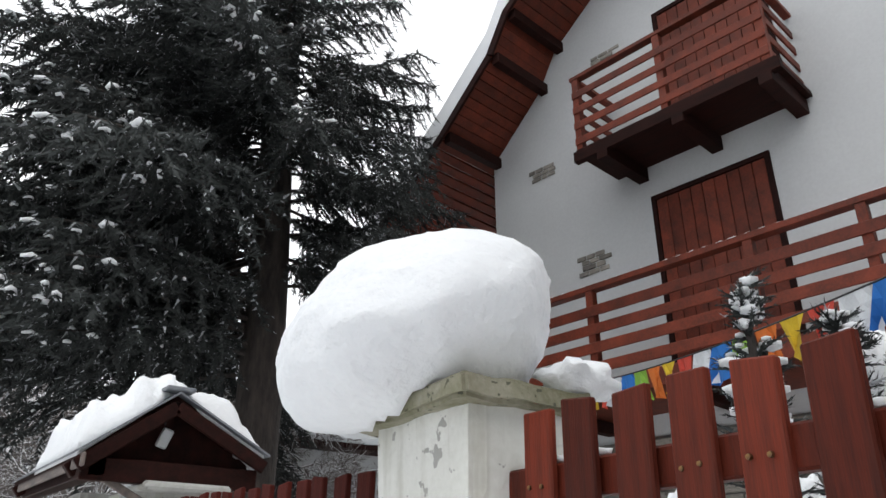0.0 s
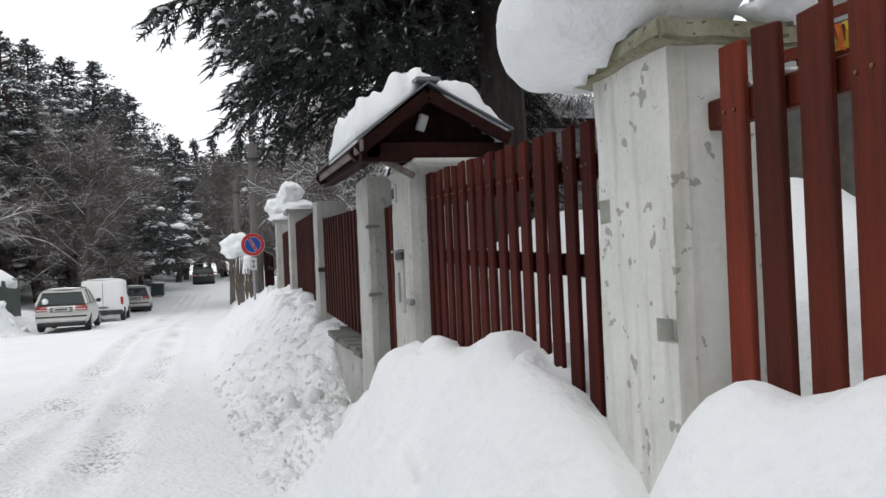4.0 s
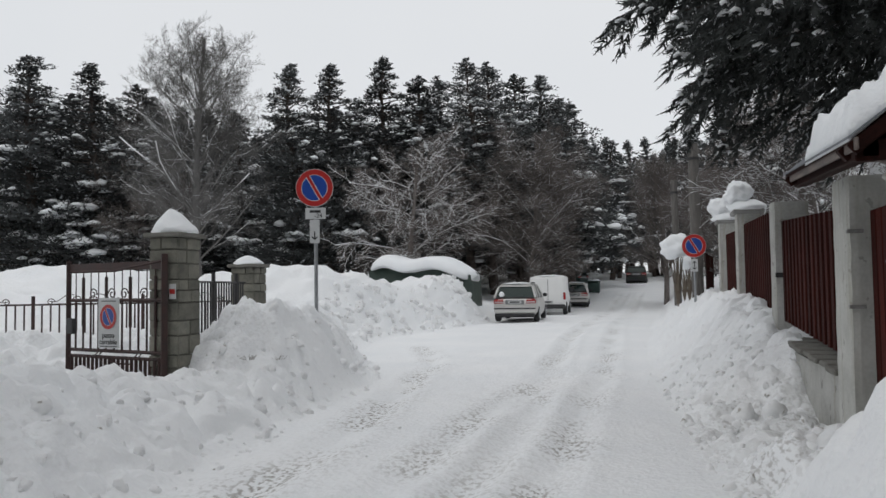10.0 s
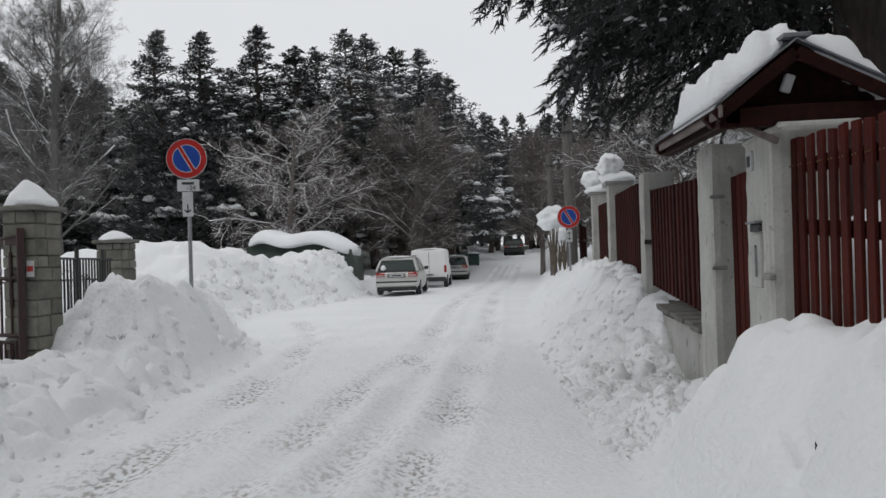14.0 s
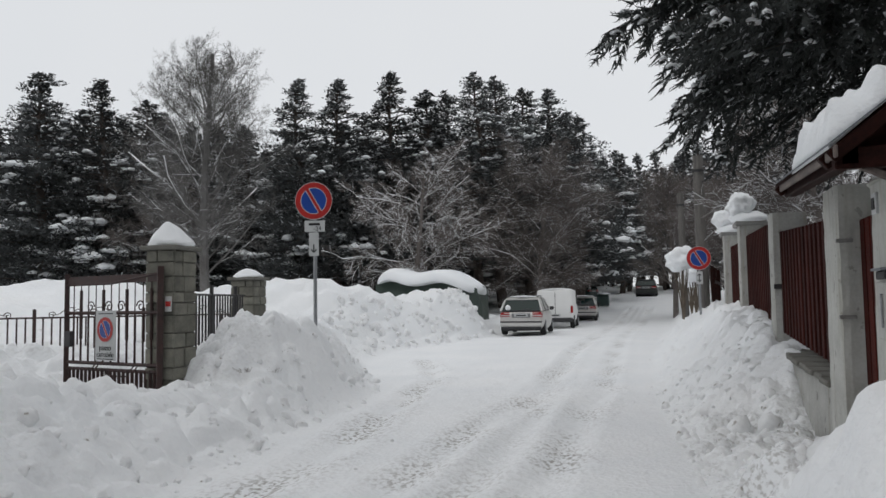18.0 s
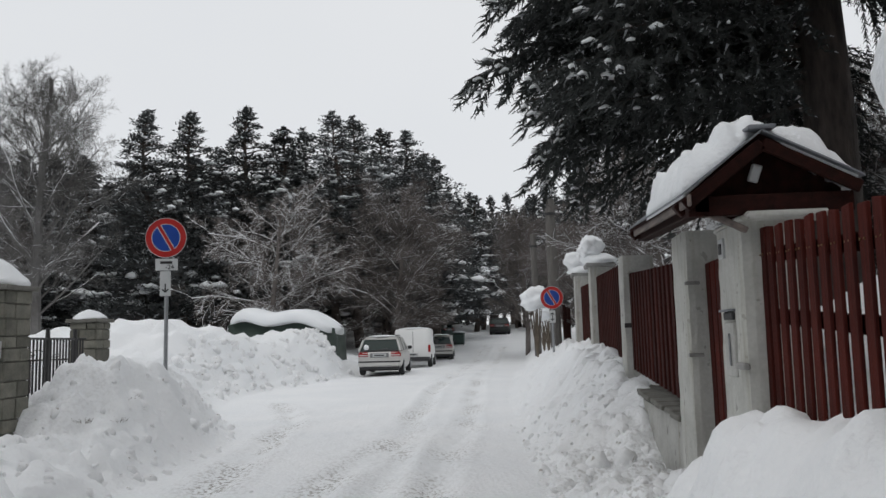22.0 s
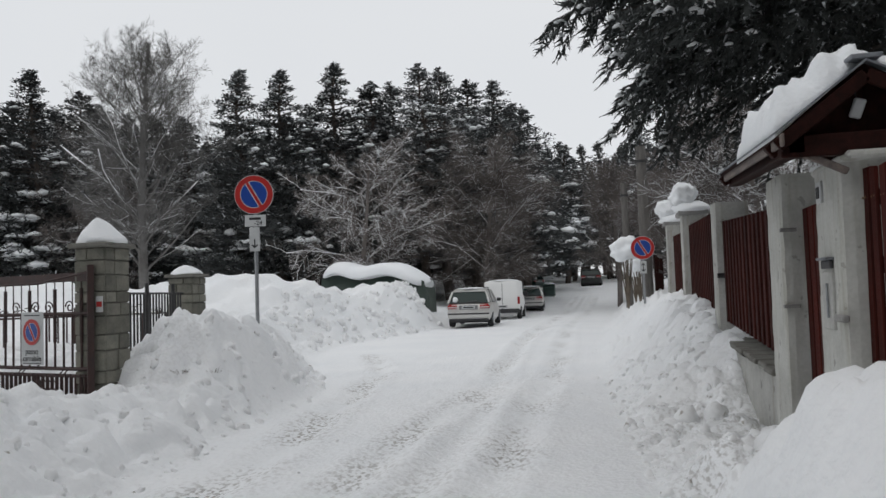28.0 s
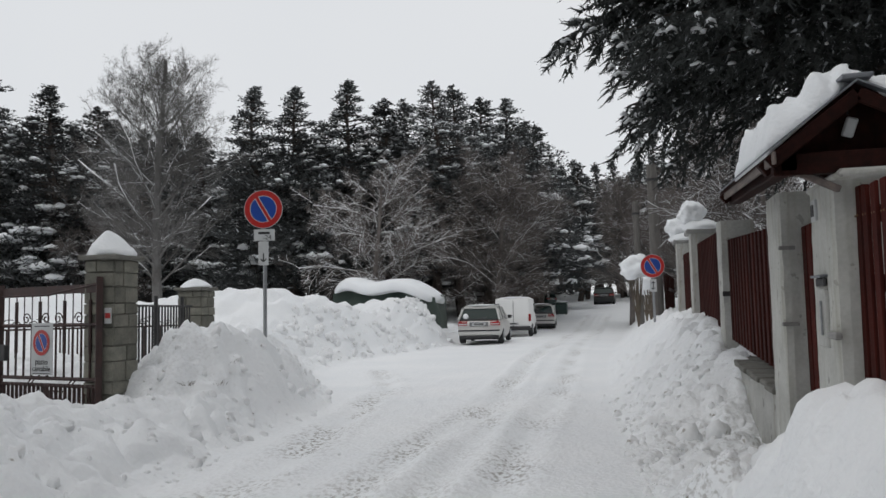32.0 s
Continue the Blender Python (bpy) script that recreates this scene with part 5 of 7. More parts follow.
def road_sign(x, y, zc, z0, r, label, yaw, arrows, second):
    t = thing("road_sign", x, y, z0, label, "sign", "road signs")
    part("pole", rodm((x, y, z0 - 0.5), (x, y, zc + r * 0.8), 0.030, seg=14), ZINC, t)
    m = sign_pose(x, y - 0.045, zc, yaw)
    no_parking(m, r, t)
    if second:
        pl = part("time_plate", boxm(-0.165, 0.165, -0.09, 0.09, -0.004, 0.004, bevel=0.004, m=m @ Matrix.Translation((0.015, -r - 0.105, 0))), SIGNWHITE, t, "small white time plate")
        flat_text("-24", 0.10, m @ Matrix.Translation((0.06, -r - 0.175, 0.006)), BLACK, pl)
        part("lorry_mark", boxm(-0.08, 0.10, 0.012, 0.05, 0.004, 0.006, m=m @ Matrix.Translation((0.0, -r - 0.105, 0))), BLACK, pl)
        lo, hi, off = -r - 0.58, -r - 0.205, 0.0
    else:
        lo, hi, off = -r - 0.36, -r - 0.04, 0.0
    ap = part("arrow_plate", boxm(-0.08, 0.08, lo, hi, -0.004, 0.004, bevel=0.004, m=m), SIGNWHITE, t, "narrow white plate with a black arrow")
    mid = (lo + hi) / 2
    a0, a1 = (mid - 0.13, mid + 0.0) if second else (mid - 0.1, mid + 0.1)
    part("arrow", boxm(-0.010, 0.010, a0, a1, 0.004, 0.0055, m=m), BLACK, ap)
    for tip, sg in [(a0, 1)] + ([] if second else [(a1, -1)]):
        for k in (-1, 1):
            part("arrow_head", boxm(-0.010, 0.010, 0, 0.065, 0.0045, 0.006, m=m @ Matrix.Translation((0, tip, 0)) @ Matrix.Rotation(k * radians(45) + (math.pi if sg < 0 else 0), 4, "Z")), BLACK, ap)
    for z in (zc - 0.12, zc + 0.12):
        part("clamp", rodm((x, y, z - 0.02), (x, y, z + 0.02), 0.04, seg=12), ZINC, t)


road_sign(-4.68, 11.4, 3.045, 0.75, 0.305, "round red and blue no-parking sign on a steel pole", 12, 1, True)
road_sign(1.44, 20.8, 2.39, 1.0, 0.30, "far round no-parking sign with a double arrow plate", -2, 2, False)


# iron railings
def railing(pts_, z_top, z_bot, gap, post_every, label, mat, scrolls=True):
    t = thing("iron_railing", pts_[0][0], pts_[0][1], z_bot, label, "railing", "iron railings")
    a, b = Vector((*pts_[0], 0)), Vector((*pts_[1], 0))
    d = b - a
    n = int(d.length / gap)
    u = d.normalized()
    bar = rodm((0, 0, z_bot), (0, 0, z_top), 0.014, seg=5)
    me_ = bpy.data.meshes.new("bar")
    bar.to_mesh(me_)
    bar.free()
    me_.materials.append(mat)
    for i in range(n + 1):
        p = a + u * gap * i
        if i % post_every == 0:
            part("post", rodm((p.x, p.y, z_bot - 0.2), (p.x, p.y, z_top + 0.14), 0.028, seg=6), mat, t)
        else:
            piece("bar", me_, t, Matrix.Translation(p))
        if scrolls and i % post_every == post_every // 2:
            for k in (-1, 1):
                scroll(t, mat, p + u * (0.11 * k) + Vector((0, 0, z_top + 0.07)), u, 0.07, 1.2, k)
                scroll(t, mat, p + u * (0.5 * k) + Vector((0, 0, z_top + 0.04)), u, 0.06, 1.2, -k)
                bm_ = bmesh.new()
                q = [p + u * (k * (0.16 + 0.36 * i_ / 8)) + Vector((0, 0, z_top + 0.15 - 0.10 * i_ / 8 + 0.03 * math.sin(i_ * 0.8))) for i_ in range(9)]
                for e_, f_ in zip(q, q[1:]):
                    rod(bm_, e_, f_, 0.007, seg=5)
                part("scroll_bow", bm_, mat, t)
    part("rail", rodm((a.x, a.y, z_top), (b.x, b.y, z_top), 0.016, seg=5), mat, t)
    part("rail", rodm((a.x, a.y, z_bot + 0.12), (b.x, b.y, z_bot + 0.12), 0.016, seg=5), mat, t)
    return t


railing(((-11.6, 8.2), (-6.3, 12.2)), 1.24, 0.45, 0.125, 13, "long low iron railing with scrolls in the snow", IRON)
railing(((-5.25, 8.75), (-5.9, 11.3)), 1.55, 0.6, 0.12, 9, "dark iron railing between the stone pillars", BLACKIRON, False)
railing(((-6.3, 5.5), (-9.5, 3.5)), 1.45, 0.5, 0.125, 13, "iron railing beside the dark pillar", IRON, False)
board = thing("notice_board", -5.75, 4.75, 0.5, "pale notice board with a dark frame in the snow", "board")
part("panel", boxm(-0.42, 0.42, -0.012, 0.012, 0.62, 1.17, bevel=0.004, m=pose(-5.55, 4.85, 0, 0, 0, 40)), SIGNWHITE, board)
for s0, s1, z0, z1 in ((-0.45, -0.42, 0.1, 1.2), (0.42, 0.45, 0.1, 1.2), (-0.42, 0.42, 1.17, 1.20)):
    part("board_frame", boxm(s0, s1, -0.02, 0.02, z0, z1, bevel=0.004, m=pose(-5.55, 4.85, 0, 0, 0, 40)), GREYCAR, board)
rock = thing("rubble", -4.8, 4.7, 0.5, "brown stones half buried in the snow bank", "stones")
for k, (x, y, r) in enumerate(((-4.55, 4.78, 0.10), (-5.2, 4.62, 0.11), (-4.85, 4.60, 0.06))):
    part("stone", blobm((x, y, zg(x, y) + 0.02), (r * 1.5, r, r * 0.7), 2, 0.5, 1.7, k), WALLSTONE, rock)

# poles, snow-laden hedge tops
for x, y, h, r, lab in ((1.62, 24.1, 5.6, 0.15, "grey concrete utility pole beside the road"), (1.17, 30.2, 5.3, 0.12, "thin grey utility pole farther down the road")):
    t = thing("utility_pole", x, y, 1.0, lab, "pole", "utility poles")
    part("pole", rodm((x + 0.04, y, 0.6), (x, y, h), r * 1.15, r, seg=12), POLEGREY, t)
    part("collar", rodm((x, y, h - 0.5), (x, y, h - 0.42), r * 1.25, seg=12), BLACKIRON, t)
for x, y, z, r in ((1.05, 22.3, 2.2, 0.42), (1.5, 26.5, 1.9, 0.35), (1.4, 28.5, 1.8, 0.4)):
    b_ = thing("snowy_shrub", x, y, 0.9, "clipped shrub carrying a ball of snow", "shrub", "snowy shrubs")
    bm = bmesh.new()
    for i in range(26):
        a = i * 2.4
        rod(bm, (x, y, 0.8), (x + 0.22 * math.cos(a) * (i % 5) / 4, y + 0.22 * math.sin(a) * (i % 5) / 4, z + 0.15 - 0.03 * (i % 7)), 0.02, 0.006, seg=4)
    tagged(part("stem_clump", bm, BRUSH, b_), kind="stuff")
    part("snow_ball", blobm((x, y, z + 0.25), (r, r, r * 0.8), 4, 0.34, 1.4, x), SNOW, b_, "ball of snow", True)

# tarpaulin shelter under snow
tent = thing("tarpaulin_shelter", -9.3, 32.0, 0.6, "dark green tarpaulin shelter loaded with snow", "shelter")
bm = bmesh.new()
ring = []
for i in range(17):
    k = i / 16
    x = -11.5 + 4.45 * k
    h = 2.36 - 0.5 * max(0, (k - 0.72) / 0.28) ** 1.6 - 0.25 * max(0, (0.12 - k) / 0.12) + 0.05 * math.sin(k * 9)
    row = []
    for j in range(11):
        q = j / 10
        y = 30.9 + 2.6 * q
        z = 0.3 + (h - 0.3) * min(1, 3.2 * min(q, 1 - q) + 0.72) if 0 < j < 10 else 0.2
        row.append(bm.verts.new((x + 0.04 * noise.noise(Vector((k * 5, q * 5, 0))), y + 0.08 * noise.noise(Vector((k * 9, q * 3, 2))) - (0.12 if j == 0 else 0), z + 0.04 * noise.noise(Vector((k * 6, q * 6, 4))))))
    ring.append(row)
for a, b in zip(ring, ring[1:]):
    for j in range(10):
        bm.faces.new((a[j], b[j], b[j + 1], a[j + 1]))
for row in (ring[0], ring[-1]):
    bm.faces.new(row)
bmesh.ops.recalc_face_normals(bm, faces=bm.faces)
part("cover", bm, TARP, tent, "green tarpaulin cover", True)
part("wall_panel", boxm(-10.3, -8.4, 30.80, 30.86, 0.2, 1.35, bevel=0.01), SIGNWHITE, tent, "pale side panel")
for x in (-10.3, -8.4):
    part("post", rodm((x, 30.83, 0.1), (x, 30.83, 1.6), 0.03), BLACKIRON, tent)
bm = bmesh.new()
rows = []
for i in range(41):
    k = i / 40
    end = max(0.0, 1 - abs(2 * k - 1) ** 7) ** 0.45
    top = 2.30 + (0.50 * math.exp(-((k - 0.17) / 0.17) ** 2) + 0.40 * math.exp(-((k - 0.62) / 0.26) ** 2) + 0.06) * end - 0.42 * max(0, (k - 0.72) / 0.28) ** 1.7
    row = []
    for j in range(25):
        a = math.pi * 2 * j / 24
        c, s = math.cos(a), math.sin(a)
        y = 32.15 + 1.42 * end * math.copysign(abs(c) ** 0.6, c)
        low = top - 0.52 * end
        z = low + (top - low) * (max(0, s) ** 0.55 - 0.25 * max(0, -s))
        row.append(bm.verts.new((-11.62 + 4.7 * k, y, z + 0.05 * noise.noise(Vector((k * 6, c * 1.5, s))))))
    rows.append(row)
for a, b in zip(rows, rows[1:]):
    for j in range(24):
        bm.faces.new((a[j], b[j], b[j + 1], a[j + 1]))
bmesh.ops.remove_doubles(bm, verts=bm.verts, dist=0.002)
bmesh.ops.recalc_face_normals(bm, faces=bm.faces)
part("shelter_snow", bm, SNOW, tent, "thick smooth snow lying on the shelter", True)
BX, BY, BZ = -4.45, 61.2, zg(-4.45, 61.2) - 0.02
bd = thing("wheeled_bin", BX, BY, BZ, "dark green wheeled waste bin with snow on its lid", "bin")
part("body", boxm(BX - 0.45, BX + 0.45, BY - 0.35, BY + 0.35, BZ + 0.08, BZ + 0.9, bevel=0.06), GREENBIN, bd)
part("lid", boxm(BX - 0.5, BX + 0.5, BY - 0.4, BY + 0.4, BZ + 0.9, BZ + 1.0, bevel=0.04), GREENBIN, bd)
for sx in (-0.36, 0.36):
    part("castor", rodm((BX + sx - 0.03, BY - 0.25, BZ + 0.08), (BX + sx + 0.03, BY - 0.25, BZ + 0.08), 0.08, seg=12), RUBBER, bd)
part("lid_snow", blobm((BX, BY, BZ + 1.0), (0.48, 0.38, 0.16), 3, 0.1, 1.2, 3, flat=BZ + 1.0), SNOW, bd, "snow on the lid", True)

# dry stalks that stick out of the snow banks
rg = random.Random(19)
for x, y in ((-4.27, 8.60), (-4.05, 8.95), (-4.15, 9.35), (-8.5, 16.8), (-4.35, 9.9), (-8.8, 17.9)):
    g_ = thing("dry_grass_tuft", x, y, zg(x, y), "brown dry grass poking out of the snow bank", "grass", "dry grass tufts")
    bm = bmesh.new()
    for _ in range(34):
        a, q, h = rg.random() * 6.28, rg.random() * 0.09, rg.uniform(0.03, 0.075)
        p = (x + q * math.cos(a), y + q * math.sin(a), zg(x, y) - 0.04)
        rod(bm, p, (p[0] + 0.05 * math.cos(a), p[1] + 0.05 * math.sin(a) - 0.02, p[2] + h), 0.003, 0.001, seg=3)
    tagged(part("stalks", bm, BRUSH, g_), kind="stuff")
# ---- parked vehicles ----
def loft(rings, caps=True):
    bm = bmesh.new()
    rs_ = [[bm.verts.new(p) for p in r] for r in rings]
    for a, b in zip(rs_, rs_[1:]):
        for j in range(len(a)):
            k = (j + 1) % len(a)
            bm.faces.new((a[j], a[k], b[k], b[j]))
    if caps:
        bm.faces.new(rs_[0][::-1])
        bm.faces.new(rs_[-1])
    bmesh.ops.recalc_face_normals(bm, faces=bm.faces)
    return bm


def section(y, zb, zt, w, r=0.12):
    """A rounded cross-section of a car body."""
    h = zt - zb
    return [(x, y, z) for x, z in ((-w + r, zb), (w - r, zb), (w - 0.03, zb + r), (w, zb + h * 0.45), (w - 0.015, zb + h * 0.75), (w - 0.05, zt - 0.03), (w - r - 0.02, zt), (-w + r + 0.02, zt), (-w + 0.05, zt - 0.03), (-w + 0.015, zb + h * 0.75), (-w, zb + h * 0.45), (-w + 0.03, zb + r))]


def wheel(t, x, y, r, w, m):
    side = 1 if x > 0 else -1
    bm = bmesh.new()
    bmesh.ops.create_cone(bm, cap_ends=True, segments=28, radius1=r, radius2=r, depth=w, matrix=Matrix.Rotation(radians(90), 4, "Y"))
    bmesh.ops.bevel(bm, geom=[e for e in bm.edges if e.calc_face_angle(0) > 1], offset=0.03, segments=2, affect="EDGES")
    bmesh.ops.translate(bm, verts=bm.verts, vec=(x, y, r))
    bmesh.ops.transform(bm, matrix=m, verts=bm.verts)
    ty = part("wheel", bm, RUBBER, t, "dark tyre caked with snow")
    bm = bmesh.new()
    bmesh.ops.create_cone(bm, cap_ends=True, segments=20, radius1=r * 0.62, radius2=r * 0.55, depth=0.03, matrix=Matrix.Translation((x + side * w / 2, y, r)) @ Matrix.Rotation(radians(90 * side), 4, "Y"))
    bmesh.ops.transform(bm, matrix=m, verts=bm.verts)
    part("rim", bm, ZINC, ty)


def put(bm, m):
    bmesh.ops.transform(bm, matrix=m, verts=bm.verts)
    return bm


def estate_car(name, x, y, z, yaw, paint, label, estate=True, snow=True, k=1.0):
    """y is its tail; the bonnet points up the road."""
    m = pose(x, y, z, 0, 0, yaw) @ Matrix.Diagonal((k, k, k, 1))
    t = thing(name, x, y, z, label, "car", "parked vehicles", yaw)
    body = part("body", put(loft([section(0, 0.40, 0.86, 0.76), section(0.07, 0.30, 0.92, 0.83), section(0.6, 0.24, 0.95, 0.855), section(1.6, 0.2, 0.95, 0.86), section(2.8, 0.2, 0.94, 0.86), section(3.6, 0.22, 0.86, 0.84), section(4.15, 0.28, 0.74, 0.79), section(4.36, 0.36, 0.62, 0.66)]), m), paint, t, "", True)
    side = [(0.06, 0.93), (0.34 if estate else 0.7, 1.36), (0.75 if estate else 1.2, 1.44), (1.6, 1.46), (2.1, 1.42), (2.95, 0.93)]
    for nm, grow, mt in (("cabin_glass", 0.0, CARGLASS),):
        rings = []
        for yy, zz in side:
            wt_ = 0.80 - (zz - 0.93) * 0.33
            rings.append([(-wt_, yy, zz), (wt_, yy, zz), (wt_ + 0.0, yy + 0.01, zz - 0.0), (0.80, min(yy + 0.35, 2.9) if yy < 1.5 else max(yy - 0.2, 0.4), 0.92), (-0.80, min(yy + 0.35, 2.9) if yy < 1.5 else max(yy - 0.2, 0.4), 0.92), (-wt_, yy + 0.01, zz)])
        part(nm, put(loft(rings), m), mt, t)
    r0 = side[1]
    part("roof", put(loft([[(-w, yy, zz), (w, yy, zz), (w - 0.03, yy, zz + 0.035), (-w + 0.03, yy, zz + 0.035)] for yy, zz, w in ((r0[0] - 0.03, r0[1] + 0.005, 0.665), (side[2][0], 1.445, 0.645), (1.6, 1.465, 0.64), (2.15, 1.42, 0.65))]), m), paint, t)
    for sx in (-1, 1):
        for (ya, za), (yb, zb) in (((0.05, 0.93), (r0[0], r0[1])), ((1.55, 0.93), (1.6, 1.44)), ((2.95, 0.93), (2.12, 1.42)), ((0.72, 0.93), (0.8, 1.42))):
            wa, wb = 0.795 - (za - 0.93) * 0.33, 0.795 - (zb - 0.93) * 0.33
            part("pillar", put(beam((sx * wa, ya, za), (sx * wb, yb, zb), 0.07, 0.07), m), paint, t)
        if estate:
            part("roof_rail", put(beam((sx * 0.58, 0.55, 1.515), (sx * 0.58, 1.9, 1.52), 0.03, 0.035), m), PLASTIC, t, "dark roof rail")
        tl = part("tail_light", put(boxm(min(sx * 0.40, sx * 0.815), max(sx * 0.40, sx * 0.815), -0.03, 0.2, 0.68, 0.90, bevel=0.045, seg=2), m), LIGHTRED, t, "red tail light")
        part("clear_band", put(boxm(min(sx * 0.44, sx * 0.79), max(sx * 0.44, sx * 0.79), -0.036, 0.0, 0.755, 0.795, bevel=0.005), m), SIGNWHITE, tl, "clear band in the light")
        mi = part("mirror", put(boxm(min(sx * 0.84, sx * 1.0), max(sx * 0.84, sx * 1.0), 2.55, 2.65, 0.95, 1.09, bevel=0.03), m), PLASTIC, t)
    part("bumper", put(boxm(-0.81, 0.81, -0.07, 0.12, 0.34, 0.58, bevel=0.05), m), paint, t)
    part("bumper_strip", put(boxm(-0.80, 0.80, -0.082, 0.0, 0.50, 0.56, bevel=0.01), m), PLASTIC, t, "black bumper strip")
    part("lower_trim", put(boxm(-0.76, 0.76, -0.045, 0.15, 0.25, 0.34, bevel=0.02), m), PLASTIC, t)
    pl = part("number_plate", put(boxm(-0.26, 0.26, -0.045, -0.02, 0.72, 0.83, bevel=0.005), m), SIGNWHITE, t)
    part("plate_bar", put(boxm(-0.19, 0.19, -0.052, -0.044, 0.75, 0.80), m), BLACK, pl)
    part("plate_surround", put(boxm(-0.36, 0.36, -0.03, -0.01, 0.69, 0.86, bevel=0.01), m), GREYCAR, t)
    part("wiper", put(beam((-0.05, -0.0, 0.97), (0.32, 0.06, 1.03), 0.02, 0.02), m), PLASTIC, t)
    part("rear_screen_edge", put(beam((-0.74, 0.045, 0.945), (0.74, 0.045, 0.945), 0.03, 0.05), m), PLASTIC, t, "black edge of the rear window")
    part("exhaust", put(rodm((0.45, -0.06, 0.24), (0.45, 0.3, 0.24), 0.03), m), BLACKIRON, t)
    for sx in (-1, 1):
        for yy in (0.78, 3.45):
            wheel(t, sx * 0.76, yy, 0.31, 0.2, m)
    part("underbody", put(boxm(-0.7, 0.7, 0.2, 4.1, 0.18, 0.3), m), PLASTIC, t)
    if snow:
        part("roof_snow", put(blobm((0, 1.2, 1.49), (0.6, 0.8, 0.05), 3, 0.15, 1.3, x), m), SNOW, t, "thin snow on the roof", True)
        part("window_snow", put(blobm((-0.52, 0.12, 1.05), (0.1, 0.08, 0.12), 3, 0.3, 1.5, x), m), SNOW, t, "snow on the rear window", True)
    return t


def van(x, y, z, yaw):
    m = pose(x, y, z, 0, 0, yaw)
    t = thing("white_van", x, y, z, "small white delivery van parked behind the silver car", "van", "parked vehicles", yaw)
    body = part("body", put(loft([section(0, 0.36, 1.72, 0.78, 0.10), section(0.05, 0.32, 1.80, 0.85, 0.12), section(1.2, 0.28, 1.84, 0.86, 0.14), section(2.5, 0.28, 1.80, 0.86, 0.14), section(3.1, 0.28, 1.25, 0.85), section(3.9, 0.3, 0.92, 0.83), section(4.1, 0.36, 0.75, 0.75)]), m), VANWHITE, t, "", True)
    part("door_seam", put(boxm(0.02, 0.04, -0.012, 0.0, 0.5, 1.68), m), PLASTIC, t)
    for sx in (-1, 1):
        part("tail_light", put(boxm(min(sx * 0.74, sx * 0.85), max(sx * 0.74, sx * 0.85), -0.03, 0.08, 0.72, 1.06, bevel=0.02), m), LIGHTRED, t, "tall dark red tail light")
        part("hinge", put(boxm(min(sx * 0.70, sx * 0.76), max(sx * 0.70, sx * 0.76), -0.025, 0.01, 1.15, 1.22, bevel=0.01), m), VANWHITE, t)
        part("mirror", put(boxm(min(sx * 0.86, sx * 1.05), max(sx * 0.86, sx * 1.05), 2.75, 2.85, 1.05, 1.27, bevel=0.03), m), PLASTIC, t)
        part("side_window", put(boxm(sx * 0.845 - 0.02, sx * 0.845 + 0.02, 2.1, 2.75, 1.12, 1.55, bevel=0.01), m), CARGLASS, t)
        for yy in (0.75, 3.3):
            wheel(t, sx * 0.77, yy, 0.31, 0.2, m)
    part("bumper", put(boxm(-0.83, 0.83, -0.08, 0.1, 0.30, 0.50, bevel=0.04), m), PLASTIC, t, "dark grey bumper")
    part("door_handle", put(boxm(-0.12, -0.02, -0.03, 0.0, 0.98, 1.02, bevel=0.01), m), PLASTIC, t)
    pl = part("number_plate", put(boxm(-0.26, 0.26, -0.02, 0.0, 0.56, 0.67, bevel=0.005), m), SIGNWHITE, t)
    part("plate_bar", put(boxm(-0.18, 0.18, -0.027, -0.019, 0.59, 0.64), m), BLACK, pl)
    part("roof_snow", put(blobm((0, 1.2, 1.83), (0.72, 1.2, 0.07), 3, 0.12, 1.2, 2), m), SNOW, t, "thin snow on the van roof", True)


estate_car("silver_estate_car", -4.83, 29.35, 0.02, 3, SILVER, "silver estate car with roof rails parked in the snow")
van(-4.55, 36.2, 0.02, 3)
estate_car("silver_hatchback", -4.35, 45.6, 0.06, 4, SILVER, "silver hatchback parked beyond the van", False)
estate_car("dark_green_car", -6.6, 76.0, zg(-6.0, 76.0) - 0.02, 62, GREENCAR, "dark green car standing beside the road under the trees", True)
estate_car("dark_off_roader", -1.75, 79.0, zg(-1.75, 79) - 0.02, 0, DARKCAR, "dark off-road car far down the snowy road", True, False, 1.2)

# ---- trees ----
def needle_twig(V, F, p, d, length, rad, n, r):
    """A short twig set with needles on all sides."""
    side = d.cross(Vector((r.uniform(-1, 1), r.uniform(-1, 1), 1))).normalized()
    up = d.cross(side)
    base = len(V)
    V.extend([p + side * rad * 0.55, p - side * rad * 0.28 + up * rad * 0.48, p - side * rad * 0.28 - up * rad * 0.48, p + d * length])
    F.extend([(base, base + 1, base + 3), (base + 1, base + 2, base + 3), (base + 2, base, base + 3)])
    for i in range(n):
        k = (i + r.random()) / n
        a = r.random() * 6.2831853
        o = side * math.cos(a) + up * math.sin(a)
        q = p + d * (length * k)
        tip = q + o * rad + d * rad * 1.1
        w = d.cross(o) * rad * 0.22
        base = len(V)
        V.extend([q - w, q + w, tip])
        F.append((base, base + 1, base + 2))


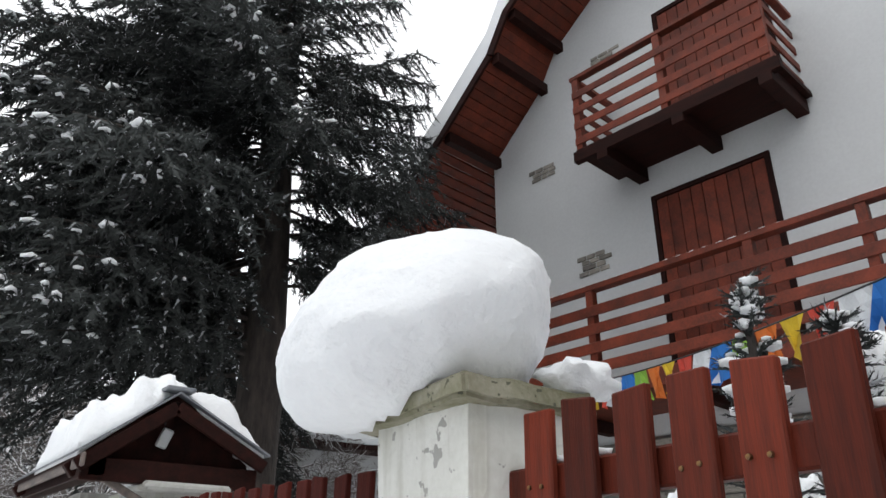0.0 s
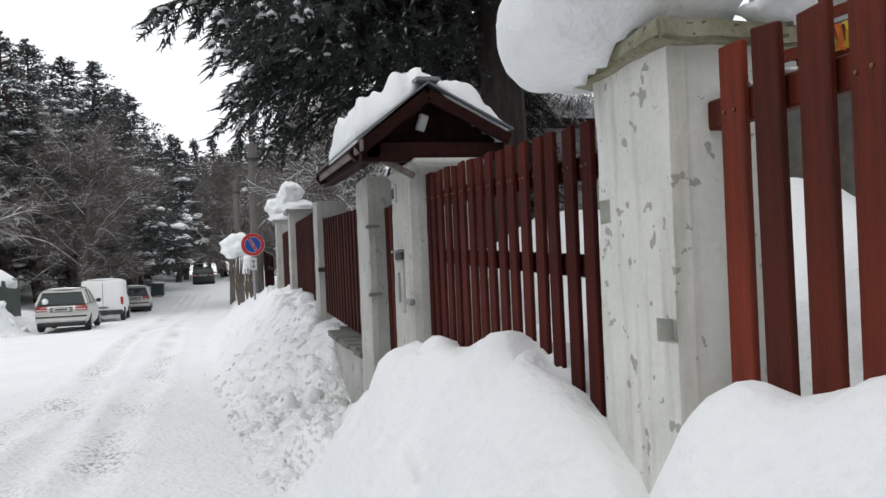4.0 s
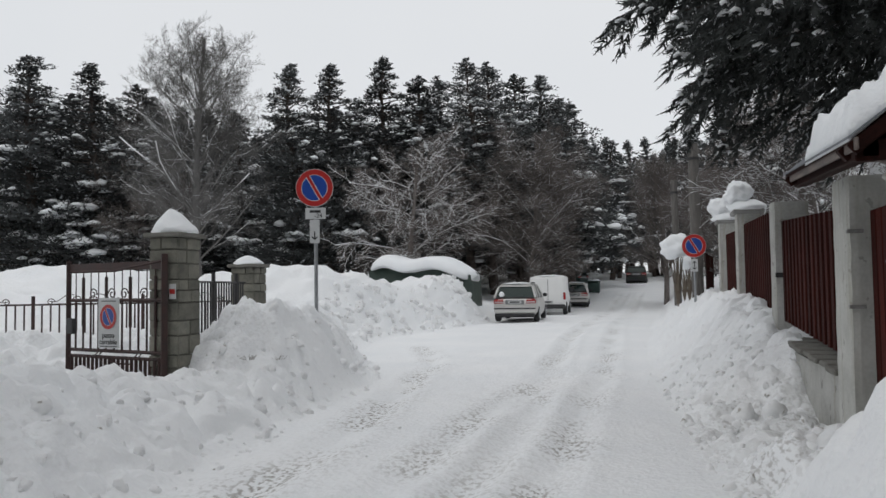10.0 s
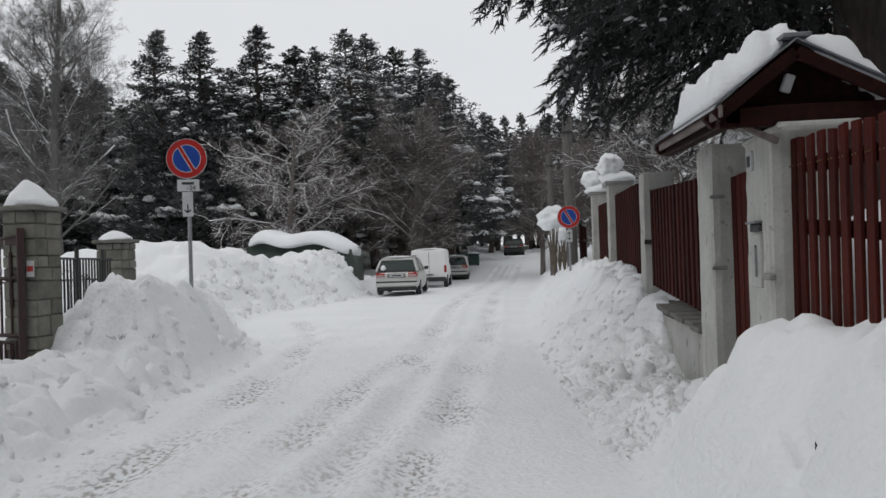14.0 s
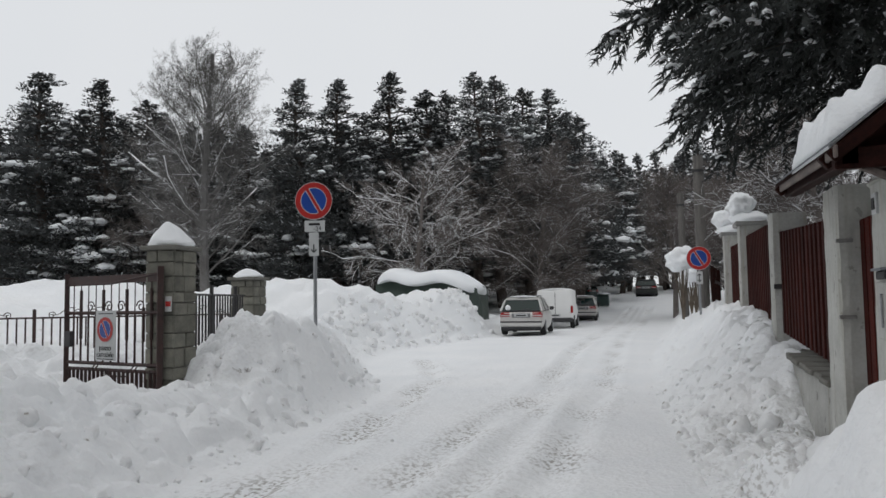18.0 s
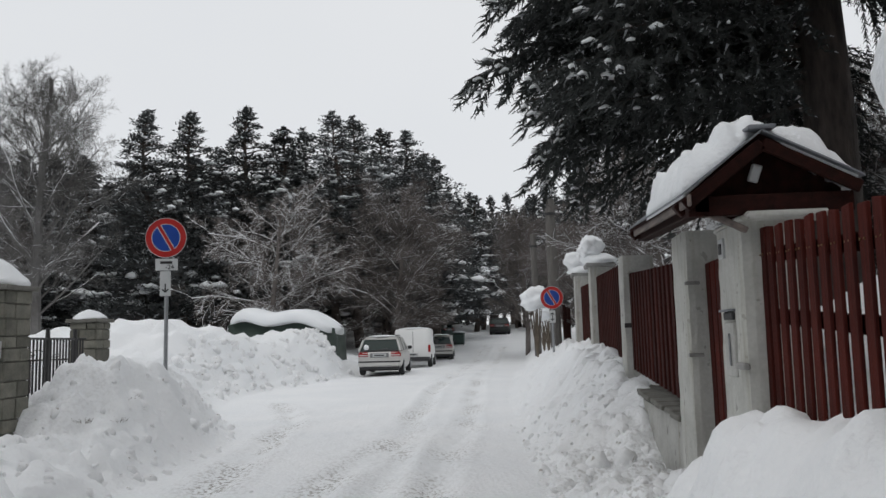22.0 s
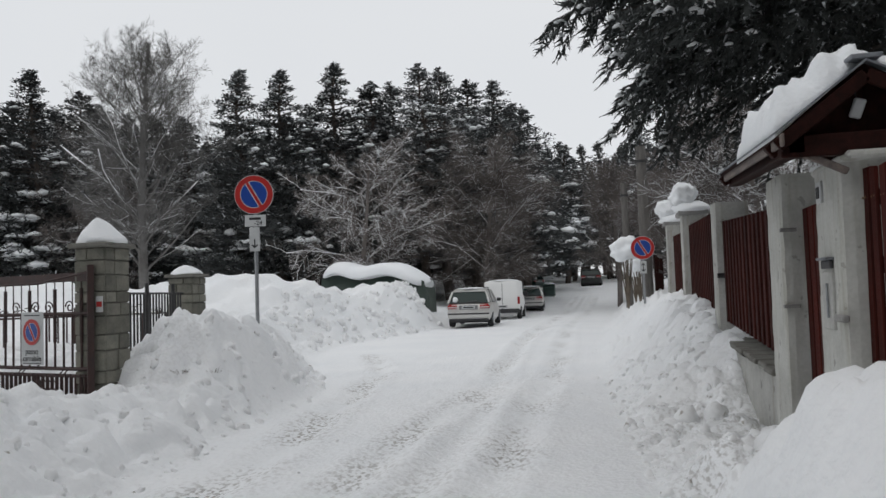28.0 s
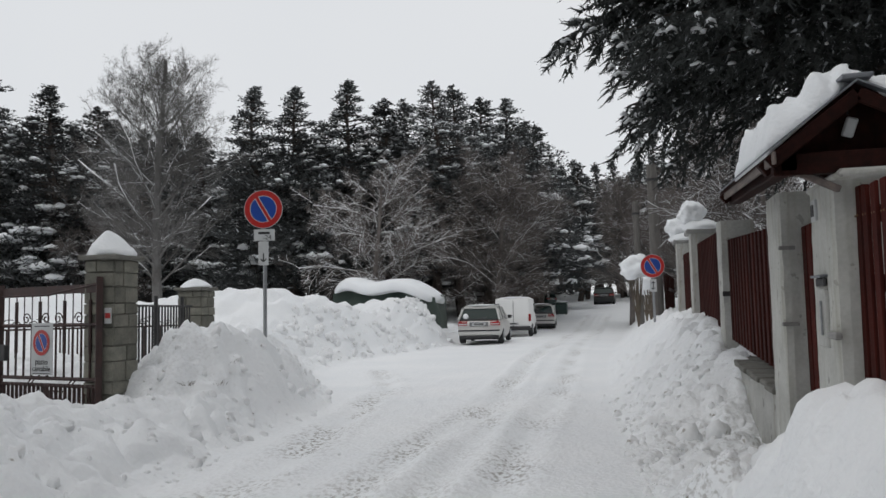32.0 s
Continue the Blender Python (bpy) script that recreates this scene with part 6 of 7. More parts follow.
def bough_meshes(name, length, seed, snow_share):
    """A spruce bough that grows along +x from its origin: wood, needles and the snow on it."""
    r = random.Random(seed)
    WV, WF, NV, NF, SV, SF = [], [], [], [], [], []

    def axis(k):
        return Vector((length * k, 0.12 * length * math.sin(k * 3 + seed) * k, length * (0.04 * k - 0.20 * k * k + 0.04 * k ** 4)))

    def clump(c, rx, ry, rz_):
        base, turn = len(SV), Matrix.Rotation(r.random() * 6.28, 3, "Z")
        for v in ico_v:
            SV.append(c + turn @ Vector((v.x * rx, v.y * ry, max(v.z, -0.4) * rz_ - abs(v.x) * 0.03)) * r.uniform(0.75, 1.2))
        SF.extend([[w + base for w in f] for f in ico_f])

    main = [axis(i / 10) for i in range(11)]
    tube(WV, WF, main, [0.035 * length / 4 * (1 - 0.85 * i / 10) + 0.004 for i in range(11)], 5)
    n_side = int(length * 13)
    for i in range(n_side):
        k = 0.14 + 0.85 * (i + r.random()) / n_side
        p = axis(k)
        d0 = (axis(min(1, k + 0.02)) - axis(k - 0.02)).normalized()
        sgn = 1 if i % 2 else -1
        ln = length * (0.27 * (1 - k) ** 0.6 + 0.065) * r.uniform(0.45, 1.2) * min(1, 0.5 + 2.0 * k)
        d = (d0 * r.uniform(0.4, 1.0) + Vector((0, sgn, 0)) * r.uniform(0.3, 1.1) + Vector((0, 0, r.uniform(-0.75, 0.2)))).normalized()
        sag = -r.uniform(0.2, 0.5)
        pts = [p + d * ln * q + Vector((0, 0, sag * ln * q * q)) for q in (0, 0.35, 0.7, 1)]
        tube(WV, WF, pts, [0.007, 0.006, 0.004, 0.002], 3)
        m = max(5, int(ln * 40))
        for j in range(m):
            q = (j + r.random()) / m
            pp = p + d * ln * q + Vector((0, 0, sag * ln * q * q))
            side = d.cross(Vector((0, 0, 1))) * (1 if j % 2 else -1)
            dd = (d * r.uniform(0.2, 0.8) + side * r.uniform(0.2, 0.9) + Vector((0, 0, r.uniform(-1.1, 0.25)))).normalized()
            needle_twig(NV, NF, pp, dd, r.uniform(0.07, 0.19) * (1 - 0.3 * q), 0.036, 5, r)
        needle_twig(NV, NF, pts[-1], d, 0.18, 0.036, 6, r)
        if r.random() < snow_share * (0.08 + 2.6 * max(0, k - 0.55)):
            q = r.uniform(0.5, 1.0)
            c = p + d * ln * q + Vector((0, 0, sag * ln * q * q + 0.03))
            big = 0.55 + 0.45 * (k > 0.8)
            clump(c, r.uniform(0.05, 0.13) * big, r.uniform(0.03, 0.08) * big, r.uniform(0.02, 0.05) * big)
    wood, needles = pymesh("bough", WV, WF, BARK), pymesh("needles", NV, NF, NEEDLE)
    snow = pymesh("bough_snow", SV, SF, SNOW) if SV else None
    if snow:
        snow.polygons.foreach_set("use_smooth", [True] * len(snow.polygons))
    return wood, needles, snow


BOUGHS = [bough_meshes("bough", 4.0, s, 0.03) for s in (1, 2, 3)]
BOUGHS_SNOWY = [bough_meshes("bough", 4.0, s, 0.30) for s in (5, 6)]


def big_spruce(x, y, z, height, radius, bare, n, label, seed, keep=None, trunk=0.32, snow_side=None, crowded=1.0, top=99.0, thick=0):
    """keep(angle, height) says which boughs exist; snow_side: the heading whose boughs carry snow."""
    r = random.Random(seed)
    t = thing("spruce_tree", x, y, z, label, "tree", "near spruces")
    V, F = [], []
    pts = [Vector((x + 0.05 * math.sin(i), y + 0.05 * math.cos(i * 1.3), z + height * i / 12)) for i in range(13)]
    tube(V, F, pts, [trunk * (1.25 if i == 0 else 1) * (1 - 0.92 * i / 12) + 0.02 for i in range(13)], 14)
    link("trunk", pymesh("trunk", V, F), BARK, t, "rough dark trunk", smooth=True)
    for i in range(n):
        k = min(0.999, (i + r.random()) / (n - thick))
        h = bare + (height - bare) * k ** crowded
        a = i * 2.39996 + r.uniform(-0.3, 0.3)
        if i >= n - thick:
            # the side that hangs over the road is thicker
            a, h = (math.pi + r.uniform(-1.1, 1.0) if i % 4 else r.uniform(-1.0, 0.25)), 4.0 + 5.2 * ((i - n + thick) + r.random()) / thick
        ln = radius * (1 - (h - bare) / (height - bare) * 0.92) * r.uniform(0.72, 1.02) * (0.86 if h < 5 else 0.95)
        ln *= 1 - 0.24 * max(0, math.cos(a + 0.75))
        if i >= n - thick and i % 4:
            ln = radius * (1.0 - 0.13 * max(0, 5.3 - h) - 0.065 * max(0, h - 5.5)) * r.uniform(0.76, 0.97)
        tilt = r.uniform(1, 9 if h < 4.6 else 17) - 22 * (h - bare) / (height - bare)
        if (keep and not keep(a, h)) or (h > top and i % 3):
            continue
        snowy = snow_side is not None and math.cos(a - snow_side) > 0.3 and h < 9
        wood, needles, snow = r.choice(BOUGHS_SNOWY if snowy else BOUGHS)
        s = ln / 4.0
        m = Matrix.Translation((x, y, z + h)) @ Matrix.Rotation(a, 4, "Z") @ Matrix.Rotation(radians(tilt), 4, "Y") @ Matrix.Rotation(radians(r.uniform(-14, 14)), 4, "X") @ Matrix.Diagonal((s, max(s, 0.6), max(s, 0.6), 1))
        b = piece("bough", wood, t, m)
        tagged(piece("needles", needles, b, m), kind="stuff")
        if snow:
            tagged(piece("bough_snow", snow, b, m), kind="stuff")
    return t


big_spruce(4.4, 9.85, 0.4, 21.0, 4.75, 2.5, 280, "huge dark spruce behind the fence with drooping boughs", 7, lambda a, h: (h > 3.7 or math.cos(a - math.pi) < 0.35) and (math.cos(a - 1.1) < 0.55 or h < 5) and (math.cos(a + 1.93) < 0.9 or h > 6.6) and (h > 4.9 or math.cos(a + 0.6) < 0.1), snow_side=math.pi, crowded=1.75, top=10.0, thick=84)
# the tree beside the road on the left, of which only drooping boughs reach into view
big_spruce(-7.1, 1.8, 0.3, 13.0, 5.4, 2.75, 30, "dark spruce with hanging boughs beside the road", 11, trunk=0.25)


# farther conifers: uneven limbs that end in tufted clumps, with snow lying on some
def conifer_meshes(seed, height, radius, bare, limbs, snow_amount, droop, tufts=34, big=1.0):
    """A pine-like conifer: limbs in loose whorls that end in rounded clumps of tufts, snow lying in flat pads."""
    r = random.Random(seed)
    NV, NF, SV, SF, TV, TF = [], [], [], [], [], []
    bend = [Vector((0.16 * math.sin(i * 1.1 + seed), 0.16 * math.cos(i * 0.9 + seed), height * i / 8)) for i in range(9)]
    tube(TV, TF, bend, [0.22 * (1 - i / 8.6) for i in range(9)], 6)

    def stem(h):
        k = min(7.999, 8 * h / height)
        return bend[int(k)].lerp(bend[int(k) + 1], k - int(k))

    for i in range(limbs):
        k = ((i + r.random()) / limbs) ** 1.05
        k = k + 0.010 * math.sin(k * 9 * 6.28)
        h = bare + (height - bare) * min(0.995, max(0, k))
        a = i * 2.39996 + r.uniform(-0.7, 0.7)
        uneven = 0.42 + 1.25 * abs(noise.noise(Vector((math.cos(a) * 1.1 + seed, math.sin(a) * 1.1, h * 0.30))))
        shape = ((1 - k) ** 0.78 + 0.02) * (0.75 + 0.25 * min(1, k / 0.2))
        ln = radius * shape * uneven * r.uniform(0.75, 1.2)
        d = Vector((math.cos(a), math.sin(a), 0))
        side = Vector((-d.y, d.x, 0))
        root, rise = stem(h), droop + 0.35 * max(0, k - 0.6)
        tube(TV, TF, [root - Vector((0, 0, 0.1)), root + d * ln * 0.5 + Vector((0, 0, 0.02 * ln)), root + d * ln * 0.9 + Vector((0, 0, rise * ln * 0.8))], [0.05, 0.03, 0.012], 3)
        nc = max(2, round(ln * 2.3))
        loaded = noise.noise(Vector((d.x * 1.3 + seed, d.y * 1.3, h * 0.45))) + r.uniform(-0.3, 0.3) > 0.36 - snow_amount
        for c_ in range(nc):
            q = 1 - 0.8 * c_ / nc * r.uniform(0.7, 1.1)
            c = root + Vector((0, 0, rise * ln * q * q + r.uniform(-0.1, 0.15))) + d * ln * q + side * r.uniform(-0.34, 0.34) * ln * (1.1 - q * 0.6)
            rad = r.uniform(0.26, 0.52) * (0.20 + 0.80 * min(1, 1.25 * (1 - k)))
            tip = 0.4 + 0.6 * min(1, 1.4 * (1 - k))
            for _ in range(tufts):
                o = Vector((r.gauss(0, 0.55), r.gauss(0, 0.55), r.gauss(0, 0.36))) * rad * 1.35
                e = (o.normalized() * 0.7 + Vector((r.uniform(-1, 1), r.uniform(-1, 1), r.uniform(-0.2, 1.2))) + d * 0.4).normalized()
                w = e.cross(Vector((r.uniform(-1, 1), r.uniform(-1, 1), r.uniform(-1, 1)))).normalized() * r.uniform(0.025, 0.05) * big
                base = len(NV)
                NV.extend([c + o - w, c + o + w, c + o + e * r.uniform(0.10, 0.30) * (0.5 + 0.5 * big) * tip])
                NF.append((base, base + 1, base + 2))
            if r.random() < ((0.85 if loaded else 0.03) * (0.35 + 0.9 * k)):
                # a pad of snow: two or three flattened lumps over the clump
                for _ in range(r.randint(2, 4)):
                    base, s, turn = len(SV), rad * r.uniform(0.22, 0.75), Matrix.Rotation(r.random() * 6.28, 3, "Z")
                    mid = c + Vector((r.uniform(-0.9, 0.9) * rad, r.uniform(-0.9, 0.9) * rad, rad * r.uniform(0.1, 0.6)))
                    for v in ico_v:
                        SV.append(mid + turn @ Vector((v.x * s * 1.25, v.y * s * 0.8, max(v.z, -0.35) * s * 0.7)) * r.uniform(0.6, 1.25) - Vector((0, 0, abs(v.x) * 0.16 * s)))
                    SF.extend([[w + base for w in f] for f in ico_f])
    pads = pymesh("snow_pad", SV, SF, SNOW)
    pads.polygons.foreach_set("use_smooth", [True] * len(pads.polygons))
    return pymesh("trunk", TV, TF, PINEBARK), pymesh("crown", NV, NF, PINE), pads


KINDS = ((31, 14, 3.1, 1.6, 185, 0.24, -0.10), (32, 14, 2.8, 2.2, 175, 0.20, -0.12), (33, 13, 3.3, 1.8, 165, 0.28, -0.04), (34, 15, 3.7, 3.0, 160, 0.22, 0.05), (35, 12, 3.1, 1.4, 165, 0.32, -0.10))
CONIFERS = [(k[1], conifer_meshes(*k)) for k in KINDS]
CHEAP = [(k[1], conifer_meshes(k[0] + 40, k[1], k[2] * 0.9, k[3] + 0.4, *k[4:], tufts=9, big=2.3)) for k in KINDS]


def conifer(x, y, h, kind, label, rz, wide=1.0, fine=False):
    h0, (trunk, crown, pads) = (CONIFERS if fine else CHEAP)[kind]
    s = h / h0
    z = zg(x, y) - 0.2
    t = thing("conifer", x, y, z, label, "tree", "forest conifers")
    m = Matrix.Translation((x, y, z)) @ Matrix.Rotation(rz, 4, "Z") @ Matrix.Diagonal((s * wide, s * wide, s, 1))
    piece("trunk", trunk, t, m)
    c = piece("crown", crown, t, m)
    tagged(piece("snow_pad", pads, c, m), kind="stuff")


rf = random.Random(77)
LAB = "tall dark conifer at the forest edge with snow on its branches"
# the tops that stand out of the forest's edge: bearing as x over y, distance, height
EDGE = ((-0.985, 46, 13.6, 4), (-0.86, 45, 13.4, 0), (-0.78, 47, 12.6, 2), (-0.93, 52, 12, 2), (-0.70, 50, 12.2, 1), (-0.60, 52, 12.6, 0), (-0.515, 45, 14.0, 1), (-0.452, 46, 14.3, 1), (-0.41, 51, 13.2, 2), (-0.372, 46, 14.9, 1), (-0.325, 47, 14.0, 4), (-0.285, 50, 14.6, 3), (-0.245, 46, 14.6, 3), (-0.215, 49, 15.2, 3), (-0.185, 52, 15.0, 2), (-0.155, 56, 16.0, 0), (-0.125, 60, 15.5, 1), (-0.11, 70, 17.0, 4))
for b, d, h, k in EDGE:
    n = math.hypot(b, 1)
    conifer(0.75 + b / n * d, 0.3 + d / n, h, k, LAB, rf.random() * 6.28, 1.58, True)
LAB2 = "conifer deeper in the dark forest"
for i in range(66):
    b = -1.35 + 1.235 * (i + rf.random()) / 66
    d, n = rf.uniform(52, 84), math.hypot(b, 1)
    conifer(0.75 + b / n * d, 0.3 + d / n, rf.uniform(11.5, 15) * (d / 58) ** 0.7, rf.randrange(5), LAB2, rf.random() * 6.28, 1.7)
for i in range(44):
    b = -0.75 + 0.80 * (i + rf.random()) / 44
    d, n = rf.uniform(86, 125), math.hypot(b, 1)
    conifer(0.75 + b / n * d, 0.3 + d / n, rf.uniform(13, 17), rf.randrange(5), LAB2, rf.random() * 6.28, 1.6)
for i in range(14):
    side = -1 if i % 2 else 1
    y = 66 + 8 * i + rf.uniform(-3, 3)
    conifer(-1.2 + side * rf.uniform(4.5, 9) - 0.03 * (y - 60), y, rf.uniform(15, 19), rf.randrange(5), "tall conifer lining the far road", rf.random() * 6.28, 1.0)
for i in range(12):
    conifer(-9.5 + 1.35 * i + rf.uniform(-0.5, 0.5), rf.uniform(92, 118), rf.uniform(13, 18), rf.randrange(5), "dark conifer at the bend of the road", rf.random() * 6.28, 1.2)
for x, y, h in ((-1.5, 150, 26), (-5, 158, 27), (2.5, 154, 25), (6.5, 150, 25), (-9, 150, 26)):
    conifer(x, y, h, rf.randrange(5), "distant conifer closing the road", rf.random() * 6.28, 1.3)
for x, y, h, k in ((4.8, 30, 9, 0), (6.8, 38, 12, 3), (4.2, 45, 11, 2), (5.6, 54, 13, 1), (8.5, 24, 10, 4), (8, 48, 14, 0), (4.0, 36.5, 7, 4), (3.6, 27, 5.0, 4)):
    conifer(x, y, h, k, "dark conifer behind the fence along the road", rf.random() * 6.28, 1.1)


# unseen row added behind the camera; it blocks low sky and darkens faces towards -y
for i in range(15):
    conifer(-13 + 1.9 * i + rf.uniform(-0.6, 0.6), rf.uniform(-17, -9), rf.uniform(12, 16), rf.randrange(5), "unseen conifer added behind the camera to block low sky", rf.random() * 6.28, 1.4)


# bare broad-leaved trees, every twig dusted with snow
def bare_tree_mesh(seed, height, crown_r, base_h, trunk_r, steep, kids, limbs=24, snow_share=0.5, wander=0.17):
    """steep: how far the limbs climb; crown_r: the crown's half width; base_h: the lowest limb."""
    r = random.Random(seed)
    V, F, SV, SF = [], [], [], []

    def grow(p, d, ln, rad, level):
        pts, dd = [p], d.copy()
        nseg = 5 if level < 2 else (3 if level == 2 else 2)
        for i in range(nseg):
            dd = (dd + Vector((r.uniform(-1, 1), r.uniform(-1, 1), r.uniform(-0.7, 0.7) + (0.12 if steep > 0.9 else -0.22) * (level in (1, 2)))) * (wander if level else 0.08)).normalized()
            pts.append(pts[-1] + dd * ln / nseg)
        if level >= 4:
            w = dd.cross(Vector((r.uniform(-1, 1), r.uniform(-1, 1), r.uniform(-1, 1)))).normalized() * rad
            base = len(V)
            V.extend([p - w, p + w, pts[1], pts[-1]])
            F.extend([(base, base + 1, base + 2), (base, base + 2, base + 3)])
            return
        tube(V, F, pts, [rad * (1 - 0.7 * i / nseg) for i in range(nseg + 1)], 6 if level < 1 else (4 if level < 2 else 3))
        if level and dd.z < 0.8 and r.random() < snow_share * (1.3, 1.3, 1.0, 0.7)[level]:
            tube(SV, SF, [q + Vector((0, 0, rad * 0.5 + 0.004)) for q in pts], [rad * 0.6 + (0.006 if snow_share > 0.5 else 0.003)] * (nseg + 1), 3)
        n = limbs if level == 0 else r.randint(*kids)
        for i in range(n):
            k = (base_h / height if level == 0 else 0.12)
            k += ((0.86 if level == 0 else 1) - k) * (i + r.random()) / n
            j = min(nseg - 1, int(k * nseg))
            q = pts[j].lerp(pts[j + 1], k * nseg - j)
            if level == 0:
                a = i * 2.4 + r.uniform(-0.4, 0.4)
                u = (k - base_h / height) / (0.86 - base_h / height)
                nd = Vector((math.cos(a), math.sin(a), (0.7 + 1.1 * u) * steep + (0 if steep > 0.9 else 0.25))).normalized()
                ll = crown_r * 1.3 * (0.80 + 0.85 * u - 1.2 * u * u) * r.uniform(0.7, 1.1)
            else:
                axis_ = dd.cross(Vector((r.uniform(-1, 1), r.uniform(-1, 1), r.uniform(-1, 1)))).normalized()
                nd = (Matrix.Rotation(r.uniform(0.5, 0.95), 3, axis_) @ dd + Vector((0, 0, 0.06 * steep))).normalized()
                ll = ln * r.uniform(0.26, 0.50) * (1.15 - 0.55 * k) + 0.10
            grow(q, nd, ll, max((0, 0.02, 0.009, 0.0042, 0.0032)[level + 1], rad * (1 - 0.6 * k) * (0.42 if level else 0.27)), level + 1)

    grow(Vector((0, 0, 0)), Vector((0, 0, 1)), height, trunk_r, 0)
    return V, F, pymesh("twig_snow", SV, SF, SNOW)


CROWNS = {}


def bare_tree(x, y, name, mesh_data, mat, label, s=1.0, rz=0.0, snow=True):
    z = zg(x, y) - 0.2
    t = thing(name, x, y, z, label, "tree", "bare trees")
    V, F, sn = mesh_data
    m = Matrix.Translation((x, y, z)) @ Matrix.Rotation(rz, 4, "Z") @ Matrix.Diagonal((s, s, s, 1))
    if (id(V), mat) not in CROWNS:
        CROWNS[id(V), mat] = pymesh("crown", V, F, mat)
    b = piece("crown", CROWNS[id(V), mat], t, m)
    if snow:
        tagged(piece("twig_snow", sn, b, m), kind="stuff")


TALL = bare_tree_mesh(51, 11.6, 3.5, 1.9, 0.23, 1.0, (9, 12), 40, 0.18, 0.20)
WIDE = bare_tree_mesh(52, 7.6, 3.5, 1.4, 0.17, 0.42, (10, 13), 22, 0.85, 0.30)
ROUND = bare_tree_mesh(53, 9.2, 3.5, 1.2, 0.15, 0.72, (10, 13), 40, 0.30, 0.24)
bare_tree(-20.4, 31.8, "bare_tree", TALL, BARE, "tall pale bare tree dusted with snow", 1.10)
bare_tree(-11.6, 36.6, "bare_tree", WIDE, BAREBROWN, "spreading bare tree with snow along every branch")
bare_tree(-6.3, 42.0, "bare_tree", ROUND, BAREBROWN, "rounded bare tree with fine grey twigs", 1.05)
bare_tree(-33.0, 25.5, "bare_tree", TALL, BARE, "tall pale bare tree beyond the railing", 0.95, 2.0)
bare_tree(-27.0, 36.0, "bare_tree", ROUND, BAREBROWN, "bare tree among dark conifers", 1.0, 1.0)
bare_tree(0.9, 47.0, "bare_tree", TALL, BAREBROWN, "slender bare tree leaning over the road", 0.75, 4.0)
bare_tree(3.2, 33.0, "bare_tree", ROUND, BAREBROWN, "bare brownish tree behind the fence", 0.6, 3.0)
bare_tree(4.6, 21.5, "bare_tree", WIDE, BAREBROWN, "low bare tree with snowy twigs behind the fence", 0.70, 3.0)
bare_tree(5.6, 12.5, "bare_tree", WIDE, BAREBROWN, "tangled bare shrub below the big spruce", 0.6, 1.0)


# small snowy evergreens in the garden
def garden_shrub(x, y, z, h, label, seed):
    r = random.Random(seed)
    t = thing("garden_evergreen", x, y, zg(x, y), label, "shrub", "garden evergreens")
    V, F, SV, SF = [], [], [], []
    z0 = zg(x, y) - 0.1
    top = Vector((x, y, z + h))
    tube(stem_v := [], stem_f := [], [Vector((x, y, z0)), top], [0.03, 0.012], 5)
    st = link("stem", pymesh("stem", stem_v, stem_f), BARK, t)
    for i in range(int(70 * h / 0.6)):
        k = r.random()
        a = r.random() * 6.28
        p = Vector((x, y, z + h * k))
        d = Vector((math.cos(a), math.sin(a), r.uniform(-0.1, 0.8))).normalized()
        ln = 0.105 * (1.25 - k) * r.uniform(0.5, 1.3)
        for q in (0.3, 0.65, 1.0):
            needle_twig(V, F, p + d * ln * q, (d + Vector((r.uniform(-0.6, 0.6), r.uniform(-0.6, 0.6), r.uniform(-0.3, 0.5)))).normalized(), 0.07, 0.016, 12, r)
        if r.random() < 0.5:
            c = p + d * ln + Vector((0, 0, 0.02))
            base, s = len(SV), r.uniform(0.012, 0.035)
            for v in ico_v:
                SV.append(c + Vector((v.x * s * 1.3, v.y * s * 1.3, v.z * s * 0.7)))
            SF.extend([[w + base for w in f] for f in ico_f])
    link("needles", pymesh("needles", V, F), NEEDLE, t)
    tagged(link("shrub_snow", pymesh("shrub_snow", SV, SF), SNOW, t, "snow on the twigs", smooth=True), kind="stuff")


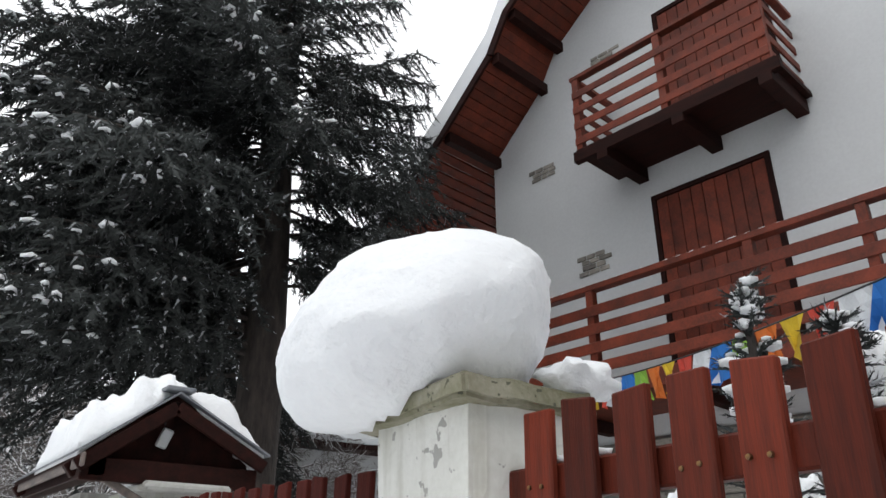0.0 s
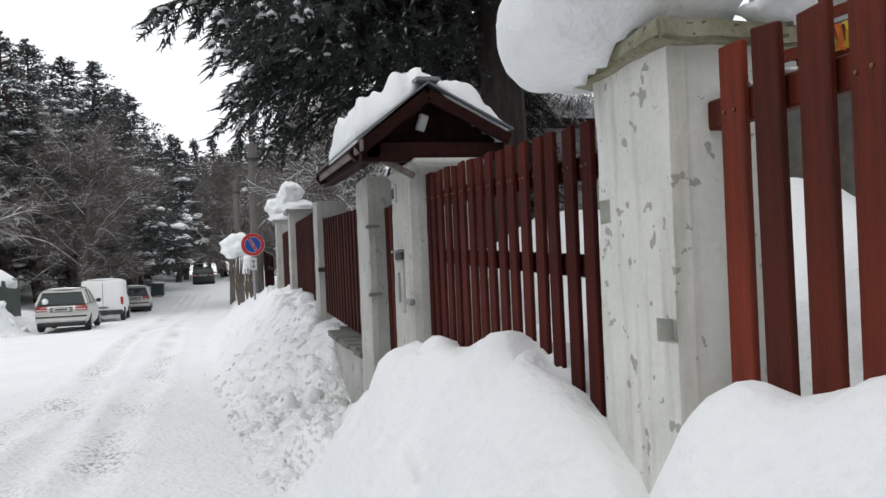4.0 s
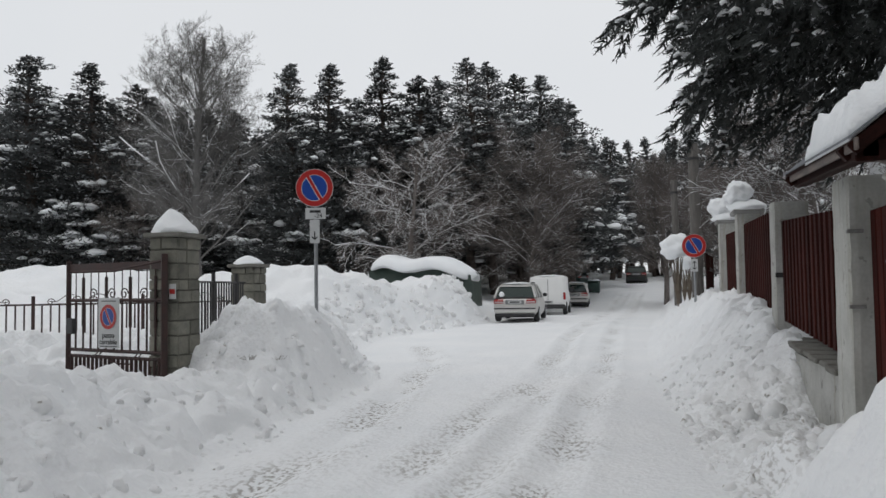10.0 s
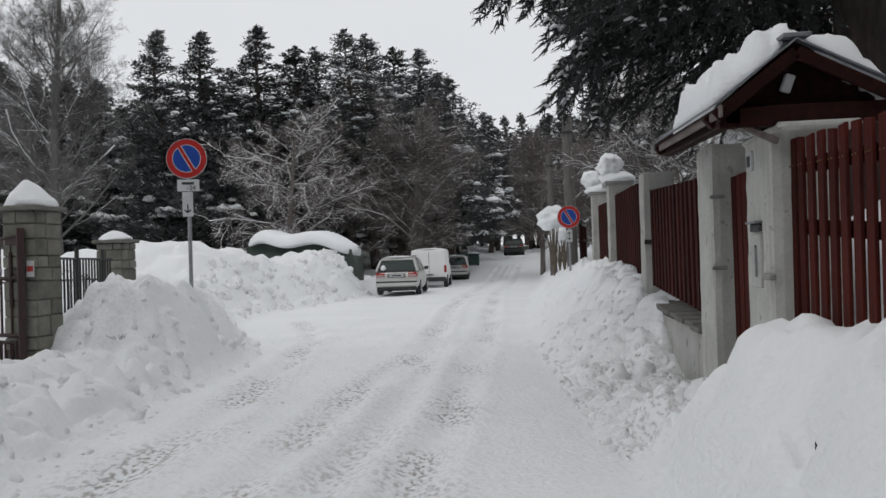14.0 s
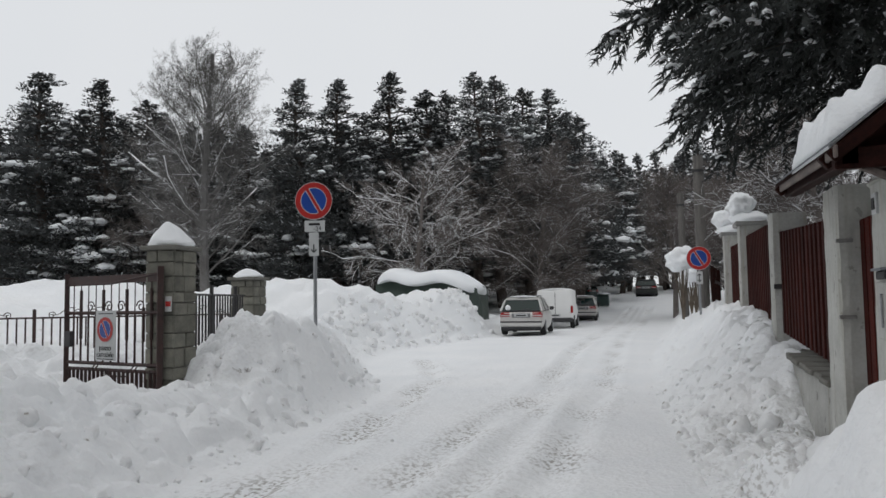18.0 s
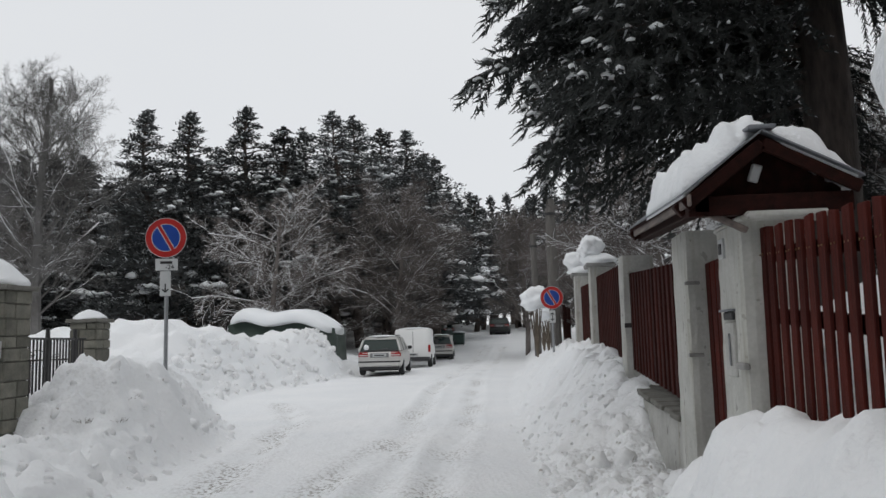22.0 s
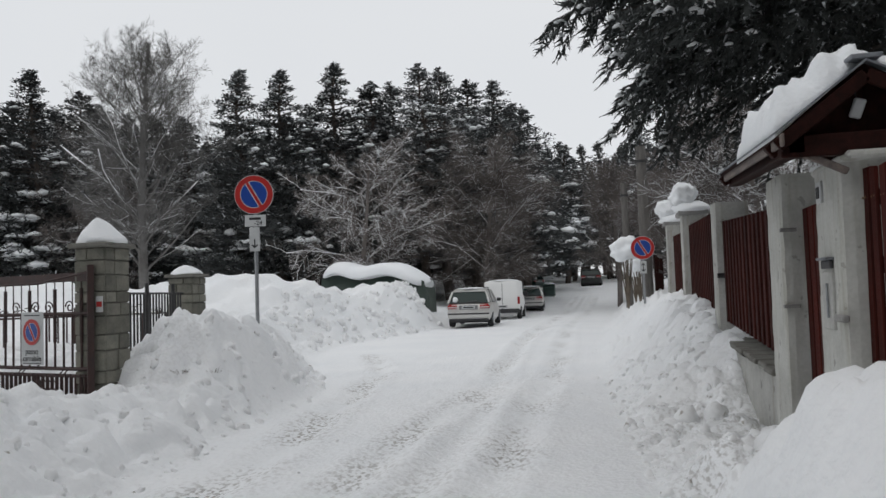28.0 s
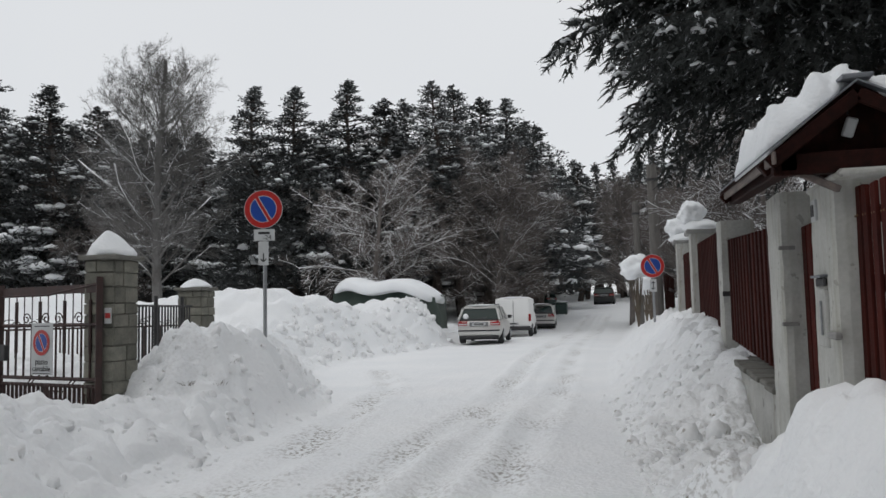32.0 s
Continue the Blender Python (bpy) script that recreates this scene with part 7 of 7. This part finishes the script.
garden_shrub(3.2, 2.08, 1.85, 0.72, "small young evergreen dusted with snow behind the fence", 61)
garden_shrub(3.2, 1.78, 1.65, 0.70, "small snowy evergreen leaning behind the pickets", 62)
garden_shrub(3.9, 3.2, 1.1, 0.7, "snowy garden evergreen before the stone wall", 63)
garden_shrub(4.6, 3.0, 1.3, 0.8, "snow-laden garden evergreen beside the house", 64)
for i, (x, y, z, r_, hh) in enumerate(((3.25, 1.75, 1.3, 0.15, 0.5), (3.6, 1.5, 2.26, 0.08, 0.13), (3.62, 1.86, 2.28, 0.075, 0.13), (3.6, 2.2, 1.66, 0.10, 0.22), (3.9, 3.05, 1.62, 0.2, 0.36), (3.95, 2.45, 1.80, 0.10, 0.22))):
    t = thing("snowy_garden_shrub", x, y, zg(x, y), "garden shrub buried under a column of snow", "shrub", "snowy garden shrubs")
    V, F = [], []
    tube(V, F, [Vector((x, y, zg(x, y) - 0.15)), Vector((x, y, z + hh * 0.5))], [0.03, 0.012], 5)
    link("stem", pymesh("stem", V, F), BARK, t)
    part("snow_column", blobm((x, y, z), (r_, r_, hh), 4, 0.3, 1.8, i + 40), SNOW, t, "", True)
    V, F = [], []
    rs_ = random.Random(i + 90)
    for _ in range(26):
        a, q = rs_.random() * 6.28, rs_.uniform(-0.7, 0.95)
        p = Vector((x + 0.8 * r_ * math.cos(a), y + 0.8 * r_ * math.sin(a), z + hh * q * 0.9))
        needle_twig(V, F, p, Vector((math.cos(a), math.sin(a), rs_.uniform(-0.6, 0.4))).normalized(), 0.08, 0.018, 14, rs_)
    tagged(link("needles", pymesh("needles", V, F), NEEDLE, t, "dark green twigs sticking out of the snow"), kind="stuff")
# a red garden lantern on a stake
lx, ly = 4.5, 2.4
lan = thing("garden_lantern", lx, ly, zg(lx, ly), "small red garden lantern on a dark stake", "lantern")
part("stake", rodm((lx, ly, zg(lx, ly) - 0.2), (lx, ly, 1.63), 0.012), BLACKIRON, lan)
bm = bmesh.new()
rod(bm, (lx, ly, 1.62), (lx, ly, 1.75), 0.055, 0.042, 6)
part("lantern_body", bm, SIGNRED, lan, "faded red lantern body")
part("lantern_snow", blobm((lx, ly, 1.765), (0.055, 0.055, 0.035), 2, 0.2, 2, 3), SNOW, lan, "snow on the lantern", True)

# a dark rod added as the shade of a narrow slot in the heap by the fence
zb = zg(1.67, 3.52)
db = thing("slot_shade", 1.77, 3.52, zb - 0.05, "dark rod added for the shaded slot in the snow heap", "branch")
part("stick", rodm((1.66, 3.46, zb - 0.07), (1.70, 3.62, zb + 0.035), 0.020, 0.012, seg=7), BARK, db)
